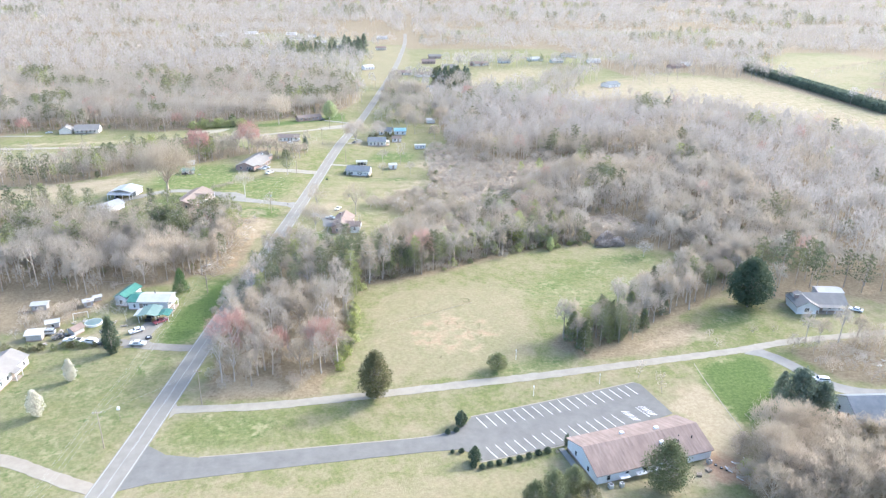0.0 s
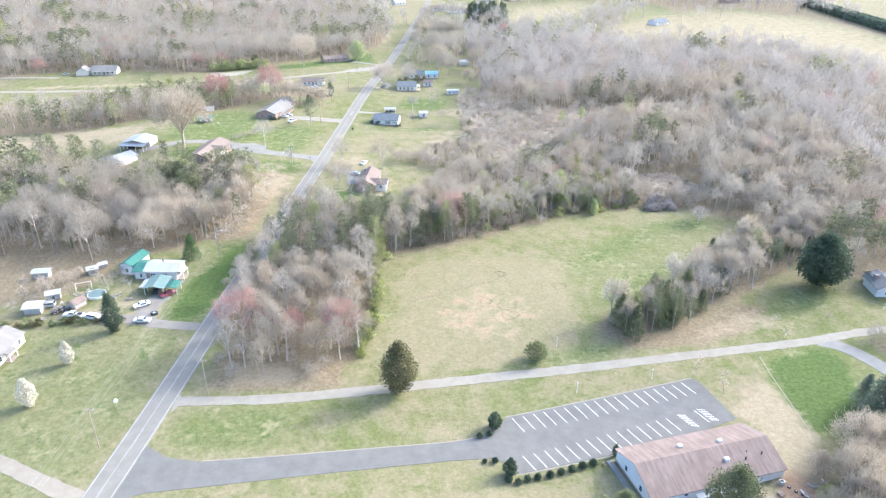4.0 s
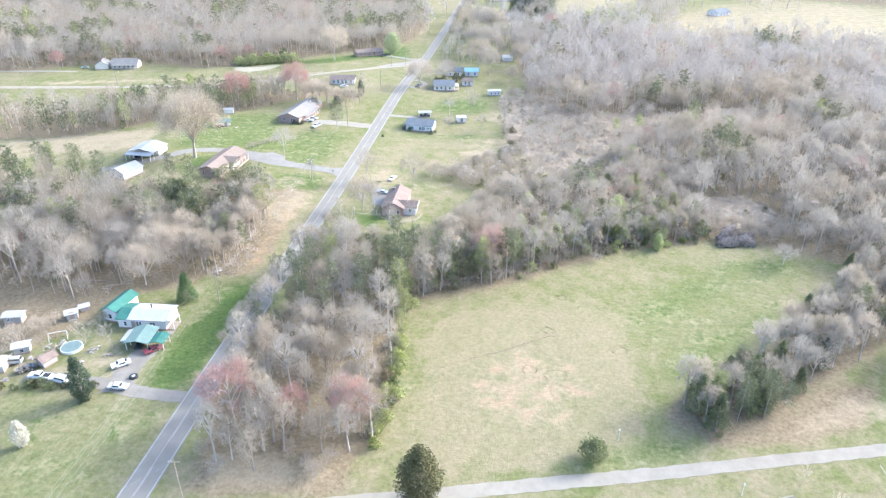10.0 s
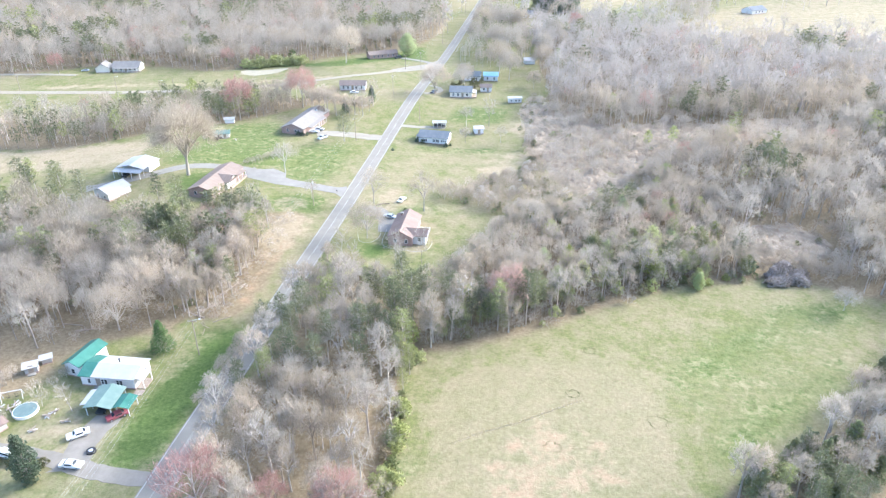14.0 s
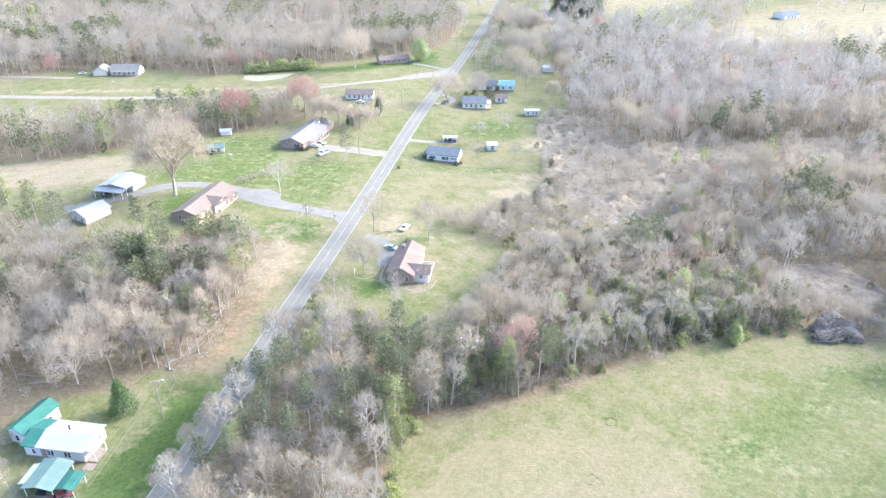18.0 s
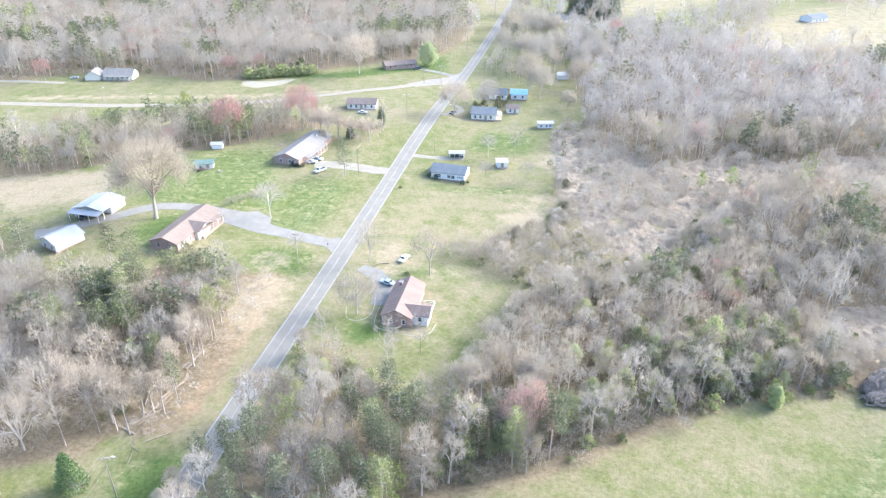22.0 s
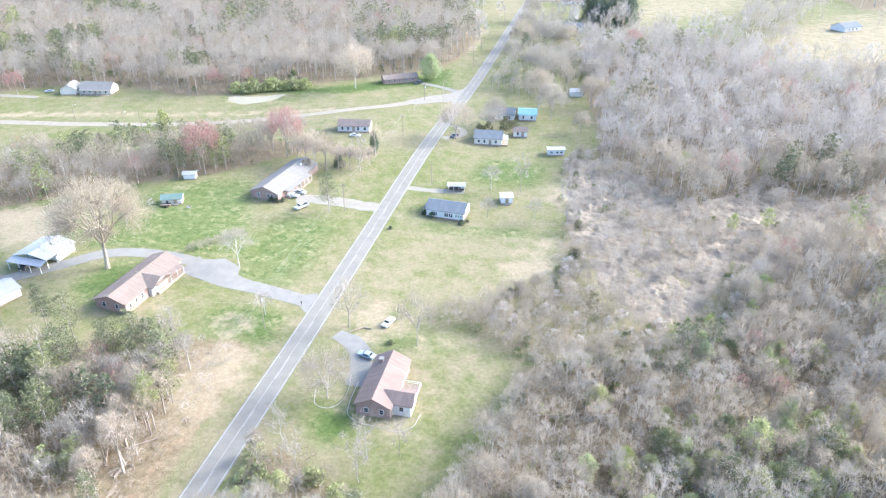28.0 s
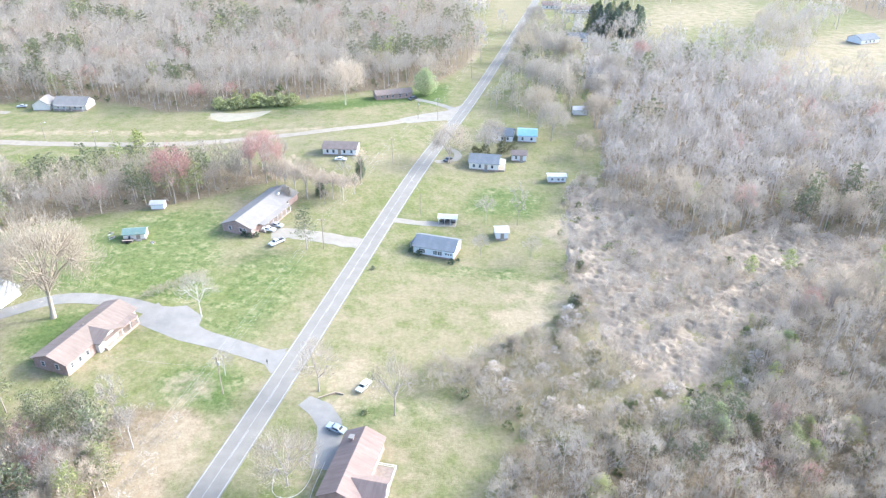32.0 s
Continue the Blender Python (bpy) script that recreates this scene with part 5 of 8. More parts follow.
for lo, hi, tpl, leaf in ((0, 0.3, CANE_TUFT[0], CANE), (0.3, 0.6, CANE_TUFT[0], TAN_TWIG), (0.6, 0.75, BRUSHY[0], GREY_TWIG)):
    p = (k >= lo) & (k < hi)
    thick.append((tpl, BARK, leaf, X[p], Y[p], rng.uniform(0.3, 0.7, p.sum()), 0.7))
join_trees("thicket", thick, "tangled leafless brush and small trees among dead vines", "thicket")

# trees that can be told apart: the stand between road and meadow, and the clump east of the meadow
RED_SPOTS = ((-39, 183), (-12.5, 182), (24, 254), (-26, 184))
for poly, spacing, bias, group in ((WOOD_ROADSIDE, 5.7, 0.36, "stand between road and meadow"), (WOOD_CLUMP, 4.8, 0.12, "clump east of the meadow")):
    X, Y = scatter(poly, spacing, rng)
    for x, y in zip(X, Y):
        s = rng.uniform(0.75, 1.1) * (0.85 if poly is WOOD_CLUMP else 1.0)
        turn = rng.uniform(0, math.tau)
        if min((x - a) ** 2 + (y - b) ** 2 for a, b in RED_SPOTS) < 9:
            continue
        if poly is WOOD_ROADSIDE and y > 263 and x < 4:
            if rng.random() < 0.3:
                tree_thing("bare_tree", SLIM[rng.integers(2)], placed(x, y, s, turn), PALE_BARK, GREY_TWIG if rng.random() < 0.6 else TWIG, "slim pale bare tree in roadside brush", "tree", group)
            tree_thing("bare_shrub", BRUSHY[rng.integers(3)], placed(x + 2, y + 1, s * 0.75, turn), BARK, (TWIG, TAN_TWIG, BUSH_LEAF)[rng.integers(3)], "tangled brush beside the road", "shrub", "roadside brush")
            continue
        green_here = noise.noise(Vector((x / 30, y / 30, 4.2))) + rng.normal(0, 0.16) + (0.3 if 218 < y < 262 and poly is WOOD_ROADSIDE and x < 0 else 0) + (-0.6 if y < 212 and poly is WOOD_ROADSIDE else 0) > bias
        if green_here:
            tree_thing("pine_tree", PINE[rng.integers(3)], placed(x, y, s * 0.9, turn), BARK, PINE_LEAF, "tall pine with green needle sprays", "tree", group)
        else:
            pale = rng.random() < 0.3
            tree_thing("bare_tree", FINE[rng.integers(4)], placed(x, y, s, turn), PALE_BARK if pale else BARK, GREY_TWIG if rng.random() < 0.5 else TWIG,
                       "pale-barked leafless hardwood in a stand" if pale else "leafless grey-brown hardwood in a stand", "tree", group)
for (x, y), s in zip(RED_SPOTS, (1.35, 1.15, 1.25, 0.85)):
    tree_thing("maple_tree", MAPLE, placed(x, y, s, x), BARK, RED_BUD, "red-budding bare maple at the woods' edge", "tree", "red maples")
for x, y in zip(*scatter(WOOD_ROADSIDE, 5.2, rng)):
    for _ in range(2 if y < 186 else 1 if y < 225 or rng.random() < 0.5 else 0):
        x, y = x + rng.normal(0, 0.8), y + rng.normal(0, 0.8)
        tree_thing("bare_shrub", BRUSHY[rng.integers(3)], placed(x, y, rng.uniform(0.5, 1.0), rng.uniform(0, 6)), BARK, TWIG if rng.random() < 0.6 else GREY_TWIG, "tangled leafless undergrowth below bare trees", "shrub", "stand undergrowth")
edge = smooth_line([(-8, 178), (-5, 195), (-3, 212), (-1, 236), (22, 244), (40, 254), (63, 268), (84, 276), (108, 277)], 2.4)
for q in edge:
    if q.x > 99:
        continue
    wall_of_green = q.y < 238
    for _ in range(2 if wall_of_green else 1):
        x, y = q.x + rng.normal(-0.6, 0.8) if wall_of_green else q.x + rng.normal(0, 1.6), q.y + (rng.normal(0, 0.8) if wall_of_green else rng.normal(2.0, 2.0))
        roll = rng.random()
        if wall_of_green and roll < 0.8:
            tree_thing("shrub", BUSH[rng.integers(3)], placed(x, y, rng.uniform(0.8, 1.35), rng.uniform(0, 6)), BARK, SPRING_LEAF if rng.random() < 0.7 else BUSH_LEAF, "yellow-green shrub at the edge of the meadow", "shrub", "meadow edge shrubs")
        elif roll < 0.35:
            tree_thing("shrub", BUSH[rng.integers(3)], placed(x, y, rng.uniform(0.5, 1.3), rng.uniform(0, 6)), BARK, BUSH_LEAF if rng.random() < 0.7 else SPRING_LEAF, "olive shrub at the edge of the woods", "shrub", "meadow edge shrubs")
        elif roll < 0.75:
            tree_thing("bare_shrub", CANE_TUFT[rng.integers(2)], placed(x, y, rng.uniform(0.6, 1.3), rng.uniform(0, 6)), BARK, GREY_TWIG if roll < 0.55 else TWIG, "tangled leafless brush at the edge of the woods", "shrub", "meadow edge shrubs")
        elif roll < 0.9:
            tree_thing("pine_tree", PINE[1], placed(x, y + 3, rng.uniform(0.4, 0.75), rng.uniform(0, 6)), BARK, PINE_LEAF, "young green pine at the edge of the woods", "tree", "meadow edge shrubs")
for x, y in zip(*scatter(WOOD_CLUMP, 5.6, rng)):
    if x > 66 and rng.random() < (0.9 if x < 92 else 0.22):
        tree_thing("cedar_tree", CEDAR[rng.integers(2)], placed(x - 0.5, y + 1, rng.uniform(0.8, 1.05), rng.uniform(0, 6)), BARK, OLIVE_DARK if rng.random() < 0.6 else PINE_LEAF, "dense green cedar in a tree clump", "tree", "clump east of the meadow")

# green growth behind the meadow's north edge
for q in smooth_line([(0, 241), (22, 250), (40, 260), (63, 274), (84, 283), (100, 284)], 2.2):
    x, y = q.x + rng.normal(0, 3), q.y + abs(rng.normal(3, 5))
    roll = rng.random()
    if roll < 0.4:
        tree_thing("pine_tree", PINE[1], placed(x, y, rng.uniform(0.45, 0.8), rng.uniform(0, 6)), BARK, PINE_LEAF, "bushy green pine behind the meadow's edge", "tree", "meadow edge trees")
    elif roll < 0.6:
        tree_thing("young_tree", SAPLING[0], placed(x, y, rng.uniform(0.6, 1.1), rng.uniform(0, 6)), BARK, BUSH_LEAF if roll < 0.52 else SPRING_LEAF, "young leafing tree behind the meadow's edge", "tree", "meadow edge trees")
    elif roll < 0.85:
        tree_thing("bare_tree", FINE[rng.integers(4)], placed(x, y, rng.uniform(0.5, 0.8), rng.uniform(0, 6)), BARK, GREY_TWIG if roll < 0.68 else TWIG, "slender leafless tree behind the meadow's edge", "tree", "meadow edge trees")
for x, y in ((-100, 206), (-97, 212), (-103, 216), (-92, 208), (-105, 221), (-99, 222), (-110, 205), (-86, 214), (-101, 219), (-103, 222), (-98, 218), (-106, 216), (-85.3, 224), (-87, 221), (-104, 208), (-96, 202), (-107, 210), (-112, 218), (-90, 219), (-83, 217)):
    tree_thing("bare_shrub", BRUSHY[int(-x) % 3], placed(x, y, rng.uniform(0.6, 1.0), x), BARK, TWIG if int(x) % 3 else TAN_TWIG, "tangled bare shrub in a cluttered yard", "shrub", "yard shrubs")

for q in smooth_line([(2, 240), (22, 248), (40, 257), (63, 271), (84, 279), (99, 281.5)], 2.0):
    tree_thing("bare_shrub", BRUSHY[rng.integers(3)], placed(q.x + rng.normal(0, 0.8), q.y + rng.normal(1.5, 1.2), rng.uniform(0.5, 1.0), rng.uniform(0, 6)), BARK, GREY_TWIG if rng.random() < 0.6 else TWIG, "tangled leafless brush at the edge of the woods", "shrub", "meadow edge shrubs")

for x, y in zip(*scatter([(20, 275), (88, 284), (105, 305), (108, 350), (92, 392), (80, 345), (60, 330), (28, 322)], 11.0, rng)):
    if rng.random() < 0.5:
        tree_thing("spring_tree", ROUND_BARE if rng.random() < 0.4 else SAPLING[0], placed(x, y, rng.uniform(0.4, 0.6) if rng.random() < 0.5 else 0.5, x), BARK, SPRING_LEAF if rng.random() < 0.4 else BUSH_LEAF, "rounded young tree leafing out among brush", "tree", "leafing young trees")

for x, y, k in ((38, 266, 1.0), (41, 262, 0.8), (46, 270, 1.0), (49, 283, 0.9), (44, 284, 0.8), (55, 274, 0.9), (57, 272, 0.6), (61, 297, 0.8), (62, 277, 0.8), (68, 278, 1.1), (71, 276, 0.9), (73, 283, 1.0), (79, 281, 1.1), (83, 283, 1.0), (86, 279, 0.6), (92, 290, 0.8), (96, 302, 0.9), (34, 262, 0.8), (30, 258, 0.9), (26, 255, 0.7), (18, 251, 0.9), (10, 247, 0.9), (5, 244, 0.8), (12, 256, 0.9), (66, 290, 0.8), (88, 300, 0.8)):
    tree_thing("young_tree", AIRY[int(x) % 2], placed(x, y, k, x), BARK, OLIVE_LEAF if int(x) % 4 else SPRING_LEAF, "airy olive-green young tree at the meadow's edge", "tree", "leafing edge trees")
for i in range(26):
    x, y = rng.uniform(-33, -4), rng.uniform(262, 272)
    y += max(0.0, (-8 - x) * 0.45)
    if i % 2:
        tree_thing("shrub", BUSH[i % 3], placed(x, y, rng.uniform(0.8, 1.5), x), BARK, OLIVE_LEAF if i % 4 else BUSH_LEAF, "olive-green shrub in roadside brush", "shrub", "roadside brush")
    else:
        tree_thing("bare_shrub", BRUSHY[i % 3], placed(x, y, rng.uniform(0.5, 0.9), x), BARK, TAN_TWIG if i % 4 else TWIG, "tangled brush beside the road", "shrub", "roadside brush")
for x, y, k in ((-31, 268, 0.7), (-24, 272, 0.65), (-17, 266, 0.8), (-28, 262, 0.8), (-12, 268, 0.7)):
    tree_thing("young_tree", AIRY[int(-x) % 2], placed(x, y, k, x), BARK, OLIVE_LEAF, "airy olive-green young tree beside the road", "tree", "leafing edge trees")

for x, y, k in ((-100.5, 219.5, 0.6), (-104, 213, 0.55), (-98, 223, 0.5), (-107, 218, 0.6), (-85.5, 224.5, 0.4), (-110, 212, 0.5)):
    tree_thing("bare_shrub", DOME_MID[int(-x) % 2], placed(x, y, k, x), BARK, TAN_TWIG, "rounded tan budding shrub in a cluttered yard", "shrub", "yard shrubs")

for x, y, k in ((-86, 268, 0.95), (-92, 280, 1.05), (-101, 272, 0.95), (-108, 284, 1.1), (-116, 262, 1.0), (-122, 276, 1.05), (-97, 291, 1.0), (-130, 268, 1.1), (-112, 296, 1.0), (-136, 290, 1.1)):
    tree_thing("bare_tree", VASE, placed(x, y, k, x, 1.15), BARK, TAN_TWIG if int(-x) % 2 else GREY_TWIG, "spreading pale bare tree standing in woods", "tree", "spreading west trees")

for x, y in zip(*scatter(WOOD_SOUTHEAST, 5.6, np.random.default_rng(66))):
    tree_thing("bare_tree", FULL[int(x * 7 + y) % 2], placed(x, y, 0.85 + 0.35 * ((x * 3.7 + y * 1.9) % 1), x), BARK, (TAN_TWIG, TWIG, TWIG, TWIG)[int(x * 5 + y * 3) % 4], "full rounded bare tree in a dense grove", "tree", "southeast grove")

OLIVE_SPOTS = ((46, 316, 0.9), (70, 323, 0.9), (43, 280, 0.95), (53, 289, 1.1), (56, 283, 0.9), (57, 288, 0.8), (67, 295, 1.1), (72, 291, 1.2), (80, 297, 1.0), (87, 291, 1.2), (100, 282, 0.9), (85, 323, 0.9), (71, 330, 0.7), (41, 303, 0.9), (95, 358, 0.9), (82, 274, 0.7), (36, 281, 0.8), (62, 285, 1.0))
for x, y, k in OLIVE_SPOTS:
    tree_thing("young_tree", (AIRY[0], AIRY[1], ROUND_BARE)[int(x) % 3], placed(x, y, k * (0.62 if int(x) % 3 == 2 else 1.0), x), BARK, (OLIVE_LEAF, PALE_LEAF, OLIVE_DARK, OLIVE_LEAF)[int(x + y) % 4], "olive-green leafing tree among bare brush", "tree", "leafing young trees")

for x, y, k in ((-49.2, 221.0, 0.42), (-47.8, 226.5, 0.5), (-50.6, 215.5, 0.36), (-46.6, 232.0, 0.45), (-47.0, 238.0, 0.4)):
    tree_thing("bare_shrub", FULL[int(y) % 2], placed(x, y, k, x), BARK, TAN_TWIG, "tall tan budding shrub on the road's verge", "shrub", "verge shrubs")

edge_rng = np.random.default_rng(91)
for q in smooth_line([(14, 338), (22, 350), (40, 366), (43, 393), (45, 418), (45, 442), (50, 456), (62, 470)], 2.6):
    x, y = q.x + edge_rng.normal(0, 2.0), q.y + edge_rng.normal(0, 1.5)
    roll = edge_rng.random()
    tpl, leaf, k = ((BRUSHY[0], TAN_TWIG, 0.7), (CANE_TUFT[0], CANE, 0.6), (FULL[1], TWIG, 0.42), (BUSH[1], OLIVE_DARK, 0.8))[int(roll * 3.6)]
    tree_thing("bare_shrub" if roll < 0.83 else "shrub", tpl, placed(x, y, k * edge_rng.uniform(0.7, 1.2), x), BARK, leaf, "tangled shrub where a lawn meets the thicket", "shrub", "thicket edge shrubs")

# brown brush pile at the meadow's end
def brush_pile(x, y, turn):
    """Long cut branches swept into overlapping humps, lying along each hump's flank."""
    rng = np.random.default_rng(17)
    core, sticks = Tri(), Tri()
    for cx, cy, long, broad, tall, slant in ((0, 4.0, 6.5, 4.0, 5.2, 0.5), (-2.5, -1.5, 6.5, 3.0, 2.8, 0.15), (4.5, -0.5, 6.0, 3.0, 3.0, -0.35), (-4.0, 1.6, 4.0, 2.6, 3.0, 0.7), (7.5, 3.0, 4.5, 3.0, 2.8, 0.2)):
        ca, sa = math.cos(slant), math.sin(slant)

        def on(u, v, lift):
            up = tall * np.sqrt(np.clip(1 - u * u - v * v, 0, 1)) * (1 + 0.12 * np.sin(5 * u + 3 * cx)) + lift
            a, b = u * long, v * broad
            return np.stack((cx + a * ca - b * sa, cy + a * sa + b * ca, up), -1)

        for k in range(14):
            u = -0.93 + 1.86 * (k + 0.5) / 14
            w = math.sqrt(1 - u * u) * 0.9
            for v in (-w, -w / 2, 0.0, w / 2, w):
                p = on(np.array(u), np.array(v), -0.45) + rng.normal(0, 0.25, 3)
                d = rng.normal(0, 0.5, 3) + (0.7 * ca, 0.7 * sa, 0.0)
                core.limb(p - d, p + d, 0.5, 0.2, 5)
        n = 1300
        u, v = rng.uniform(-0.95, 0.95, n), rng.uniform(-0.95, 0.95, n)
        keep = u * u + v * v < 0.96
        u, v = u[keep], v[keep]
        p = on(u, v, rng.uniform(-0.15, 0.3, len(u)))
        q = on(np.clip(u + 0.25, -1, 1), v * 0.92, 0.15)
        d = q - p + rng.normal(0, 0.5, p.shape)
        sticks.spikes(p, d, rng.uniform(0.8, 2.0, len(u)), rng.uniform(0.06, 0.14, len(u)), rng)
    t = thing("brush_heap", stand(x, y, turn) @ Matrix.Diagonal((0.72, 0.85, 0.9, 1)), "large dark brown heap of cut brush at a meadow's end", "brush heap")
    part("brush_mound", bulk("brush_mound", *core.arrays(), [BRUSH_BROWN]), BRUSH_BROWN, t)
    part("twig_layer", bulk("twig_layer", *sticks.arrays(), [BRUSH_GREY]), BRUSH_GREY, t, "pale weathered sticks")


brush_pile(111.0, 278.5, 0)
for x, y, k in ((101, 287, 0.55), (105, 290, 0.6), (110, 292, 0.65), (115, 290, 0.6), (119, 286, 0.55), (122, 281, 0.5), (102, 293, 0.6)):
    tree_thing("bare_shrub", FULL[int(x) % 2], placed(x, y, k, x), BARK, TWIG if int(x) % 2 else GREY_TWIG, "rounded bare shrub behind a brush heap", "shrub", "shrubs behind the heap")
for x, y, k, leaf, label in ((102.5, 284.5, 1.6, CEDAR_LEAF, "dark green shrub beside a brush heap"), (67.6, 271, 1.2, SPRING_LEAF, "bright green shrub at the meadow's edge"), (74.5, 274.2, 1.2, BUSH_LEAF, "olive shrub at the meadow's edge"), (95.0, 281.0, 1.1, BUSH_LEAF, "olive shrub at the meadow's edge")):
    tree_thing("shrub", BUSH[int(x) % 3], placed(x, y, k, x), BARK, leaf, label, "shrub", "meadow edge shrubs")
tree_thing("spring_tree", leafy(171, 6.4, 1.7, 42, 60, 0.18, base=0.06), placed(82.3, 272.6, 1.0, 0), BARK, BLOSSOM_GREEN, "slim pale green tree at the meadow's edge", "tree")
for i in range(14):
    x, y = 86 + 2.5 * i, 738 + 6 * math.sin(i * 2.1)
    tree_thing("spruce_tree", CEDAR[i % 2], placed(x, y, 1.75 + 0.12 * (i % 4), i), BARK, DEODAR_LEAF, "tall blue-green conifer far off", "tree", "far conifers")

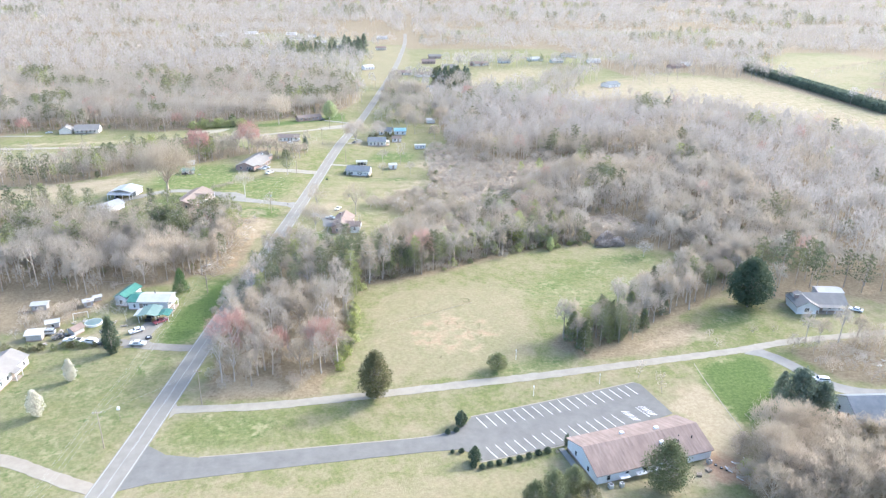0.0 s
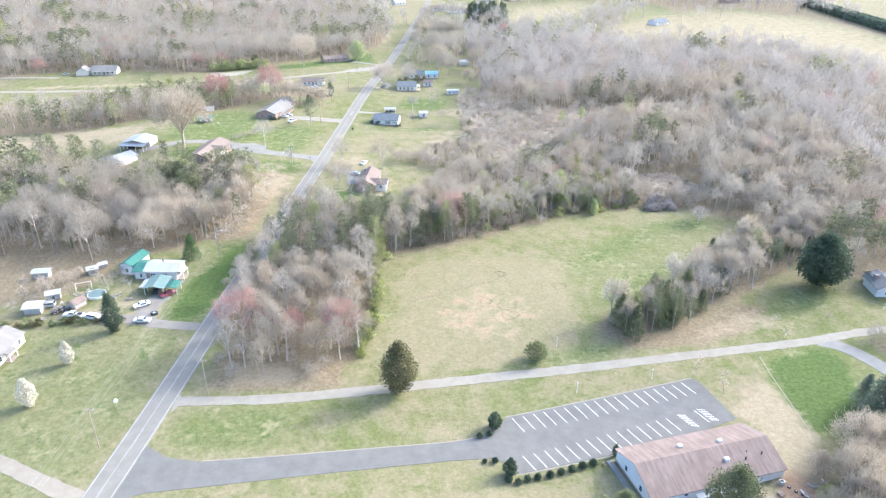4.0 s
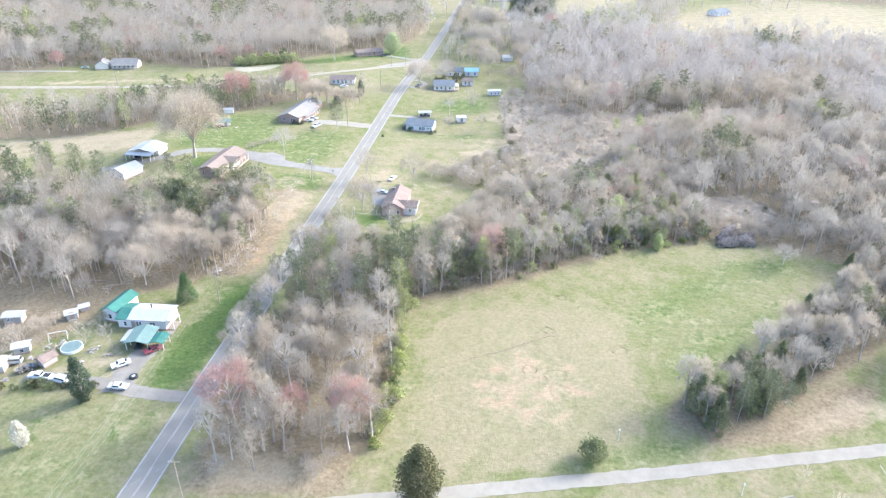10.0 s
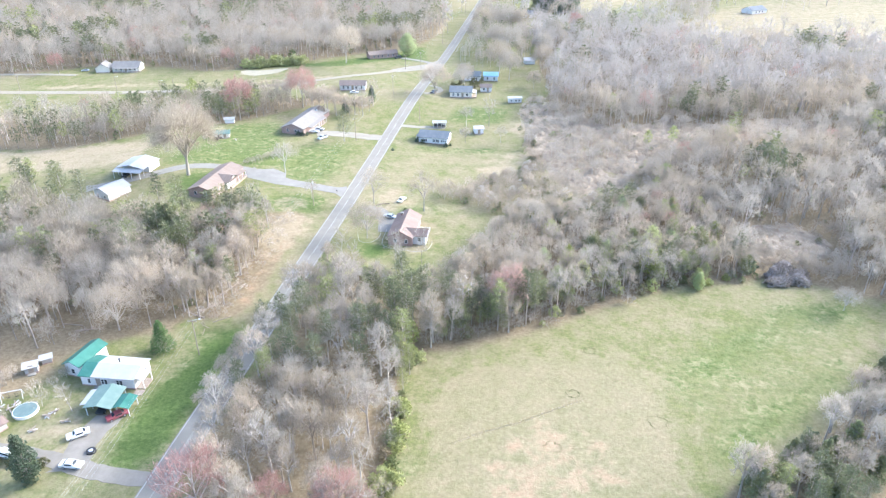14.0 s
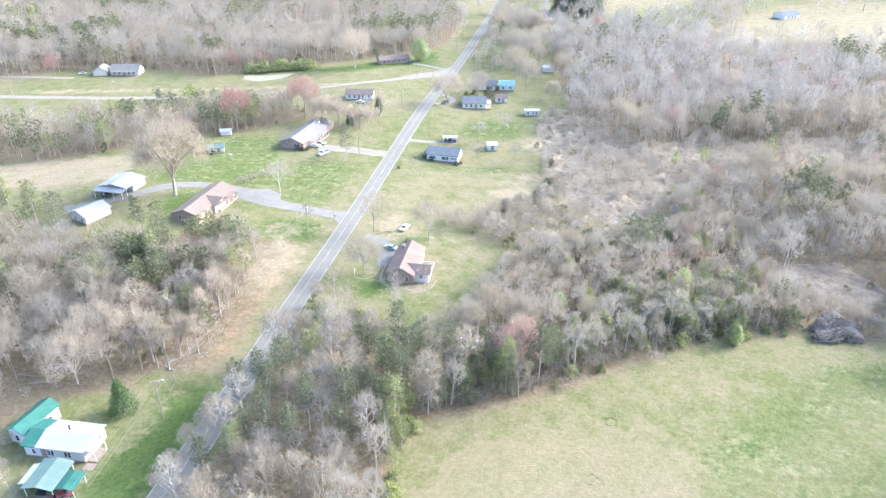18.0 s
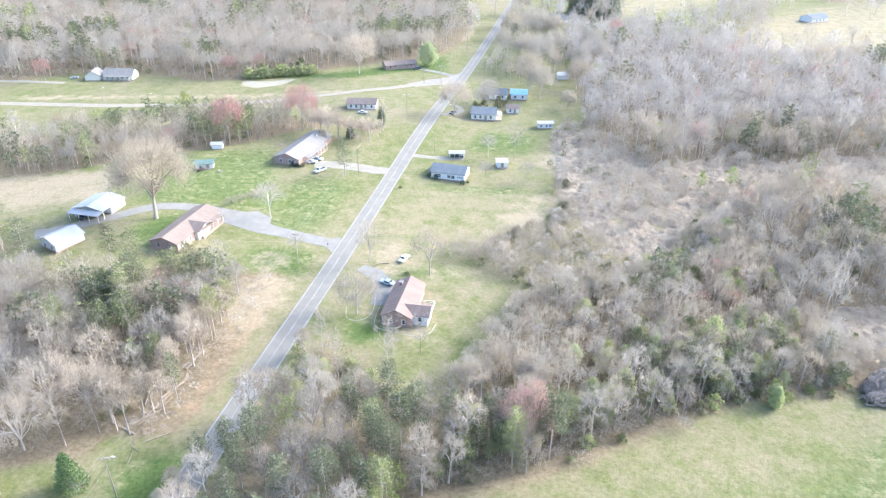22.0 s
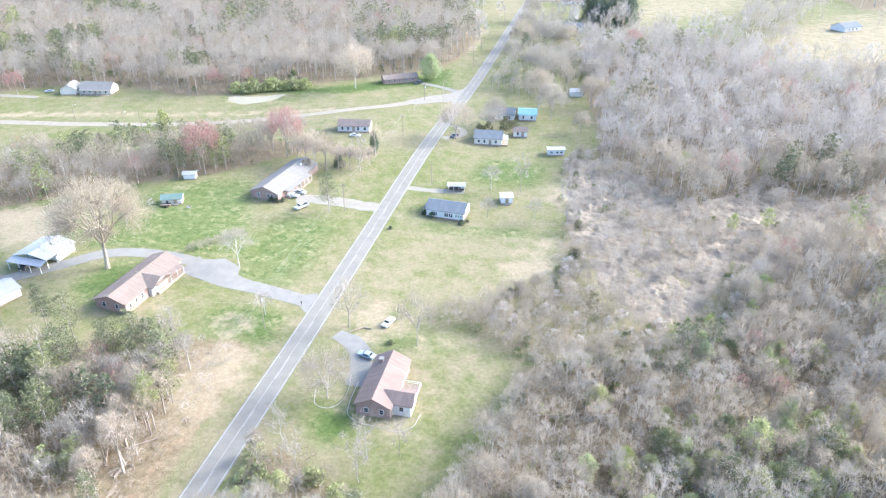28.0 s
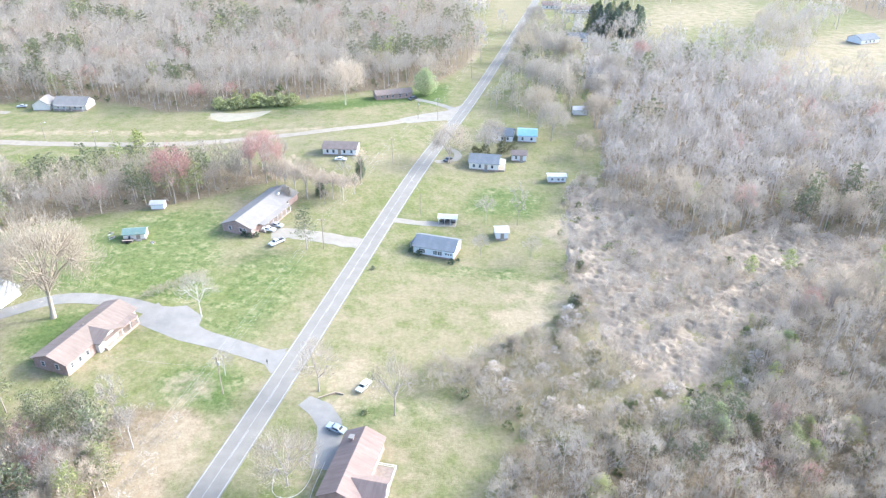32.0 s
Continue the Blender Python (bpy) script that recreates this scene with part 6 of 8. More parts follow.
# single trees
SINGLE = (
    ("magnolia_tree", OVAL, 2.1, 162.6, 1.0, BARK, MAGNOLIA_LEAF, "dense dark oval evergreen beside a gravel lane"),
    ("magnolia_tree", BROAD, 138.5, 208.5, 1.0, BARK, CEDAR_LEAF, "broad dark evergreen on a lawn"),
    ("small_tree", leafy(130, 5.6, 3.4, 40, 60, 0.2, base=0.2), 39, 174, 1.0, BARK, BUSH_LEAF, "low round budding tree on the meadow"),
    ("pear_tree", leafy(131, 7.2, 1.75, 44, 60, 0.17, base=0.10), -83.2, 177.4, 1.0, BARK, BLOSSOM, "white blossoming pear tree on a lawn"),
    ("pear_tree", leafy(132, 8.2, 2.2, 50, 64, 0.18, base=0.10), -85.8, 161.3, 1.0, BARK, BLOSSOM, "white blossoming pear tree on a lawn"),
    ("cherry_tree", leafy(178, 8.5, 4.2, 44, 60, 0.2, base=0.18), 160, 249, 1.0, BARK, BLOSSOM, "pale blossoming tree at the edge of bare woods"),
    ("cedar_tree", COLUMN, -76.5, 191.9, 1.0, BARK, CEDAR_LEAF, "tall dark cedar beside parked cars"),
    ("cedar_tree", CONE, -66.1, 235.5, 0.8, BARK, FIR_LEAF, "green conifer beside a clearing"),
    ("bare_tree", VASE, -81.0, 255.0, 1.2, BARK, TAN_TWIG, "spreading bare tan tree at a clearing's edge"),
    ("bare_tree", VASE, -73.6, 256.6, 1.1, BARK, TAN_TWIG, "spreading bare tan tree at a clearing's edge"),
    ("bare_tree", VASE, -81.5, 244.5, 1.1, BARK, TAN_TWIG, "spreading bare tan tree at a clearing's edge"),
    ("bare_tree", VASE, -96.0, 262.5, 1.1, BARK, GREY_TWIG, "spreading bare grey tree among pines"),
    ("bare_tree", VASE, -104.0, 251.0, 1.0, BARK, TAN_TWIG, "spreading bare tan tree among pines"),
    ("oak_tree", OAK, -96.8, 345.2, 1.0, TAN_BARK, OAK_TWIG, "huge bare tan oak on a lawn"),
    ("bare_tree", VASE, -21.2, 300.2, 1.05, BARK, TWIG, "spreading bare tree before a brick house"),
    ("bare_tree", SLIM[1], -78.3, 212.4, 0.8, BARK, GREY_TWIG, "spindly bare tree in a cluttered yard"),
    ("bare_tree", SLIM[0], -27.4, 284.5, 1.0, PALE_BARK, GREY_TWIG, "slim pale tree beside the road"),
    ("bare_tree", FINE[3], -31.0, 279.0, 0.6, BARK, TWIG, "slender bare tree beside the road"),
    ("bare_tree", SLIM[0], -9.5, 276.5, 1.15, PALE_BARK, GREY_TWIG, "slim pale tree below a brick house"),
    ("bare_tree", SLIM[0], -2.0, 284, 1.0, BARK, GREY_TWIG, "slim bare tree below a brick house"),
    ("spring_tree", SAPLING[0], 109.2, 398, 1.15, BARK, SPRING_LEAF, "pale yellow-green tree in a thicket"),
    ("spring_tree", SAPLING[0], 96.4, 357, 0.9, BARK, SPRING_LEAF, "pale yellow-green tree in a thicket"),
    ("spring_tree", SAPLING[0], 74.9, 338, 0.75, BARK, SPRING_LEAF, "pale yellow-green tree in a thicket"),
    ("spring_tree", SAPLING[0], 69.2, 338, 0.55, BARK, SPRING_LEAF, "pale yellow-green tree in a thicket"),
    ("bare_tree", YARD[0], -21.9, 328.7, 1.35, BARK, TWIG, "small bare yard tree beside the road"),
    ("bare_tree", YARD[0], -2.8, 322.8, 1.5, BARK, TWIG, "slender bare yard tree on open grass"),
    ("bare_tree", YARD[1], -60.2, 353.0, 1.5, PALE_BARK, GREY_TWIG, "slim pale yard tree on open grass"),
    ("bare_tree", YARD[1], -45.5, 331, 0.8, PALE_BARK, GREY_TWIG, "small pale yard tree on open grass"),
    ("pine_tree", PINE[1], -42.0, 393.5, 0.98, BARK, PINE_LEAF, "small pine on a lawn"),
    ("bare_tree", YARD[1], 13.6, 400.7, 0.85, BARK, GREY_TWIG, "slim bare yard tree on open grass"),
    ("bare_tree", YARD[1], 30.1, 400.1, 0.9, BARK, GREY_TWIG, "slim bare yard tree on open grass"),
    ("bare_tree", SLIM[0], 41.7, 402.6, 1.35, BARK, GREY_TWIG, "tall slim bare tree on open grass"),
    ("bare_tree", SLIM[0], 25.7, 422.1, 1.3, BARK, GREY_TWIG, "tall slim bare tree on open grass"),
    ("bare_tree", YARD[1], 14.5, 424, 1.1, BARK, GREY_TWIG, "slim bare yard tree on open grass"),
    ("bare_tree", VASE, -2.2, 470.5, 1.35, BARK, TWIG, "spreading bare tree beside the road"),
    ("bare_tree", SPREADING, 13, 484, 1.1, BARK, GREY_TWIG, "spreading bare tree behind a house"),
    ("round_tree", DOME_BARE, -62.0, 545, 2.0, BARK, TAN_TWIG, "rounded tan budding tree on a lawn"),
    ("round_tree", leafy(161, 14.5, 6.8, 70, 58, 0.34, base=0.14), -23.0, 568, 1.0, BARK, PALE_LEAF, "rounded bright green tree beside a house"),
    ("shrub_tree", BUSH[1], -119, 543, 2.0, BARK, SPRING_LEAF, "bright green shrub at the woods' edge"),
    ("shrub_tree", BUSH[1], -98, 551, 2.2, BARK, BUSH_LEAF, "green shrub at the woods' edge"),
    ("shrub_tree", BUSH[0], -108, 546, 2.0, BARK, SPRING_LEAF, "bright green shrub at the woods' edge"),
    ("shrub_tree", BUSH[1], -140, 478, 2.1, BARK, SPRING_LEAF, "yellow-green shrub beside the side road"),
    ("maple_tree", MAPLE, -96.5, 418.5, 1.6, BARK, RED_BUD, "red-budding maple in a tree belt"),
    ("maple_tree", MAPLE, -69.5, 439, 1.6, BARK, RED_BUD, "red-budding maple in a tree belt"),
    ("maple_tree", MAPLE, -136, 535, 0.95, BARK, RED_BUD, "red-budding maple at the woods' edge"),
    ("maple_tree", MAPLE, 102, 645, 1.2, BARK, RED_BUD, "red-budding maple in the woods"),
    ("maple_tree", MAPLE, -237, 517, 1.0, BARK, RED_BUD, "red-budding maple at the woods' edge"),
    ("spring_tree", SAPLING[0], 83, 276, 0.75, BARK, SPRING_LEAF, "pale green young tree at the meadow's edge"),
    ("spring_tree", SAPLING[0], 88, 345, 0.9, BARK, SPRING_LEAF, "pale green young tree in a thicket"),
    ("spring_tree", SAPLING[0], 97, 395, 1.0, BARK, SPRING_LEAF, "pale green young tree in the woods"),
    ("spring_tree", SAPLING[0], 62, 560, 1.2, BARK, SPRING_LEAF, "pale green young tree on open grass"),
    ("spring_tree", SAPLING[0], -3, 239, 1.15, BARK, SPRING_LEAF, "pale green tree at the meadow's corner"),
    ("cedar_tree", DEODAR, 115.5, 143.5, 1.35, BARK, DEODAR_LEAF, "spreading grey-green evergreen beside a lawn"),
    ("cedar_tree", DEODAR, 121.0, 141.5, 1.05, BARK, DEODAR_LEAF, "spreading grey-green evergreen beside a lawn"),
    ("cedar_tree", CONE, 115.5, 150.5, 0.8, BARK, DEODAR_LEAF, "spreading grey-green evergreen beside a lawn"),
    ("spring_tree", ROUND_BARE, 121, 124, 0.75, BARK, BUSH_LEAF, "round olive-green tree among bare trees"),
    ("spring_tree", ROUND_BARE, 92, 129.5, 0.5, BARK, TAN_TWIG, "round pale budding tree behind the church"),
    ("spring_tree", ROUND_BARE, 89, 121.5, 0.38, BARK, SPRING_LEAF, "bright green young tree behind the church"),
    ("evergreen_tree", LOOSE, 67.6, 119.2, 1.0, BARK, OLIVE_DARK, "tall loose-crowned olive tree behind the church"),
    ("evergreen_tree", LOOSE, 46.5, 121, 0.54, BARK, OLIVE_DARK, "rounded olive evergreen beside the church"),
    ("evergreen_tree", LOOSE, 41, 118.5, 0.62, BARK, OLIVE_DARK, "rounded olive evergreen beside the church"),
    ("evergreen_tree", LOOSE, 36, 116, 0.58, BARK, OLIVE_DARK, "rounded olive evergreen beside the church"),
    ("evergreen_tree", ROUND_BARE, 48, 116, 0.5, BARK, MAGNOLIA_LEAF, "rounded dark evergreen beside the church"),
    ("bare_tree", SLIM[1], 84, 158, 0.7, BARK, TAN_TWIG, "small bare tree at the parking lot's corner"),
    ("bare_tree", SLIM[1], 80, 166, 0.6, BARK, TAN_TWIG, "small bare tree at the parking lot's corner"),
    ("bare_tree", FINE[0], 142.8, 180.5, 0.75, BARK, GREY_TWIG, "bare tree beside a gravel drive"),
    ("bare_tree", FINE[2], 147, 180, 0.7, BARK, TWIG, "bare tree beside a gravel drive"),
    ("bare_tree", FINE[1], 153.5, 179, 0.8, BARK, GREY_TWIG, "bare tree beside a gravel drive"),
    ("bare_tree", FINE[3], 158, 177.5, 0.7, BARK, TWIG, "bare tree beside a gravel drive"),
    ("bare_shrub", BRUSHY[0], 129.3, 188.5, 0.7, BARK, TWIG, "small bare shrub on a lawn"),
    ("bare_shrub", BRUSHY[1], 136.1, 187.8, 0.6, BARK, TWIG, "small bare shrub on a lawn"),
    ("bare_shrub", BRUSHY[2], 112.2, 180.6, 0.6, BARK, TWIG, "small bare shrub beside a lane"),
    ("bare_shrub", BRUSHY[0], 113.7, 188.2, 0.6, BARK, TAN_TWIG, "small bare shrub on a lawn"),
    ("bare_tree", SLIM[1], 61.8, 476.3, 0.8, BARK, GREY_TWIG, "small bare tree at the thicket's edge"),
    ("blossom_tree", leafy(134, 9, 5.0, 40, 40, 0.26, base=0.2), 178, 254, 1.0, BARK, BLOSSOM, "white blossoming tree in the woods"),
    ("bare_tree", DOME_BARE, 150, 240, 1.35, BARK, GREY_TWIG, "large rounded bare tree on open grass"),
    ("sycamore_tree", SPREADING, 121, 262, 0.7, PALE_BARK, GREY_TWIG, "small pale bare tree on the meadow"),
    ("sycamore_tree", BIG_BARE[1], -83, 262, 0.85, PALE_BARK, GREY_TWIG, "spreading pale bare tree in a clearing"),
    ("sycamore_tree", SLIM[0], -9, 283, 1.05, PALE_BARK, GREY_TWIG, "white-barked sycamore behind a brick house"),
)
for name, tpl, x, y, s, bark, leaf, label in SINGLE:
    tree_thing(name, tpl, placed(x, y, s, (x * 7.3 + y) % 6.28), bark, leaf, label)
for x, y, h in ((-57, 295.7, 0.8), (-59.2, 289.7, 0.95), (-60.2, 286.6, 0.9), (-65.4, 292.5, 0.9), (-60.8, 279.5, 0.7), (-72.7, 289, 0.9), (-78.4, 286.6, 0.9), (-63.5, 266, 0.8), (-59.5, 300.5, 0.8), (-56.2, 306, 0.7)):
    tree_thing("bare_tree", (FINE[1], FINE[3], SLIM[0])[int(y) % 3], placed(x, y, h, x, 1.0), PALE_BARK, TWIG if int(y) % 2 else GREY_TWIG, "slender pale-trunked bare tree on a cleared bank", "tree", "bank trees")
bank_rng = np.random.default_rng(58)
for x, y in zip(*scatter([(-55.5, 298), (-54.5, 284), (-54, 274), (-55.7, 260), (-62, 247), (-70, 254), (-67.6, 268), (-63, 284), (-61.5, 299)], 3.7, bank_rng)):
    roll = bank_rng.random()
    if roll < 0.22:
        tree_thing("pine_tree", PINE[int(roll * 13) % 3], placed(x, y, bank_rng.uniform(0.6, 0.85), x), BARK, PINE_LEAF, "slim pine on a cleared bank", "tree", "bank trees")
    elif roll < 0.75:
        tree_thing("bare_tree", (FINE[1], FINE[3], SLIM[0])[int(roll * 40) % 3], placed(x, y, bank_rng.uniform(0.6, 0.95), x), BARK, TWIG if roll < 0.5 else TAN_TWIG, "slender bare tree on a cleared bank", "tree", "bank trees")
    else:
        tree_thing("bare_shrub", BRUSHY[int(roll * 40) % 3], placed(x, y, bank_rng.uniform(0.35, 0.6), x), BARK, TAN_TWIG, "low tangled brush on a cleared bank", "shrub", "bank brush")
for x, y in ((-88, 294), (-85, 291), (-80, 288), (-78, 276), (-74, 279), (-82.6, 302), (-76, 306), (-157, 335), (-139, 327), (-150, 331), (-89, 275), (-67, 302), (-64, 305), (-72, 303), (-70, 309), (-84, 291), (-80, 296), (-88, 287), (-132, 318), (-124, 316), (-146, 322), (-96, 314), (-88, 312)):
    tree_thing("pine_tree", PINE[int(abs(x)) % 3], placed(x, y, rng.uniform(0.85, 1.0), rng.uniform(0, 6)), BARK, OLIVE_DARK if int(y) % 3 == 0 else PINE_LEAF, "tall pine with green needle sprays", "tree", "west pines")
for x, y, k in ((41.3, 742, 0.9), (30.4, 650, 0.9), (50.8, 640, 1.0), (37.8, 582, 0.9), (46.6, 564, 1.0), (36.9, 522, 0.95), (41.5, 505, 0.85), (14.5, 494, 0.6), (63, 525, 0.8), (80, 597, 0.9), (23.8, 613, 0.7), (54.3, 487, 0.5), (60, 640, 0.9), (35, 690, 0.9), (56, 600, 0.8), (68, 560, 0.8), (44, 670, 0.8)):
    tree_thing("bare_tree", DOME_BARE, placed(x, y, k * 1.8, y), BARK, GREY_TWIG if int(x) % 3 else TWIG, "rounded bare yard tree beside the road", "tree", "roadside trees")
for i in range(13):
    x, y = -126 + 36 * i / 12 + rng.normal(0, 0.6), 531.5 + 12.5 * i / 12 + rng.normal(0, 0.8)
    tree_thing("shrub", BUSH[i % 3], placed(x, y, rng.uniform(2.1, 3.0), i, 0.85), BARK, OLIVE_LEAF if i % 3 else SPRING_LEAF, "olive-green shrub in a row at the woods' edge", "shrub", "woods edge shrubs")
for x, y, k in ((-64, 434, 0.85), (-59.5, 430.5, 0.9), (-55, 428.5, 1.0), (-50.5, 427, 0.9), (-46, 428, 0.8), (-41.5, 428.5, 0.75), (-37.5, 428.5, 0.78), (-34.5, 434, 0.65), (-52.5, 433.5, 1.0), (-58, 437, 0.95), (-47, 434, 0.6), (-40, 434, 0.6), (-64.5, 440.5, 0.75), (-43.5, 424.5, 0.45), (-57.5, 424, 0.5)):
    tree_thing("bare_tree", (DOME_BARE, FINE[2], FINE[0])[int(-x) % 3], placed(x, y, k, x), BARK, (GREY_TWIG, TWIG, TAN_TWIG)[int(y) % 3], "small rounded bare tree at a yard's border", "tree", "yard border trees")
for x, y, k, tpl in ((-34.8, 447, 0.75, COLUMN), (-46.5, 431, 0.5, DEODAR)):
    tree_thing("cedar_tree", tpl, placed(x, y, k, x), BARK, CEDAR_LEAF, "small dark cedar at a yard's border", "tree")
for x, y, k in ((8, 480, 1.4), (12, 481.5, 1.6), (19.5, 487, 1.7), (24, 489.5, 1.3)):
    tree_thing("shrub", BUSH[1], placed(x, y, k, x), BARK, MAGNOLIA_LEAF, "dark evergreen shrub between old houses", "shrub", "dark shrubs between houses")
for i in range(9):
    x, y = 83 + i * 3.4, 744 + (i % 3) * 9
    tree_thing("spruce_tree", CEDAR[1], placed(x, y, 1.9, i), BARK, PINE_LEAF, "tall green conifer far off", "tree", "far conifers")
for i in range(30):
    f = (i + 0.5) / 30
    x, y = -122 + 133 * f + (i * 7 % 5), 1135 - 82 * f + (i * 11 % 7) * 4
    tree_thing("spruce_tree", CEDAR[i % 2], placed(x, y, (2.6 if f > 0.75 else 1.5) * (0.85 + 0.06 * (i % 5)), i), BARK, DEODAR_LEAF, "tall blue-green conifer far off", "tree", "far conifers")
for i in range(9):
    tree_thing("pine_tree", PINE_MID[i % 2], placed(-190 + 4.5 * i, 1066 + 4.8 * i, 1.0, i), BARK, PINE_LEAF, "far green pine at the woods' edge", "tree", "far conifers")
hx, hy = [], []
for i in range(150):
    t = i / 149
    hx += [512 - 40 * t + 8 * j for j in (0, 1)]
    hy += [876 - 312 * t] * 2
hx, hy = np.array(hx), np.array(hy)
join_trees("hedge", [(leafy(140, 9, 3.4, 9, 8, 1.2, base=0.04), BARK, DEODAR_LEAF, hx, hy, np.full(len(hx), 1.0), 1.0)], "long dark evergreen windbreak hedge beside a field", "hedge")
for i in range(14):
    x, y = 560 + i * 14, 800 + i * 9
    tree_thing("orchard_tree", ROUGH[0], placed(x, y, 0.8, i), BARK, TWIG, "bare orchard tree in a far field", "tree", "far orchard")


# ---- houses ----
def window(parent, m, w, h, frame_mat=WHITE_M):
    """A sash window facing local -y."""
    f = Shape()
    t = 0.09
    f.box(-w / 2 - t, -0.07, -t, w / 2 + t, 0.02, 0).box(-w / 2 - t, -0.07, h, w / 2 + t, 0.02, h + t)
    f.box(-w / 2 - t, -0.07, 0, -w / 2, 0.02, h).box(w / 2, -0.07, 0, w / 2 + t, 0.02, h).box(-w / 2, -0.05, h / 2 - 0.03, w / 2, 0.02, h / 2 + 0.03)
    win = part("window", f, frame_mat, parent, at=m)
    part("pane", Shape().box(-w / 2, -0.025, 0, w / 2, 0.015, h), GLASS_M, win)
    return win


def wall_pose(L, W, side, u, z):
    """A pose on a wall: side s, n, e, w of a house with its length along x."""
    if side == "s":
        return pose(u, -W / 2, z)
    if side == "n":
        return pose(u, W / 2, z, 0, 0, 180)
    if side == "e":
        return pose(L / 2, u, z, 0, 0, 90)
    return pose(-L / 2, u, z, 0, 0, -90)


def gable_body(L, W, h, rise, base=0.0):
    s = Shape()
    v = [(-L / 2, -W / 2, base), (L / 2, -W / 2, base), (L / 2, W / 2, base), (-L / 2, W / 2, base), (-L / 2, -W / 2, h), (L / 2, -W / 2, h), (L / 2, W / 2, h), (-L / 2, W / 2, h), (-L / 2, 0, h + rise), (L / 2, 0, h + rise)]
    return s.add(v, [(0, 1, 5, 4), (2, 3, 7, 6), (1, 2, 6, 9, 5), (3, 0, 4, 8, 7), (3, 2, 1, 0), (4, 5, 9, 8), (6, 7, 8, 9)])


def gable_roof(L, W, h, rise, over=0.45, thick=0.16, hip=0.0):
    """Two roof slabs with eaves; hip draws the ridge in at both ends."""
    s = Shape()
    k = rise / (W / 2)
    e = h - over * k + 0.03
    a, b = L / 2 + over, W / 2 + over
    r = a - hip
    top = [(-a, -b, e), (a, -b, e), (a, b, e), (-a, b, e), (-r, 0, h + rise + 0.03), (r, 0, h + rise + 0.03)]
    v = [(x, y, z + thick) for x, y, z in top] + top
    f = [(0, 1, 5, 4), (2, 3, 4, 5), (1, 2, 5), (3, 0, 4)] if hip else [(0, 1, 5, 4), (2, 3, 4, 5)]
    f += [tuple(i + 6 for i in reversed(q)) for q in f]
    f += [(0, 6, 7, 1), (2, 8, 9, 3)]
    f += [(1, 7, 8, 2), (3, 9, 6, 0)] if hip else [(1, 7, 11, 5), (5, 11, 8, 2), (3, 9, 10, 4), (4, 10, 6, 0)]
    return s.add(v, f)


def house(name, x, y, turn, L, W, h, rise, wall, roof, label, windows=(), doors=(), chimney=None, hip=0.0, porch=None, category="house"):
    """windows: (side, u, z, w, h); doors: (side, u); chimney: (x, y, material); porch: (side, from, to, depth, roof)."""
    t = thing(name, stand(x, y, turn), label, category)
    part("wall", gable_body(L, W, h, 0.02 if hip else rise - 0.05, -0.6), wall, t)
    part("roof", gable_roof(L, W, h, rise, hip=hip), roof, t)
    f = Shape()
    f.box(-L / 2 - 0.06, -W / 2 - 0.06, -0.8, L / 2 + 0.06, W / 2 + 0.06, 0.35)
    part("foundation", f, BRICK_M, t)
    for side, u, z, w, hh in windows:
        window(t, wall_pose(L, W, side, u, z), w, hh)
    for side, u in doors:
        d = part("door", Shape().box(-0.5, -0.06, 0.2, 0.5, 0.02, 2.3).box(-0.6, -0.08, 0.2, -0.5, 0.02, 2.4).box(0.5, -0.08, 0.2, 0.6, 0.02, 2.4), WOOD_M, t, at=wall_pose(L, W, side, u, 0.15))
        part("step", Shape().box(-0.9, -1.1, -0.9, 0.9, -0.09, 0.18), CONCRETE_M, d)
    if chimney:
        cx, cy, mat = chimney
        z = h + rise * (1 - abs(cy) / (W / 2))
        c = part("chimney", Shape().box(cx - 0.55, cy - 0.45, h - 0.5, cx + 0.55, cy + 0.45, z + 1.0), mat, t)
        part("cap", Shape().box(cx - 0.65, cy - 0.55, z + 1.0, cx + 0.65, cy + 0.55, z + 1.14), CONCRETE_M, c)
    if porch:
        side, a, b, depth, mat = porch
        m = wall_pose(L, W, side, 0, 0)
        part("porch_roof", Shape().add([(a, -depth, h - 0.55), (b, -depth, h - 0.55), (b, 0.0, h - 0.1), (a, 0.0, h - 0.1), (a, -depth, h - 0.42), (b, -depth, h - 0.42), (b, 0.0, h + 0.03), (a, 0.0, h + 0.03)],
             [(3, 2, 1, 0), (4, 5, 6, 7), (0, 1, 5, 4), (1, 2, 6, 5), (3, 0, 4, 7)]), mat, t, at=m)
        part("porch_floor", Shape().box(a, -depth, -0.7, b, -0.07, 0.2), WOOD_M, t, at=m)
        n = max(2, int((b - a) / 2.6) + 1)
        for i in range(n):
            u = a + 0.15 + (b - a - 0.3) * i / (n - 1)
            part("porch_post", Shape().box(u - 0.07, -depth + 0.08, 0.2, u + 0.07, -depth + 0.22, h - 0.5), WHITE_M, t, at=m)
    return t


def row_of(side, us, z=1.0, w=0.9, h=1.3):
    return [(side, u, z, w, h) for u in us]


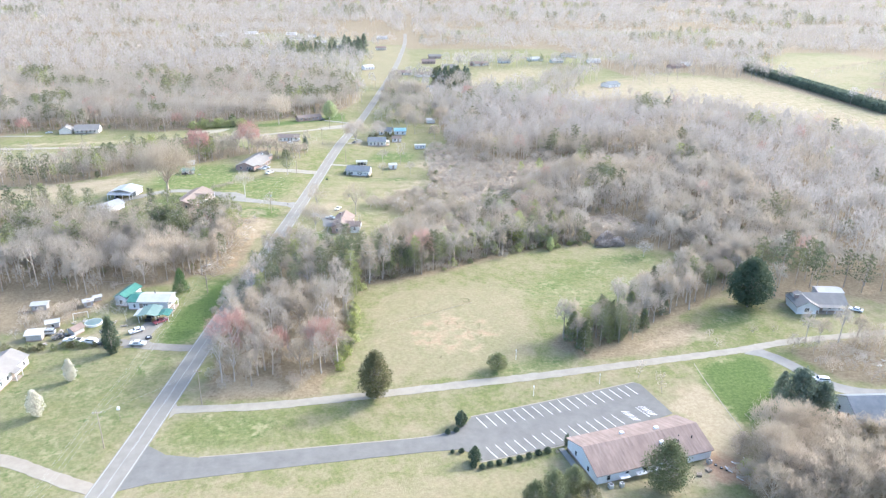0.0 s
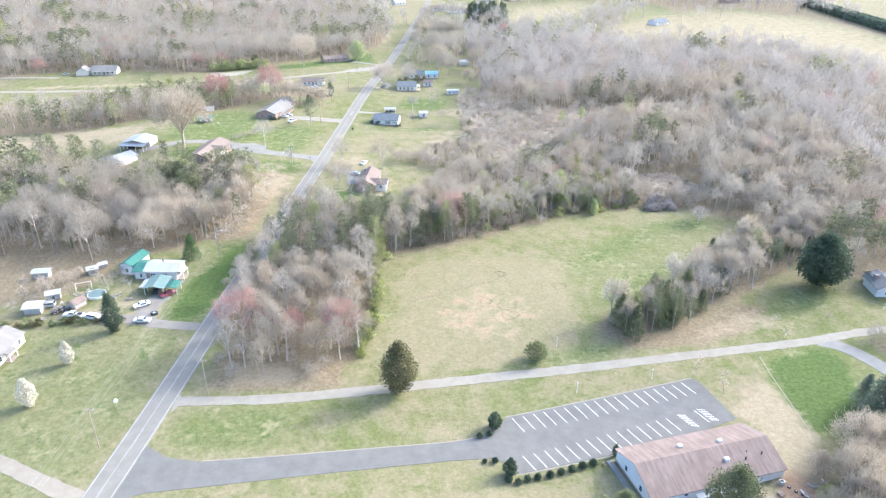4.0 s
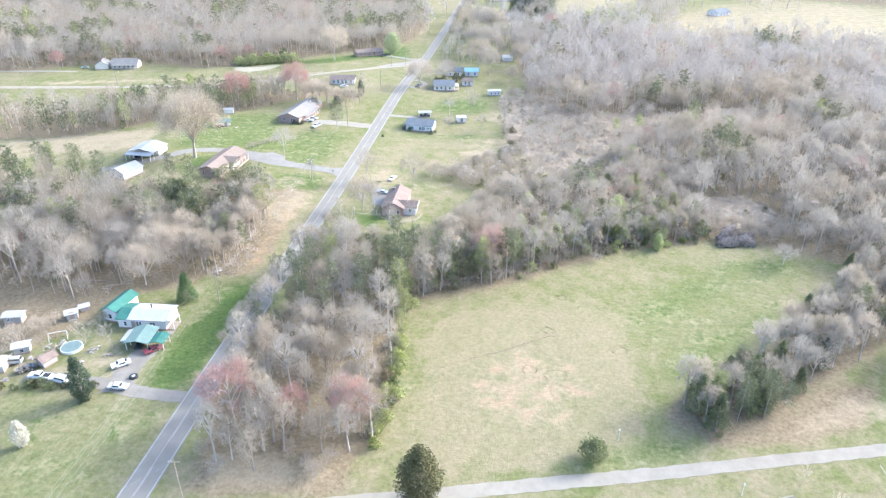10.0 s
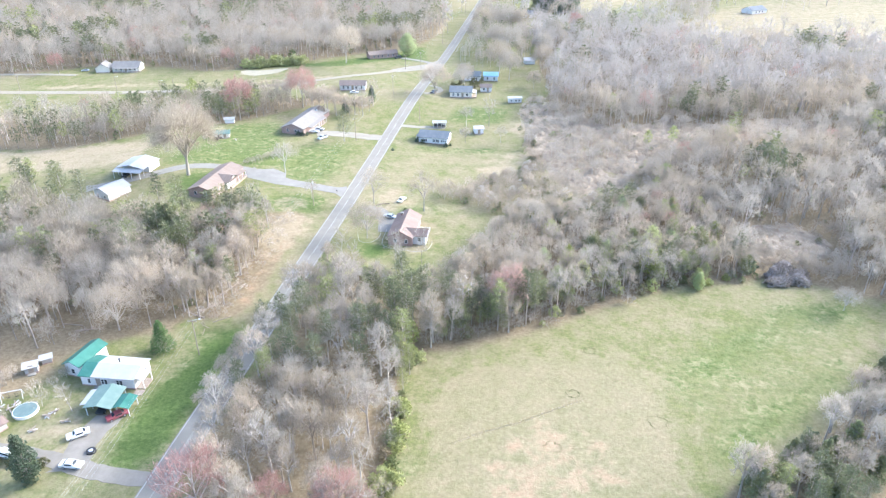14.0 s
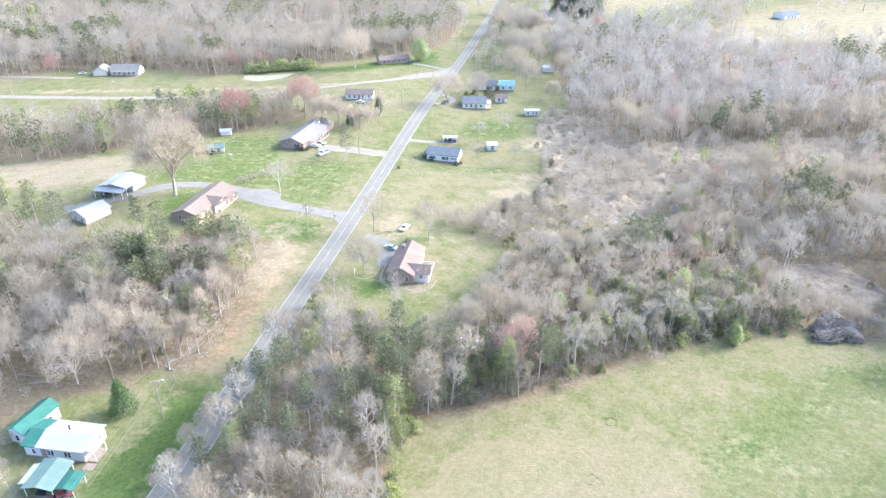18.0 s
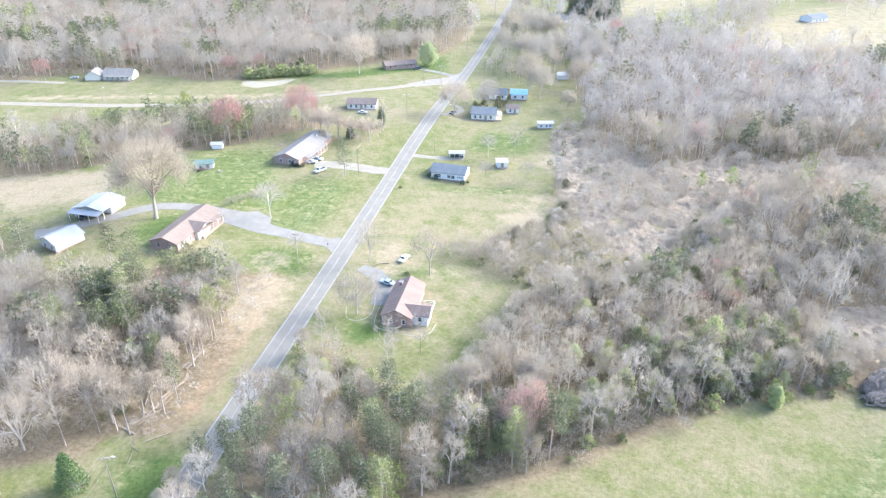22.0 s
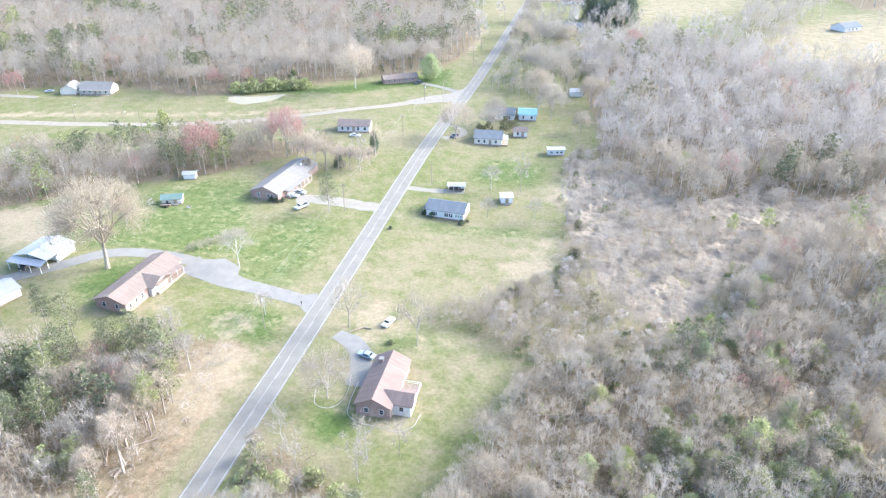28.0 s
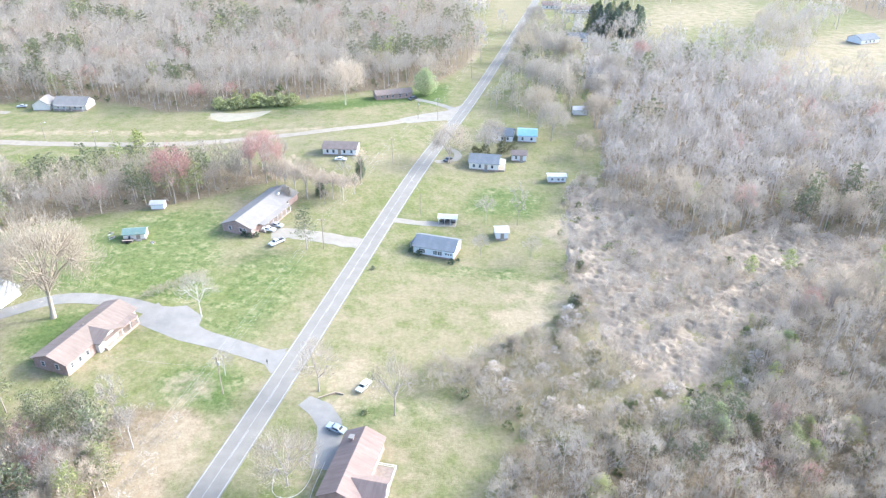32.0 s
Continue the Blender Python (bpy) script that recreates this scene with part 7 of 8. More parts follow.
# church hall beside the parking lot
church = house("church_hall", 67, 133.4, 11.5, 32, 14.5, 3.0, 2.7, WHITE_M, BROWN_ROOF, "long white church hall with a streaked brown shingle roof",
               windows=row_of("n", (-12, -7, -2, 4, 9)) + row_of("s", (-13, -8, -3, 3)) + row_of("w", (-3, 3)), doors=(("n", 6.5), ("s", 8)), category="building")
for u, v in ((-3.5, 2.9), (5.5, 1.5), (4.0, -3.2)):
    part("roof_vent", Shape().box(u - 0.55, v - 0.5, 3.0 + 2.7 * (1 - abs(v) / 7.25) - 0.1, u + 0.55, v + 0.5, 3.0 + 2.7 * (1 - abs(v) / 7.25) + 0.75, taper=0.08), WHITE_M, church, "white roof vent box")
for u, v in ((12.5, -3.6), (9.5, -2.4), (8.2, -4.0)):
    part("vent_pipe", Shape().tube((u, v, 4.0), (u, v, 5.3), 0.12, 0.12, 8), BLACK_M, church, "dark vent pipe")
part("rear_slab", Shape().box(6.0, -11.0, -0.6, 17.5, -7.35, 0.08), CONCRETE_M, church, "pale concrete slab behind the hall")
part("end_walk", Shape().box(16.1, -11.0, -0.6, 18.2, 6.5, 0.06), CONCRETE_M, church, "pale concrete end walk")
for u in (-9, -4.5, 0.5):
    part("basement_awning", Shape().box(u - 1.3, -8.6, 1.5, u + 1.3, -7.28, 1.62), WHITE_M, church, "small white awning")
part("side_walk", Shape().box(-18.2, -7.0, -0.5, -16.8, 7.6, 0.12), CONCRETE_M, church, "pale concrete side walk")

for u, v, k in ((14.2, -9.0, 0.5), (-13.5, -9.2, 0.55), (-10.8, -9.6, 0.45)):
    q = church.matrix_basis @ Vector((u, v, 0))
    unit = thing("cooling_unit", stand(q.x, q.y, 11.5, 0.1), "grey outdoor cooling unit beside the hall", "cooling unit")
    part("casing", Shape().box(-k, -k, -0.3, k, k, 0.95, taper=0.03), STEEL_M, unit)
    part("fan_grille", Shape().tube((0, 0, 0.95), (0, 0, 1.0), k * 0.75, k * 0.7, 14), BLACK_M, unit)
for x, y, turn, label in ((81.1, 124.5, 20, "stack of weathered pallets on bare earth"), (78.2, 123.2, 70, "stack of weathered pallets on bare earth")):
    pal = thing("pallet_stack", stand(x, y, turn), label, "pallets", "pallets")
    for k in range(4):
        for j in range(5):
            part("pallet_board", Shape().box(-0.6, -0.5 + 0.24 * j, 0.14 * k, 0.6, -0.36 + 0.24 * j, 0.14 * k + 0.11), LOG_M, pal)
for x, y in ((84.7, 125.1), (85.6, 124.2), (83.9, 126.4)):
    tyre = thing("old_tyre", stand(x, y), "old black tyre lying on bare earth", "tyre", "old tyres")
    part("tread", Shape().tube((0, 0, 0), (0, 0, 0.24), 0.36, 0.36, 14), BLACK_M, tyre)
    part("hub", Shape().tube((0, 0, 0.2), (0, 0, 0.26), 0.17, 0.15, 10), STEEL_M, tyre)

# brick house by the road
brick = house("brick_house", -8.6, 304.0, 82.5, 17.2, 8.0, 3.2, 2.1, BRICK_M, LIGHT_TAN_ROOF, "red brick ranch house with tan roof and white wing",
              windows=row_of("n", (-6.5, -3.5, 0, 3.2, 6.4)) + row_of("w", (-2.0, 1.6)) + row_of("s", (2, 5)), doors=(("n", 1.6),), chimney=(5.5, 2.0, BRICK_M))
part("basement_wall", Shape().box(-8.58, -3.98, -2.4, -2.0, 3.98, -0.5), BRICK_M, brick, "brick basement wall")
wing = Shape()
wing.box(-7.0, -8.3, -2.4, -1.9, -3.9, 3.1)
part("wing_wall", wing, WHITE_M, brick, "white sided rear wing over a basement")
part("wing_roof", gable_roof(8.0, 5.1, 3.15, 1.5, 0.35), LIGHT_TAN_ROOF, brick, at=pose(-4.45, -4.5, 0, 0, 0, 90))
part("wing_gable", gable_body(0.3, 5.0, 3.1, 1.4, 3.0), WHITE_M, brick, at=pose(-4.45, -8.12, 0, 0, 0, 90))
for u in (-6.0, -4.4, -2.8):
    window(brick, pose(u, -8.3, 1.0), 0.8, 1.2)
    window(brick, pose(u, -8.3, -1.6), 0.8, 1.0)
window(brick, pose(-7.0, -6.2, 1.3, 0, 0, -90), 0.9, 1.2)
window(brick, pose(-8.58, 0.6, -1.6, 0, 0, -90), 0.9, 0.8)
deck = part("deck", Shape().box(-1.8, -8.2, -0.1, 3.8, -4.1, 0.15), WOOD_M, brick, "weathered wooden deck")
for u in (-1.7, 0.1, 1.9, 3.7):
    part("deck_post", Shape().box(u - 0.08, -8.15, -2.6, u + 0.08, -8.0, 1.1), WHITE_M, brick)
part("deck_rail", Shape().box(-1.8, -8.16, 0.98, 3.8, -8.04, 1.1).box(-1.8, -8.13, 0.5, 3.8, -8.07, 0.58), WHITE_M, brick, "white deck railing")
part("deck_rail", Shape().box(3.7, -8.04, 0.98, 3.8, -4.1, 1.1).box(3.72, -8.04, 0.5, 3.78, -4.1, 0.58), WHITE_M, brick, "white deck railing")

# long tan-roofed house west of the road
tan = house("ranch_house", -83.2, 337.8, 78.5, 24.5, 9.6, 2.8, 1.7, BRICK_M, PINK_ROOF, "long brick ranch house with a tan shingle roof",
            windows=row_of("s", (-10.5, -8, -5.5, 3.5, 6, 8.5), 0.8) + row_of("w", (-2, 2)), doors=(("s", 1.0),), porch=("s", -1.5, 10.5, 2.2, PINK_ROOF))
part("cross_gable", gable_roof(8.0, 7.5, 2.8, 1.5, 0.35), PINK_ROOF, tan, at=pose(0.5, -2.8, 0, 0, 0, 90))
part("cross_gable_wall", gable_body(7.0, 6.6, 2.8, 1.4, -0.5), WHITE_M, tan, at=pose(0.5, -2.4, 0, 0, 0, 90))
for i in range(11):
    x, y = -77.5 - 5.0 * i / 10 + 0.4, 341 - 14 * i / 10
    tree_thing("shrub", BUSH[2], placed(x, y, rng.uniform(0.3, 0.5), i), BARK, (BUSH_LEAF, TAN_TWIG, MAGNOLIA_LEAF)[i % 3], "low foundation shrub beside a house", "shrub", "foundation shrubs")

# grey-roofed brick house
grey = house("brick_ranch_house", -63.0, 413.6, 76, 30, 11.0, 2.8, 2.1, BRICK_M, GREY_ROOF, "long red brick ranch house with a pale grey roof",
             windows=row_of("w", (-3, -1.5, 2.5)) + row_of("s", (-6, -2, 3, 8)), doors=(("s", 0),), chimney=(8.5, -1.6, WHITE_M), porch=("s", -11, 6, 2.4, GREY_ROOF))
for dx, dy in ((-62, 397.5), (-64, 398), (-60, 398.4)):
    tree_thing("shrub", BUSH[0], placed(dx, dy, 0.7, dx), BARK, CEDAR_LEAF, "dark foundation shrub by a brick gable", "shrub", "foundation shrubs")

# white house with the slate roof
white = house("white_house", -0.6, 401.6, -12, 13.6, 8.6, 3.0, 2.0, WHITE_M, DARK_ROOF, "small white house with a slate-blue shingle roof",
              windows=row_of("s", (-4.6, -3.9, -3.2, 0.2, 0.9, 1.8, 2.5), 0.9, 0.55, 1.3) + row_of("s", (4.2, 5.0, 5.9), 1.3, 0.5, 0.7) + row_of("e", (-1.5, 1.8)), doors=(("w", 0),), porch=("w", -2.4, 2.4, 1.8, DARK_ROOF))
for dx, dy, s in ((-6.3, 397.4, 0.75), (4.6, 393.9, 0.75), (6.6, 396.0, 0.45), (-9.2, 399.0, 0.6), (-8.6, 401.5, 0.5), (-19.2, 386, 0.5)):
    tree_thing("shrub", BUSH[0], placed(dx, dy, s, dx), BARK, CEDAR_LEAF, "round dark shrub by a white house", "shrub", "foundation shrubs")

house("brown_roof_house", -47.6, 471.4, 1, 14.0, 8.0, 2.8, 1.7, WHITE_M, DARK_BROWN_ROOF, "small white house with a brown shingle roof", windows=row_of("s", (-5, -2.5, 2.0, 5)), doors=(("s", 0),))
house("tarp_house", 30.6, 507, -2, 8.4, 10.0, 3.0, 1.2, WHITE_M, BLUE_ROOF, "house with a bright blue tarp roof", windows=row_of("s", (-2, 2)))
house("blue_grey_house", 19.8, 505, -8, 9.0, 8.0, 3.0, 2.2, WHITE_M, DARK_ROOF, "old white house with a blue-grey roof", windows=row_of("s", (-2.5, 0, 2.5)), doors=(("s", 1.2),))
house("dark_roof_house", 12.4, 471.5, -4, 12.0, 9.0, 3.0, 2.2, CREAM_M, DARK_ROOF, "cream house with a dark roof and porch", windows=row_of("s", (-4, -1.5, 3.5)), doors=(("s", 1),), porch=("e", -4, 2, 2.6, METAL_ROOF))
house("storage_shed", 26.6, 481.4, 0, 6.2, 5.0, 2.8, 1.2, WHITE_M, DARK_BROWN_ROOF, "white shed with a brown roof", windows=row_of("s", (-1.2,)), doors=(("s", 1),), category="shed")
house("far_house", -197.6, 527, 3, 16.5, 9.0, 3.0, 2.6, CREAM_M, GREY_ROOF, "white house with a broad grey roof and long porch", windows=row_of("s", (-6, -3, 2.5, 5.5)), doors=(("s", 0),), porch=("s", -7.5, 7.5, 2.2, GREY_ROOF))
house("far_garage", -212.0, 525.0, 100, 9.5, 8.0, 3.0, 2.4, CREAM_M, GREY_ROOF, "grey-roofed garage wing beside a far house", windows=row_of("s", (-2, 2)), category="garage")
house("long_brick_house", -40, 562.5, 24, 19.5, 7.5, 2.7, 1.6, BRICK_M, PINK_ROOF, "long low brown brick house at the woods' edge", windows=row_of("s", (-7, -4, -1, 3, 6.5)), doors=(("s", 1),))
house("homestead", -71.6, 224.3, -6, 10.0, 7.4, 3.1, 1.0, WHITE_M, METAL_ROOF, "white homestead with a pale metal roof", windows=row_of("s", (-2.9, -2.1, 0.9, 1.7), 1.0, 0.6, 1.3) + row_of("e", (-1.6, 0.0, 1.6), 1.1, 0.7, 1.2), doors=(("s", -4.0),), porch=("e", -3.4, 0.5, 2.2, METAL_ROOF))
home = bpy.data.objects["homestead"]
part("stove_pipe", Shape().tube((-0.6, 0.9, 3.4), (-0.6, 0.9, 5.0), 0.14, 0.14, 8).tube((-0.6, 0.9, 5.0), (-0.6, 0.9, 5.2), 0.24, 0.1, 8), BLACK_M, home, "black stove pipe")
part("deck_stair", Shape().box(5.2, -5.6, -0.7, 7.4, -3.7, 0.1).box(5.2, -6.4, -0.8, 7.4, -5.6, -0.15), WOOD_M, home, "wooden porch stair")
house("green_link_roof", -78.3, 225.0, -6, 3.2, 7.3, 3.05, 1.0, WHITE_M, GREEN_ROOF, "low green-roofed link between house parts", windows=row_of("s", (0.4,), 0.9, 0.7, 1.2), category="annex")
house("green_roof_wing", -82.5, 229.2, 74.5, 9.2, 4.2, 3.6, 1.0, WHITE_M, GREEN_ROOF, "white wing with a green metal roof", windows=row_of("w", (0,)) + row_of("s", (-2, 2)))
house("white_cottage", -104.6, 181.6, 83, 15.5, 9.0, 3.0, 2.0, WHITE_M, GREY_ROOF, "white cottage with a grey shingle roof", windows=row_of("s", (-5.5, -2.5, 2.5, 5.5)), doors=(("s", 0),), porch=("s", -1.6, 1.6, 2.0, GREY_ROOF))
house("east_house", 163, 205.5, -9, 17.5, 8.5, 3.0, 2.3, WHITE_M, GREY_ROOF, "white house with a grey roof among bare trees", windows=row_of("s", (-7, -4, 3, 6.5)), doors=(("s", 0),), chimney=(-8.4, -2.0, BRICK_M), porch=("s", -2, 7, 2.4, GREY_ROOF))
house("east_shed", 173, 213.5, -10, 9, 5.0, 2.4, 0.6, WHITE_M, METAL_ROOF, "white metal-roofed shed behind a house", category="shed")
part("front_gable_roof", gable_roof(9.5, 7.5, 3.0, 2.1, 0.35), GREY_ROOF, bpy.data.objects["east_house"], at=pose(-6.2, -2.6, 0, 0, 0, 90))
part("front_gable_wall", gable_body(8.6, 6.8, 3.0, 2.0, -0.6), WHITE_M, bpy.data.objects["east_house"], at=pose(-6.2, -2.4, 0, 0, 0, 90))
window(bpy.data.objects["east_house"], pose(-6.2, -6.7, 0.9), 1.6, 1.4)
house("southeast_house", 138, 140.0, -4, 21.0, 11.0, 3.2, 3.2, WHITE_M, DARK_ROOF, "white house with a dark blue-grey roof and dormers", windows=row_of("s", (-8, -4, 4, 8)) + row_of("w", (-2, 2)), doors=(("s", 0),), porch=("s", -9, 9, 2.4, DARK_ROOF))
house("small_building", 57.6, 546, 5, 6.5, 5, 2.8, 1.2, WHITE_M, METAL_ROOF, "small white building among trees", category="shed")
for x, y, L, W, wall, roof, turn in ((69.5, 714, 15, 9, WHITE_M, DARK_ROOF, -5), (83, 826, 26, 10, WHITE_M, BROWN_ROOF, 3), (58, 842, 16, 9, CREAM_M, BROWN_ROOF, 4), (73.4, 617, 9, 7, CREAM_M, DARK_ROOF, 5),
                                      (120, 900, 18, 10, CREAM_M, GREY_ROOF, 10), (160, 935, 16, 9, BRICK_M, BROWN_ROOF, 0), (205, 965, 18, 10, WHITE_M, GREY_ROOF, -8), (255, 990, 20, 10, WHITE_M, METAL_ROOF, 5), (-30, 1180, 16, 9, WHITE_M, GREY_ROOF, 0), (-60, 1260, 18, 9, WHITE_M, METAL_ROOF, 8),
                                      (-110, 1330, 20, 10, WHITE_M, GREY_ROOF, 0), (40, 1150, 16, 9, CREAM_M, BROWN_ROOF, 6), (430, 905, 22, 12, BRICK_M, BROWN_ROOF, 15), (452, 925, 14, 9, WHITE_M, METAL_ROOF, 0), (560, 640, 30, 16, WHITE_M, METAL_ROOF, -20), (98, 960, 18, 10, BRICK_M, BROWN_ROOF, 0), (320, 1040, 22, 10, WHITE_M, GREY_ROOF, 0),
                                      (-257, 1420, 20, 10, WHITE_M, METAL_ROOF, 5), (-209, 1474, 26, 10, WHITE_M, METAL_ROOF, 0), (-127, 1451, 20, 11, WHITE_M, METAL_ROOF, -6), (-83, 1403, 14, 9, WHITE_M, GREY_ROOF, 10), (14, 896, 14, 9, WHITE_M, METAL_ROOF, 30), (50, 1360, 18, 10, WHITE_M, METAL_ROOF, 0), (165, 937, 22, 12, CREAM_M, BROWN_ROOF, 25), (114, 1025, 18, 9, BRICK_M, GREY_ROOF, 0), (335, 968, 18, 9, WHITE_M, METAL_ROOF, 4), (281, 969, 18, 9, WHITE_M, METAL_ROOF, 12), (577, 983, 18, 10, WHITE_M, METAL_ROOF, 0), (277, 737, 18, 12, WHITE_M, DARK_ROOF, 28)):
    house("far_farmhouse", x, y, turn, L, W, 3.2, 2.6, wall, roof, "small house far off beyond the woods", windows=row_of("s", (-4, 0, 4), 1.0, 1.2, 1.4))


def open_shelter(name, x, y, turn, L, W, h, rise, roof, label, closed=0.0, category="carport"):
    t = thing(name, stand(x, y, turn), label, category)
    part("roof", gable_roof(L, W, h, rise, 0.3, 0.1), roof, t)
    for i in range(4):
        for side in (-1, 1):
            u = -L / 2 + 0.2 + (L - 0.4) * i / 3
            part("post", Shape().box(u - 0.07, side * (W / 2 - 0.15) - 0.07, -0.7, u + 0.07, side * (W / 2 - 0.15) + 0.07, h + 0.02), WHITE_M, t)
    if closed:
        part("back_wall", gable_body(L * closed, W - 0.3, h - 0.05, rise * 0.9, -0.6), WHITE_M, t, at=pose(L / 2 * (1 - closed), 0.1, 0))
    return t


open_shelter("carport_barn", -118, 349.5, 80, 11.5, 11.5, 3.0, 1.3, METAL_ROOF, "white metal carport barn with an open front", 0.6)
part("front_roof", Shape().add([(-8.6, -6, 2.3), (-5.9, -6, 2.9), (-5.9, 6, 2.9), (-8.6, 6, 2.3), (-8.6, -6, 2.42), (-5.9, -6, 3.02), (-5.9, 6, 3.02), (-8.6, 6, 2.42)], [(3, 2, 1, 0), (4, 5, 6, 7), (0, 1, 5, 4), (2, 3, 7, 6), (3, 0, 4, 7), (1, 2, 6, 5)]), METAL_ROOF, bpy.data.objects["carport_barn"], "lower open lean-to roof")
for v in (-5.6, -1.9, 1.9, 5.6):
    part("post", Shape().box(-8.45, v - 0.08, -0.8, -8.3, v + 0.08, 2.4), WHITE_M, bpy.data.objects["carport_barn"])
house("white_garage", -119, 327.4, 62, 9.5, 8.0, 2.8, 1.5, WHITE_M, METAL_ROOF, "white metal garage among trees", windows=row_of("w", (-1.8, 1.8), 0.6, 0.8, 1.0), category="garage")
open_shelter("green_carport", -71.1, 214.3, 87, 7.2, 5.9, 2.5, 0.7, PALE_GREEN_ROOF, "open carport with a faded green metal roof")
port = bpy.data.objects["green_carport"]
part("side_roof", gable_roof(4.3, 3.7, 2.25, 0.5, 0.2, 0.1), GREEN_ROOF, port, "darker green end bay", at=pose(-0.9, -5.0, 0))
for u in (-2.9, 1.1):
    part("post", Shape().box(u - 0.06, -6.7, -0.8, u + 0.06, -6.58, 2.3), WHITE_M, port)
part("lean_to_roof", Shape().add([(-2.6, 3.2, 2.5), (2.6, 3.2, 2.5), (2.6, 4.7, 2.15), (-2.6, 4.7, 2.15), (-2.6, 3.2, 2.6), (2.6, 3.2, 2.6), (2.6, 4.7, 2.25), (-2.6, 4.7, 2.25)], [(3, 2, 1, 0), (4, 5, 6, 7), (0, 1, 5, 4), (1, 2, 6, 5), (2, 3, 7, 6), (3, 0, 4, 7)]), METAL_ROOF, port, "grey lean-to roof")
open_shelter("boat_shelter", 1.2, 421, 0, 6.5, 3.4, 2.4, 0.6, METAL_ROOF, "small open shelter with a white metal roof over a vehicle")
house("garden_shed", -97, 391, 15, 6.6, 4.2, 2.2, 0.9, CREAM_M, PALE_GREEN_ROOF, "small pale garden shed with a faded green roof", windows=row_of("s", (-1.5,), 0.7, 0.8, 0.9), doors=(("s", 1.2),), category="shed")
house("tool_shed", 20.2, 414.2, 8, 4.2, 4.6, 2.6, 0.7, WHITE_M, METAL_ROOF, "small white metal shed on a lawn", doors=(("s", 0),), category="shed")
house("wagon_shed", -100.3, 414, 10, 4.4, 3.0, 2.2, 0.6, WHITE_M, METAL_ROOF, "tiny white shed by a tree belt", category="shed")
house("white_trailer", -110.7, 226, 4, 4.6, 2.8, 2.3, 0.4, OLD_WHITE, OLD_WHITE, "white box trailer shed in a yard", windows=row_of("s", (-1,), 1.0, 0.7, 0.7), category="shed")
house("tin_shed", -101, 211.5, 20, 3.6, 2.6, 2.2, 0.5, OLD_WHITE, OLD_WHITE, "grey tin shed in a cluttered yard", windows=row_of("s", (0,), 0.6, 0.8, 0.9), category="shed")
house("camper_trailer", 41.4, 460.6, 5, 7.0, 3.2, 2.6, 0.3, WHITE_M, METAL_ROOF, "old white camper trailer at the thicket's edge", windows=row_of("s", (-2, 0.5, 2.2), 1.0, 0.9, 0.8), category="trailer")
house("dog_house", -92.0, 206.2, 60, 3.6, 2.8, 1.9, 0.8, OLD_WHITE, BROWN_ROOF, "small white hut with a brown roof in a yard", category="shed")
house("junk_shed", -95.4, 227.0, 25, 2.8, 2.4, 2.0, 0.5, OLD_WHITE, OLD_WHITE, "weathered pale shed in a cluttered yard", doors=(("s", 0),), category="shed")
house("utility_hut", -93.6, 230.6, 30, 2.2, 1.8, 1.7, 0.4, OLD_WHITE, OLD_WHITE, "small white utility hut in a yard", category="shed")
house("pump_house", -103.5, 204.5, 5, 4.5, 4.0, 2.2, 0.5, OLD_WHITE, OLD_WHITE, "flat grey shelter beside parked cars", category="shed")


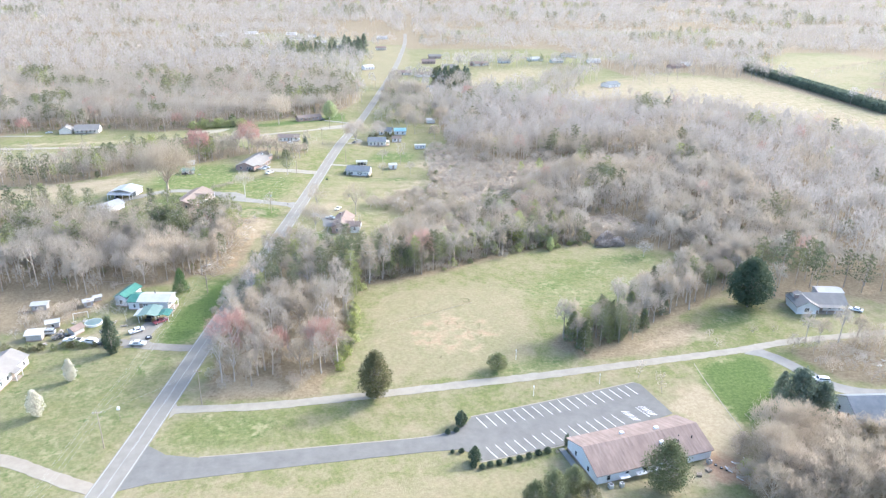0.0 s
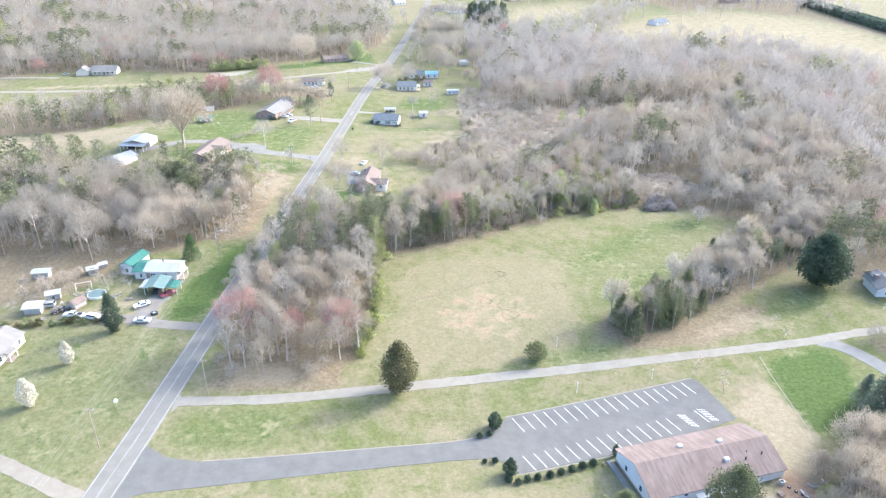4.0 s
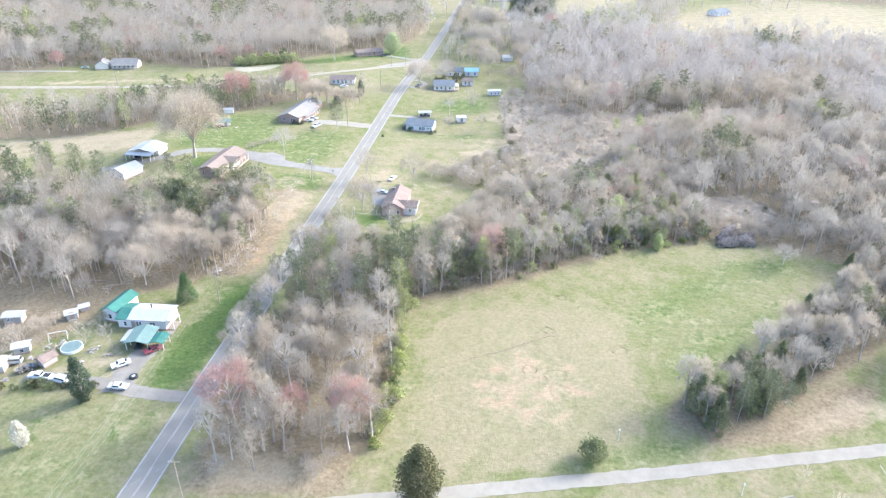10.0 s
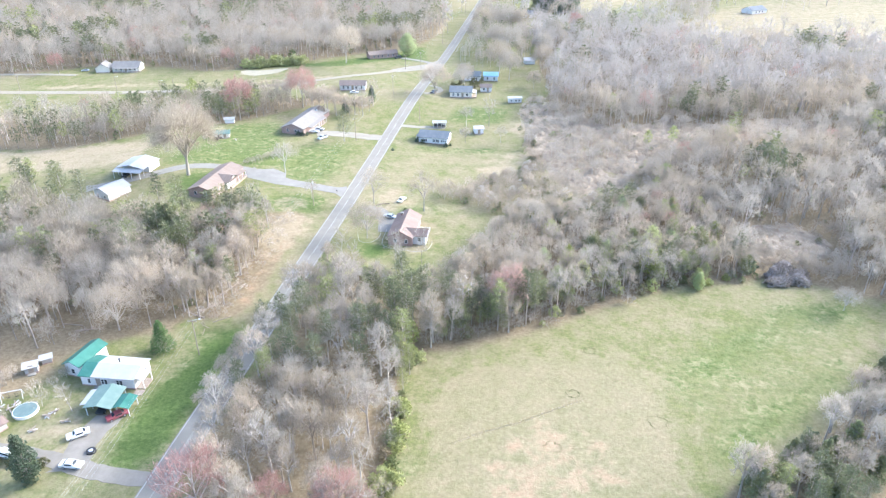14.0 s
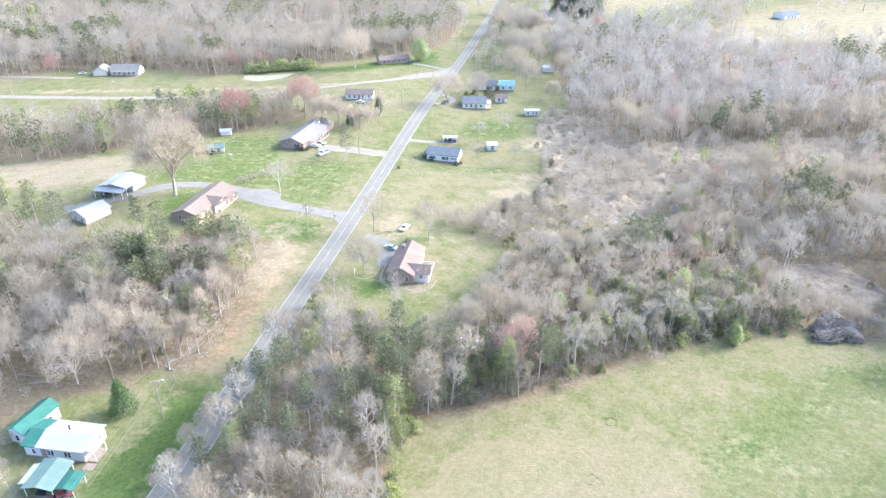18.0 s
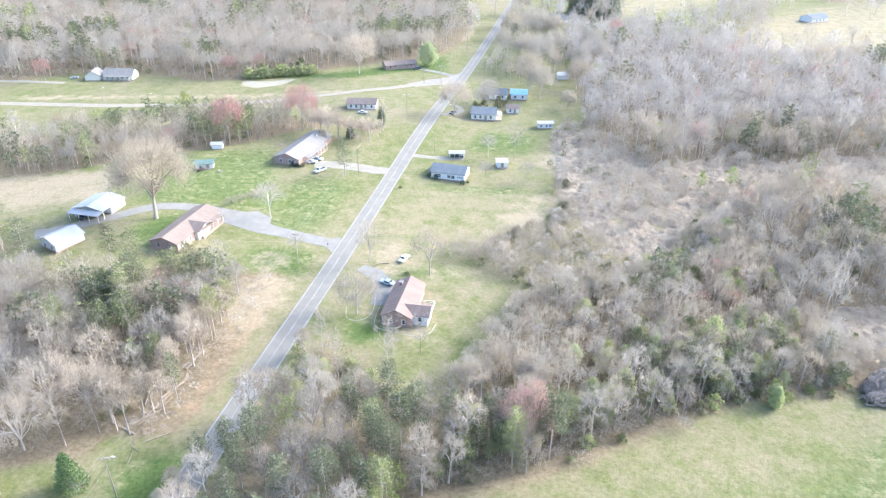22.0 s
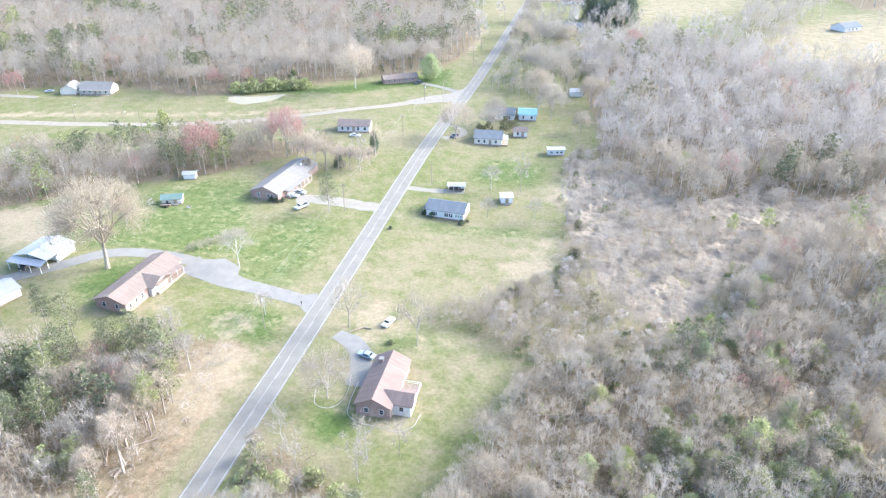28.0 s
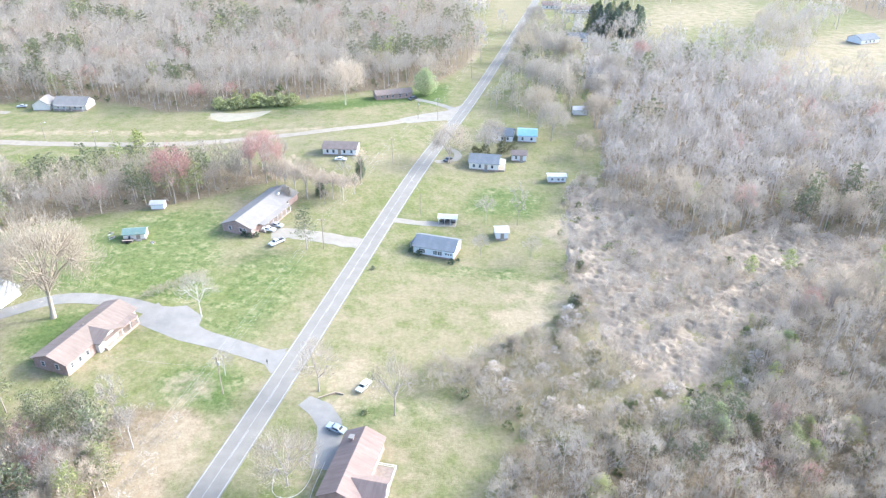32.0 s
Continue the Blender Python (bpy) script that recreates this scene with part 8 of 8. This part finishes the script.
# ---- cars ----
def car(x, y, turn, mat, label, kind="sedan", name="car"):
    t = thing(name, stand(x, y, turn, 0.06), label, "car")
    profiles = {"sedan": (4.6, [(0, 0.45), (0, 0.85), (1.2, 0.95), (1.9, 1.42), (3.2, 1.42), (3.9, 1.0), (4.6, 0.92), (4.6, 0.45)]),
                "suv": (4.8, [(0, 0.5), (0, 1.0), (1.1, 1.1), (1.7, 1.75), (4.4, 1.75), (4.75, 1.1), (4.8, 0.5)]),
                "pickup": (5.5, [(0, 0.55), (0, 1.05), (1.4, 1.15), (2.0, 1.8), (3.2, 1.8), (3.45, 1.1), (5.5, 1.1), (5.5, 0.55)])}
    L, prof = profiles[kind]
    s = Shape()
    n = len(prof)
    ring = []
    for w, inset in ((-0.9, 1), (-0.82, 0), (0.82, 0), (0.9, 1)):
        ring.append([(u - L / 2, w * (0.86 if z > 1.25 else 1.0), z if inset == 0 else min(z, 1.0) if z > 1.25 else z - 0.04) for u, z in prof])
    v = [p for r in ring for p in r]
    f = [tuple(range(n - 1, -1, -1)), tuple(range(3 * n, 4 * n))]
    for k in range(3):
        f += [(k * n + i, k * n + (i + 1) % n, (k + 1) * n + (i + 1) % n, (k + 1) * n + i) for i in range(n)]
    s.add(v, f)
    part("body", s, mat, t)
    top = max(z for _, z in prof)
    i = [z for _, z in prof].index(top)
    (u0, z0), (u1, z1), (u2, z2), (u3, z3) = prof[i - 1], prof[i], prof[i + 1], prof[i + 2]
    for a, b, nm in (((u0, z0), (u1, z1), "windscreen"), ((u3, z3), (u2, z2), "rear_window")):
        g = Shape()
        e = 0.03 if nm == "windscreen" else -0.03
        p = [(a[0] * 0.85 + b[0] * 0.15, a[1] * 0.85 + b[1] * 0.15), (a[0] * 0.12 + b[0] * 0.88, a[1] * 0.12 + b[1] * 0.88)]
        g.add([(p[0][0] - L / 2 - e, -0.7, p[0][1] + 0.03), (p[0][0] - L / 2 - e, 0.7, p[0][1] + 0.03), (p[1][0] - L / 2 - e, 0.6, p[1][1] + 0.03), (p[1][0] - L / 2 - e, -0.6, p[1][1] + 0.03)], [(0, 1, 2, 3)])
        part(nm, g, GLASS_M, t)
    for side in (-1, 1):
        g = Shape()
        g.box(u1 - L / 2 - 0.1, side * 0.83 - 0.015, top - 0.5, u2 - L / 2 + 0.1, side * 0.83 + 0.015, top - 0.12)
        part("side_window", g, GLASS_M, t)
    for wx in (0.85, L - 0.95):
        for side in (-1, 1):
            w = part("wheel", Shape().tube((wx - L / 2, side * 0.68, 0.33), (wx - L / 2, side * 0.93, 0.33), 0.34, 0.34, 12), BLACK_M, t)
            part("rim", Shape().tube((wx - L / 2, side * 0.9, 0.33), (wx - L / 2, side * 0.945, 0.33), 0.2, 0.2, 10), STEEL_M, w)
    if kind == "pickup":
        part("bed", Shape().box(0.9, -0.72, 1.0, 2.65, 0.72, 1.12), BLACK_M, t, "dark open load bed")
    return t


for x, y, turn, mat, label, kind in (
        (-70.2, 196.0, 176, CAR_WHITE, "white sedan parked on a gravel drive", "sedan"), (-73.0, 204.6, 32, CAR_WHITE, "white sedan parked on a gravel yard", "sedan"), (-90.8, 200.2, -8, CAR_WHITE, "white pickup parked by a hedge", "pickup"),
        (-85.3, 198.7, -18, CAR_WHITE, "white suv parked by a hedge", "suv"), (-80.0, 197.0, 172, CAR_DARK, "black sedan parked on a gravel drive", "sedan"), (-67.2, 210.6, 40, CAR_RED, "red sedan under a green carport", "sedan"),
        (-71.2, 213.2, 85, CAR_DARK, "dark sedan under a green carport", "sedan"), (-96, 203.4, 30, CAR_DARK, "dark old car in a cluttered yard", "sedan"), (-101, 206.4, 10, CAR_SILVER, "silver van in a cluttered yard", "suv"),
        (-11.6, 331.1, 66, CAR_PALE, "pale sedan parked on grass", "sedan"), (-14.9, 316.4, -22, CAR_BLUE, "light blue sedan parked beside a brick house", "sedan"), (-52.2, 394.9, 55, CAR_SILVER, "silver pickup parked beside a drive", "pickup"),
        (-57.3, 402.8, 170, CAR_WHITE, "white sedan parked by a brick house", "sedan"), (-55.5, 406, 165, CAR_SILVER, "grey car parked by a brick house", "sedan"), (132.6, 157.6, -15, CAR_WHITE, "white suv parked on a drive", "suv"), (174.8, 199.8, -40, CAR_WHITE, "white sedan parked by a house", "sedan"),
        (-45.9, 462, 178, CAR_WHITE, "white sedan parked before a house", "sedan"), (1.4, 420.8, 175, CAR_DARK, "dark pickup under a small shelter", "pickup"), (-29, 558.4, 40, CAR_DARK, "dark car parked by a brick house", "suv"), (-120.5, 343.6, 80, CAR_DARK, "dark vehicle under a carport barn", "suv"),
        (-224, 524, 20, CAR_SILVER, "silver car by a far house", "sedan"), (-3, 473, 60, CAR_DARK, "dark car by a bare tree", "sedan")):
    car(x, y, turn, mat, label, kind)

# ---- poles and wires ----
def pole(x, y, h, label, arms=True, lamp=False):
    t = thing("utility_pole", stand(x, y, 0), label, "pole", "utility poles")
    part("post", Shape().tube((0, 0, -0.5), (0, 0, h), 0.16, 0.10, 8), WOOD_M, t)
    if arms:
        part("crossarm", Shape().box(-1.1, -0.06, h - 0.75, 1.1, 0.06, h - 0.6), WOOD_M, t)
        for u in (-1.0, -0.35, 1.0):
            part("insulator", Shape().tube((u, 0, h - 0.6), (u, 0, h - 0.35), 0.06, 0.04, 6), STEEL_M, t)
        part("transformer", Shape().tube((0.32, 0, h - 2.4), (0.32, 0, h - 1.5), 0.22, 0.22, 10), STEEL_M, t, "grey can transformer") if int(x) % 2 else None
    if lamp:
        part("lamp_arm", Shape().tube((0, 0, h - 0.4), (1.8, 0, h + 0.1), 0.05, 0.04, 6), STEEL_M, t)
        part("lamp_head", Shape().box(1.6, -0.15, h - 0.02, 2.2, 0.15, h + 0.14, taper=0.04), WHITE_M, t)
    return t


MAIN = [(-76, 55), (-64.5, 146.4), (-56.6, 234), (-43.7, 324.7), (-36.8, 395), (-24.8, 463), (-12.3, 526), (0, 606), (19, 735)]
for x, y in MAIN:
    pole(x, y, 11.0, "brown wooden utility pole beside the road", lamp=(x == -56.6))
for x, y, h, a in ((-44.6, 163, 11.0, True), (-8.7, 424.6, 8.5, False), (-21.9, 525.8, 9.0, True), (-240, 479, 9, True), (-150, 476, 9, False)):
    pole(x, y, h, "wooden pole with service wire", a)

for x, y in ((-186, 482.6), (-157, 473.9)):
    pole(x, y, 7.5, "slim pole with a yard lamp beside the side road", arms=False, lamp=True)


def wire(a, b, ha, hb, off, sag=1.0):
    p, q = Vector((a[0] + off, a[1], gz(*a) + ha)), Vector((b[0] + off, b[1], gz(*b) + hb))
    s = Shape()
    pts = [p.lerp(q, i / 10) - Vector((0, 0, sag * 4 * (i / 10) * (1 - i / 10))) for i in range(11)]
    across = Vector((q.y - p.y, p.x - q.x, 0)).normalized() * 0.012
    rings = [[u + across, u + Vector((0, 0, 0.012)), u - across, u - Vector((0, 0, 0.012))] for u in pts]
    s.add([v for r in rings for v in r], [(4 * i + j, 4 * i + (j + 1) % 4, 4 * i + 4 + (j + 1) % 4, 4 * i + 4 + j) for i in range(10) for j in range(4)])
    ob = new("power_line", s.mesh("power_line"))
    ob.data.materials.append(WIRE_M)
    return tagged(ob, "thin sagging power line between poles", "wire", "power lines")


for a, b in zip(MAIN, MAIN[1:]):
    for off, h in ((-1.0, 10.6), (-0.35, 10.6), (1.0, 10.6), (0.15, 8.2)):
        wire(a, b, h, h, off)
for a, b, ha, hb in (((-64.5, 146.4), (-44.6, 163), 10.4, 10.6), ((-12.3, 526), (-21.9, 525.8), 10, 8.8), ((-43.7, 324.7), (-78, 330), 8, 3), ((-24.8, 463), (-8.7, 424.6), 8.5, 8.4)):
    wire(a, b, ha, hb, 0, 0.6)

for x, y in ((45.9, 179.5), (46.8, 160.5), (67.6, 164.5)):
    post = thing("white_post", stand(x, y), "slender white post standing in grass", "post", "white posts")
    part("shaft", Shape().tube((0, 0, -0.3), (0, 0, 3.0), 0.07, 0.06, 8), WHITE_M, post)
    part("cap", Shape().box(-0.16, -0.16, 3.0, 0.16, 0.16, 3.35, taper=0.05), WHITE_M, post)

# ---- shrubs round the parking lot ----
for x, y, s, tpl, leaf in ((22.8, 146.9, 0.42, 2, CEDAR_LEAF), (20.4, 146.3, 0.42, 2, CEDAR_LEAF), (25.0, 132.6, 0.5, 2, CEDAR_LEAF), (27.0, 131.9, 0.42, 2, CEDAR_LEAF), (29.1, 132.6, 0.45, 2, CEDAR_LEAF), (31.4, 133.0, 0.45, 2, CEDAR_LEAF), (34.2, 133.5, 0.48, 2, CEDAR_LEAF), (36.8, 134.2, 0.45, 2, CEDAR_LEAF),
                            (39.4, 135.0, 0.48, 2, CEDAR_LEAF), (42.0, 135.8, 0.5, 2, CEDAR_LEAF), (44.6, 136.6, 0.5, 2, CEDAR_LEAF), (20.6, 138.5, 0.3, 2, CEDAR_LEAF), (22.9, 138.4, 0.4, 2, CEDAR_LEAF), (47, 136.4, 0.3, 2, TAN_TWIG), (-9.6, 322.5, 0.6, 2, PINE_LEAF)):
    tree_thing("shrub", BALL if leaf is CEDAR_LEAF else BUSH[tpl], placed(x, y, s * 2.0 if leaf is CEDAR_LEAF else s, x), BARK, leaf, "clipped dark round shrub", "shrub", "clipped shrubs")
for x, y in ((24.4, 149.4), (25.6, 134.6), (50.2, 138.9)):
    tree_thing("cedar_tree", BALL if x < 50 else COLUMN, placed(x, y, 1.75 if x < 50 else 0.3, x, 1.5 if x < 50 else 1.0), BARK, CEDAR_LEAF, "dense dark clipped evergreen at the parking lot", "tree")
for i in range(16):
    x, y = -112 + i * 2.4 + rng.normal(0, 0.5), 196.5 + rng.normal(0, 0.6)
    tree_thing("hedge_shrub", BUSH[i % 3], placed(x, y, rng.uniform(0.6, 0.95), i), BARK, BUSH_LEAF if i % 3 else MAGNOLIA_LEAF, "dense green hedge shrub beside a lawn", "shrub", "yard hedge")

for i in range(12):
    x, y = -77.5 + i * 1.0, 358.0 + i * 1.25
    tree_thing("bare_shrub", BRUSHY[i % 3], placed(x, y, rng.uniform(0.5, 0.65), i), BARK, TWIG, "bare brown hedge shrub between two lawns", "shrub", "bare hedge")

# ---- fallen logs and yard clutter ----
twig_rng = np.random.default_rng(59)
for i in range(64):
    f = twig_rng.random()
    x, y = -60.0 + 6.5 * f + twig_rng.normal(0, 1.8), 246 + 48 * f + twig_rng.normal(0, 2.5)
    L = twig_rng.uniform(0.9, 3.4)
    bough = tagged(new("broken_branch", Shape().tube((-L / 2, 0, 0.08), (L / 2, 0.25, 0.12), 0.09, 0.04, 5).tube((0, 0.1, 0.1), (L * 0.3, -0.5, 0.3), 0.045, 0.02, 4).mesh("broken_branch")), "broken branch lying on a cleared bank", "branch", "broken branches")
    bough.data.materials.append(LOG_M)
    bough.matrix_basis = stand(x, y, twig_rng.uniform(0, 360))
for x, y, turn, L in ((-60.4, 281.9, 30, 8), (-59.7, 260.4, 70, 9), (-61, 263, 100, 7), (-58.5, 266, 60, 8), (-62, 270, 20, 6), (-59, 276, 80, 7), (-64, 286, 35, 8), (-60.8, 272, 140, 6), (-88.3, 244.3, 10, 7), (-59.2, 252, 150, 6), (-57.8, 250, 30, 5), (-62.5, 290, 75, 7), (-65.5, 278, 110, 6), (-95, 247, 170, 6), (-60, 256, 45, 7)):
    r = rng.uniform(0.14, 0.24)
    log = tagged(new("fallen_log", Shape().tube((-L / 2, 0, r), (L / 2, 0.3, r * 1.1), r, r * 0.6, 8).tube((0, 0, r), (1.6, 1.1, r + 0.4), r * 0.4, r * 0.15, 5).mesh("fallen_log")), "pale fallen trunk on cleared ground", "log", "fallen logs")
    log.data.materials.append(LOG_M)
    log.matrix_basis = stand(x + ((y * 37) % 9 - 4.5) * 0.9, y, turn)


def fairy_ring(x, y, r, seed):
    """A ring of taller, darker grass."""
    q = np.random.default_rng(seed)
    c = Tri()
    n = 260
    a = q.uniform(0, math.tau, n)
    rr = r * (1 + 0.07 * np.sin(3 * a + seed) + 0.04 * np.sin(5 * a)) + q.normal(0, 0.24, n)
    X, Y = x + rr * np.cos(a), y + rr * np.sin(a) * 0.92
    keep = np.sin(2 * a + seed) + 0.5 * np.sin(7 * a) > -0.9
    p = np.stack([X, Y, height(X, Y)], 1)[keep]
    c.spikes(p, q.normal(0, 0.35, (len(p), 3)) + (0, 0, 1.0), q.uniform(0.06, 0.14, len(p)), q.uniform(0.10, 0.2, len(p)), q)
    v, t = c.arrays()
    return tagged(new("grass_ring", bulk("grass_ring", v, t, [RING_GRASS])), "dark ring of taller grass in the meadow", "grass", "meadow rings", "stuff")


for i, (x, y, r) in enumerate(((35.5, 201.8, 2.9), (35.6, 196.2, 2.5), (29.3, 204.2, 1.9), (50.5, 232.6, 3.8), (60.0, 239.6, 2.8), (36.5, 222.1, 1.5), (43.4, 239.5, 1.5), (54.3, 213.0, 2.2))):
    fairy_ring(x, y, r, i)
EDGING_M = surface("pale_edging_stone", (0.40, 0.37, 0.32), (0.58, 0.55, 0.49), 0.8, 0.9, fine=6, varied=0.15)


def border(points, label):
    """A low white edging of stones laid end to end."""
    line = smooth_line(points, 0.9)
    t = thing("garden_border", stand(points[0][0], points[0][1]), label, "garden border")
    o = Vector((points[0][0], points[0][1], gz(*points[0])))
    for a, b in zip(line, line[1:]):
        part("edging_stone", Shape().tube(Vector((a.x, a.y, gz(a.x, a.y) + 0.05)) - o, Vector((b.x, b.y, gz(b.x, b.y) + 0.05)) - o, 0.075, 0.07, 6), EDGING_M, t)


border([(-17.4, 309), (-17.0, 304), (-17.6, 300), (-19.2, 297.6), (-21.4, 297.0), (-23.7, 298.2), (-24.7, 303)], "white stone edging round a yard tree")
border([(-15.2, 307), (-15.9, 299), (-15.4, 295.2), (-12.5, 293.2), (-8, 292.2), (-3.6, 291.2), (-0.5, 293), (0.8, 297)], "white stone edging round a brick house")

# a faint brown track in the meadow
q = np.random.default_rng(77)
n = 900
f = q.random(n)
X, Y = 8 + 31 * f + q.normal(0, 0.35, n), 205.2 + 14.8 * f + q.normal(0, 0.3, n) + np.sin(f * 9) * 0.3
c = Tri()
c.spikes(np.stack([X, Y, height(X, Y)], 1), q.normal(0, 0.7, (n, 3)) + (0, 0, 0.35), q.uniform(0.08, 0.2, n), q.uniform(0.12, 0.25, n), q)
v, t = c.arrays()
tagged(new("dead_grass", bulk("dead_grass", v, t, [TAN_TWIG])), "faint brown line of dead grass across the meadow", "grass", kind="stuff")

# weeds and tufts scattered over the meadow, thicker in patches
X, Y = q.uniform(-6, 118, 9000), q.uniform(172, 272, 9000)
k = inside(X, Y, [(-8, 178), (-3, 212), (-1, 234), (22, 241), (40, 251), (63, 265), (84, 274), (108, 275), (122, 262), (104, 240), (82, 220), (62, 196), (64, 180), (40, 177), (8, 172)])
X, Y = X[k], Y[k]
k = patch_noise(X, Y, 13, 2.4) + q.normal(0, 0.2, len(X)) > 0.12
X, Y = X[k], Y[k]
c = Tri()
for _ in range(4):
    p = np.stack([X + q.normal(0, 0.13, len(X)), Y + q.normal(0, 0.13, len(X)), height(X, Y)], 1)
    c.spikes(p, q.normal(0, 0.7, (len(X), 3)) + (0, 0, 0.8), q.uniform(0.08, 0.24, len(X)), q.uniform(0.08, 0.2, len(X)), q)
v, t = c.arrays()
tagged(new("weeds", bulk("weeds", v, t, [RING_GRASS])), "small dark tufts of weeds scattered over the meadow", "weeds", kind="stuff")

# yard behind the hedge: tarp tent, play frame, tyre
pool = thing("swimming_pool", stand(-88.7, 212.1, 0), "round above-ground pool with a pale liner", "pool")
part("pool_wall", Shape().tube((0, 0, -0.4), (0, 0, 0.7), 2.7, 2.7, 28), WHITE_M, pool)
part("water", Shape().tube((0, 0, 0.5), (0, 0, 0.72), 2.5, 2.5, 28), POND_M, pool)
swing = thing("swing_frame", stand(-94.3, 216.7, 20), "white tubular play frame in a yard", "play frame")
part("top_bar", Shape().tube((-2.2, 0, 2.2), (2.2, 0, 2.2), 0.07, 0.07, 6), WHITE_M, swing)
for u in (-2.2, 2.2):
    for w in (-1.1, 1.1):
        part("leg", Shape().tube((u, w, -0.2), (u, 0, 2.22), 0.06, 0.06, 6), WHITE_M, swing)
for u in (-0.9, 0.9):
    part("swing_seat", Shape().box(u - 0.3, -0.12, 0.5, u + 0.3, 0.12, 0.55).tube((u - 0.28, 0, 0.5), (u - 0.28, 0, 2.2), 0.02, 0.02, 4).tube((u + 0.28, 0, 0.5), (u + 0.28, 0, 2.2), 0.02, 0.02, 4), BLACK_M, swing)
tyre = thing("tractor_tyre", stand(-68.2, 200.1), "large black tyre lying beside a gravel drive", "tyre")
part("tread", Shape().tube((0, 0, 0), (0, 0, 0.5), 1.05, 1.0, 18), BLACK_M, tyre)
part("hub", Shape().tube((0, 0, 0.45), (0, 0, 0.53), 0.5, 0.45, 14), STEEL_M, tyre)
for x, y, s in ((-78.2, 208.8, 0.3), (-92.5, 214.8, 0.8), (-95.5, 213.4, 0.7), (-83, 210.5, 0.4), (-97.5, 208, 0.8), (-93, 213, 0.5), (-84, 206, 0.6), (-95, 209, 0.7), (-82, 212, 0.4), (-99, 199.5, 0.5), (86, 124, 0.7), (89, 126, 0.6), (87.5, 121, 0.8), (92, 127, 0.5), (-106, 392, 0.7), (-104, 389, 0.6), (-90, 388, 0.5), (160, 166, 0.8), (156, 164, 0.9)):
    t = thing("junk_pile", stand(x, y, x * 13), "loose heap of boards and yard clutter", "clutter", "yard clutter")
    for k in range(5):
        part("board", Shape().box(-0.9, -0.12, 0, 0.9, 0.12, 0.08), (WHITE_M, WOOD_M, STEEL_M, LOG_M, WOOD_M)[k], t, at=pose(rng.uniform(-0.6, 0.6) * s, rng.uniform(-0.6, 0.6) * s, 0.05 + 0.12 * k, rng.uniform(-6, 6), rng.uniform(-6, 6), rng.uniform(0, 180)))
box = thing("bird_house", stand(-64.0, 157.5, 0), "white bird house on a thin pole", "bird house")
part("post", Shape().tube((0, 0, -0.3), (0, 0, 3.4), 0.05, 0.05, 6), WOOD_M, box)
part("house_box", Shape().box(-0.35, -0.35, 3.4, 0.35, 0.35, 4.0, taper=0.05).tube((0, 0, 4.0), (0, 0, 4.4), 0.4, 0.03, 4), WHITE_M, box)
mail = thing("mailbox", stand(-36.9, 336.6, 20), "dark mailbox on a wooden post beside a drive", "mailbox")
part("post", Shape().box(-0.06, -0.06, -0.3, 0.06, 0.06, 1.0), WOOD_M, mail)
part("letter_box", Shape().box(-0.16, -0.3, 1.0, 0.16, 0.3, 1.3, taper=0.03), BLACK_M, mail)

# carts and oddments in the long yard, logs by the drive
cart = thing("utility_trailer", stand(-97.8, 386.9, 12), "dark flat utility trailer beside a garden shed", "trailer")
part("bed", Shape().box(-1.7, -0.8, 0.5, 1.7, 0.8, 0.62), WOOD_M, cart)
part("side_rail", Shape().box(-1.7, -0.84, 0.62, 1.7, -0.78, 0.95), BLACK_M, cart)
part("side_rail", Shape().box(-1.7, 0.78, 0.62, 1.7, 0.84, 0.95), BLACK_M, cart)
part("drawbar", Shape().tube((1.7, 0, 0.5), (2.9, 0, 0.35), 0.05, 0.05, 6), BLACK_M, cart)
for w in (-0.95, 0.95):
    part("wheel", Shape().tube((0, w - 0.1, 0.32), (0, w + 0.1, 0.32), 0.34, 0.34, 12), BLACK_M, cart)
for dx, dy, turn, k in ((0, 0, 30, 4.2), (2.6, 1.2, 165, 2.4)):
    log = tagged(new("fallen_log", Shape().tube((-k / 2, 0, 0.2), (k / 2, 0.2, 0.2), 0.2, 0.17, 8).mesh("fallen_log")), "pale log lying beside a yard tree", "log", "fallen logs")
    log.data.materials.append(LOG_M)
    log.matrix_basis = stand(-19.6 + dx, 327.2 + dy, turn)
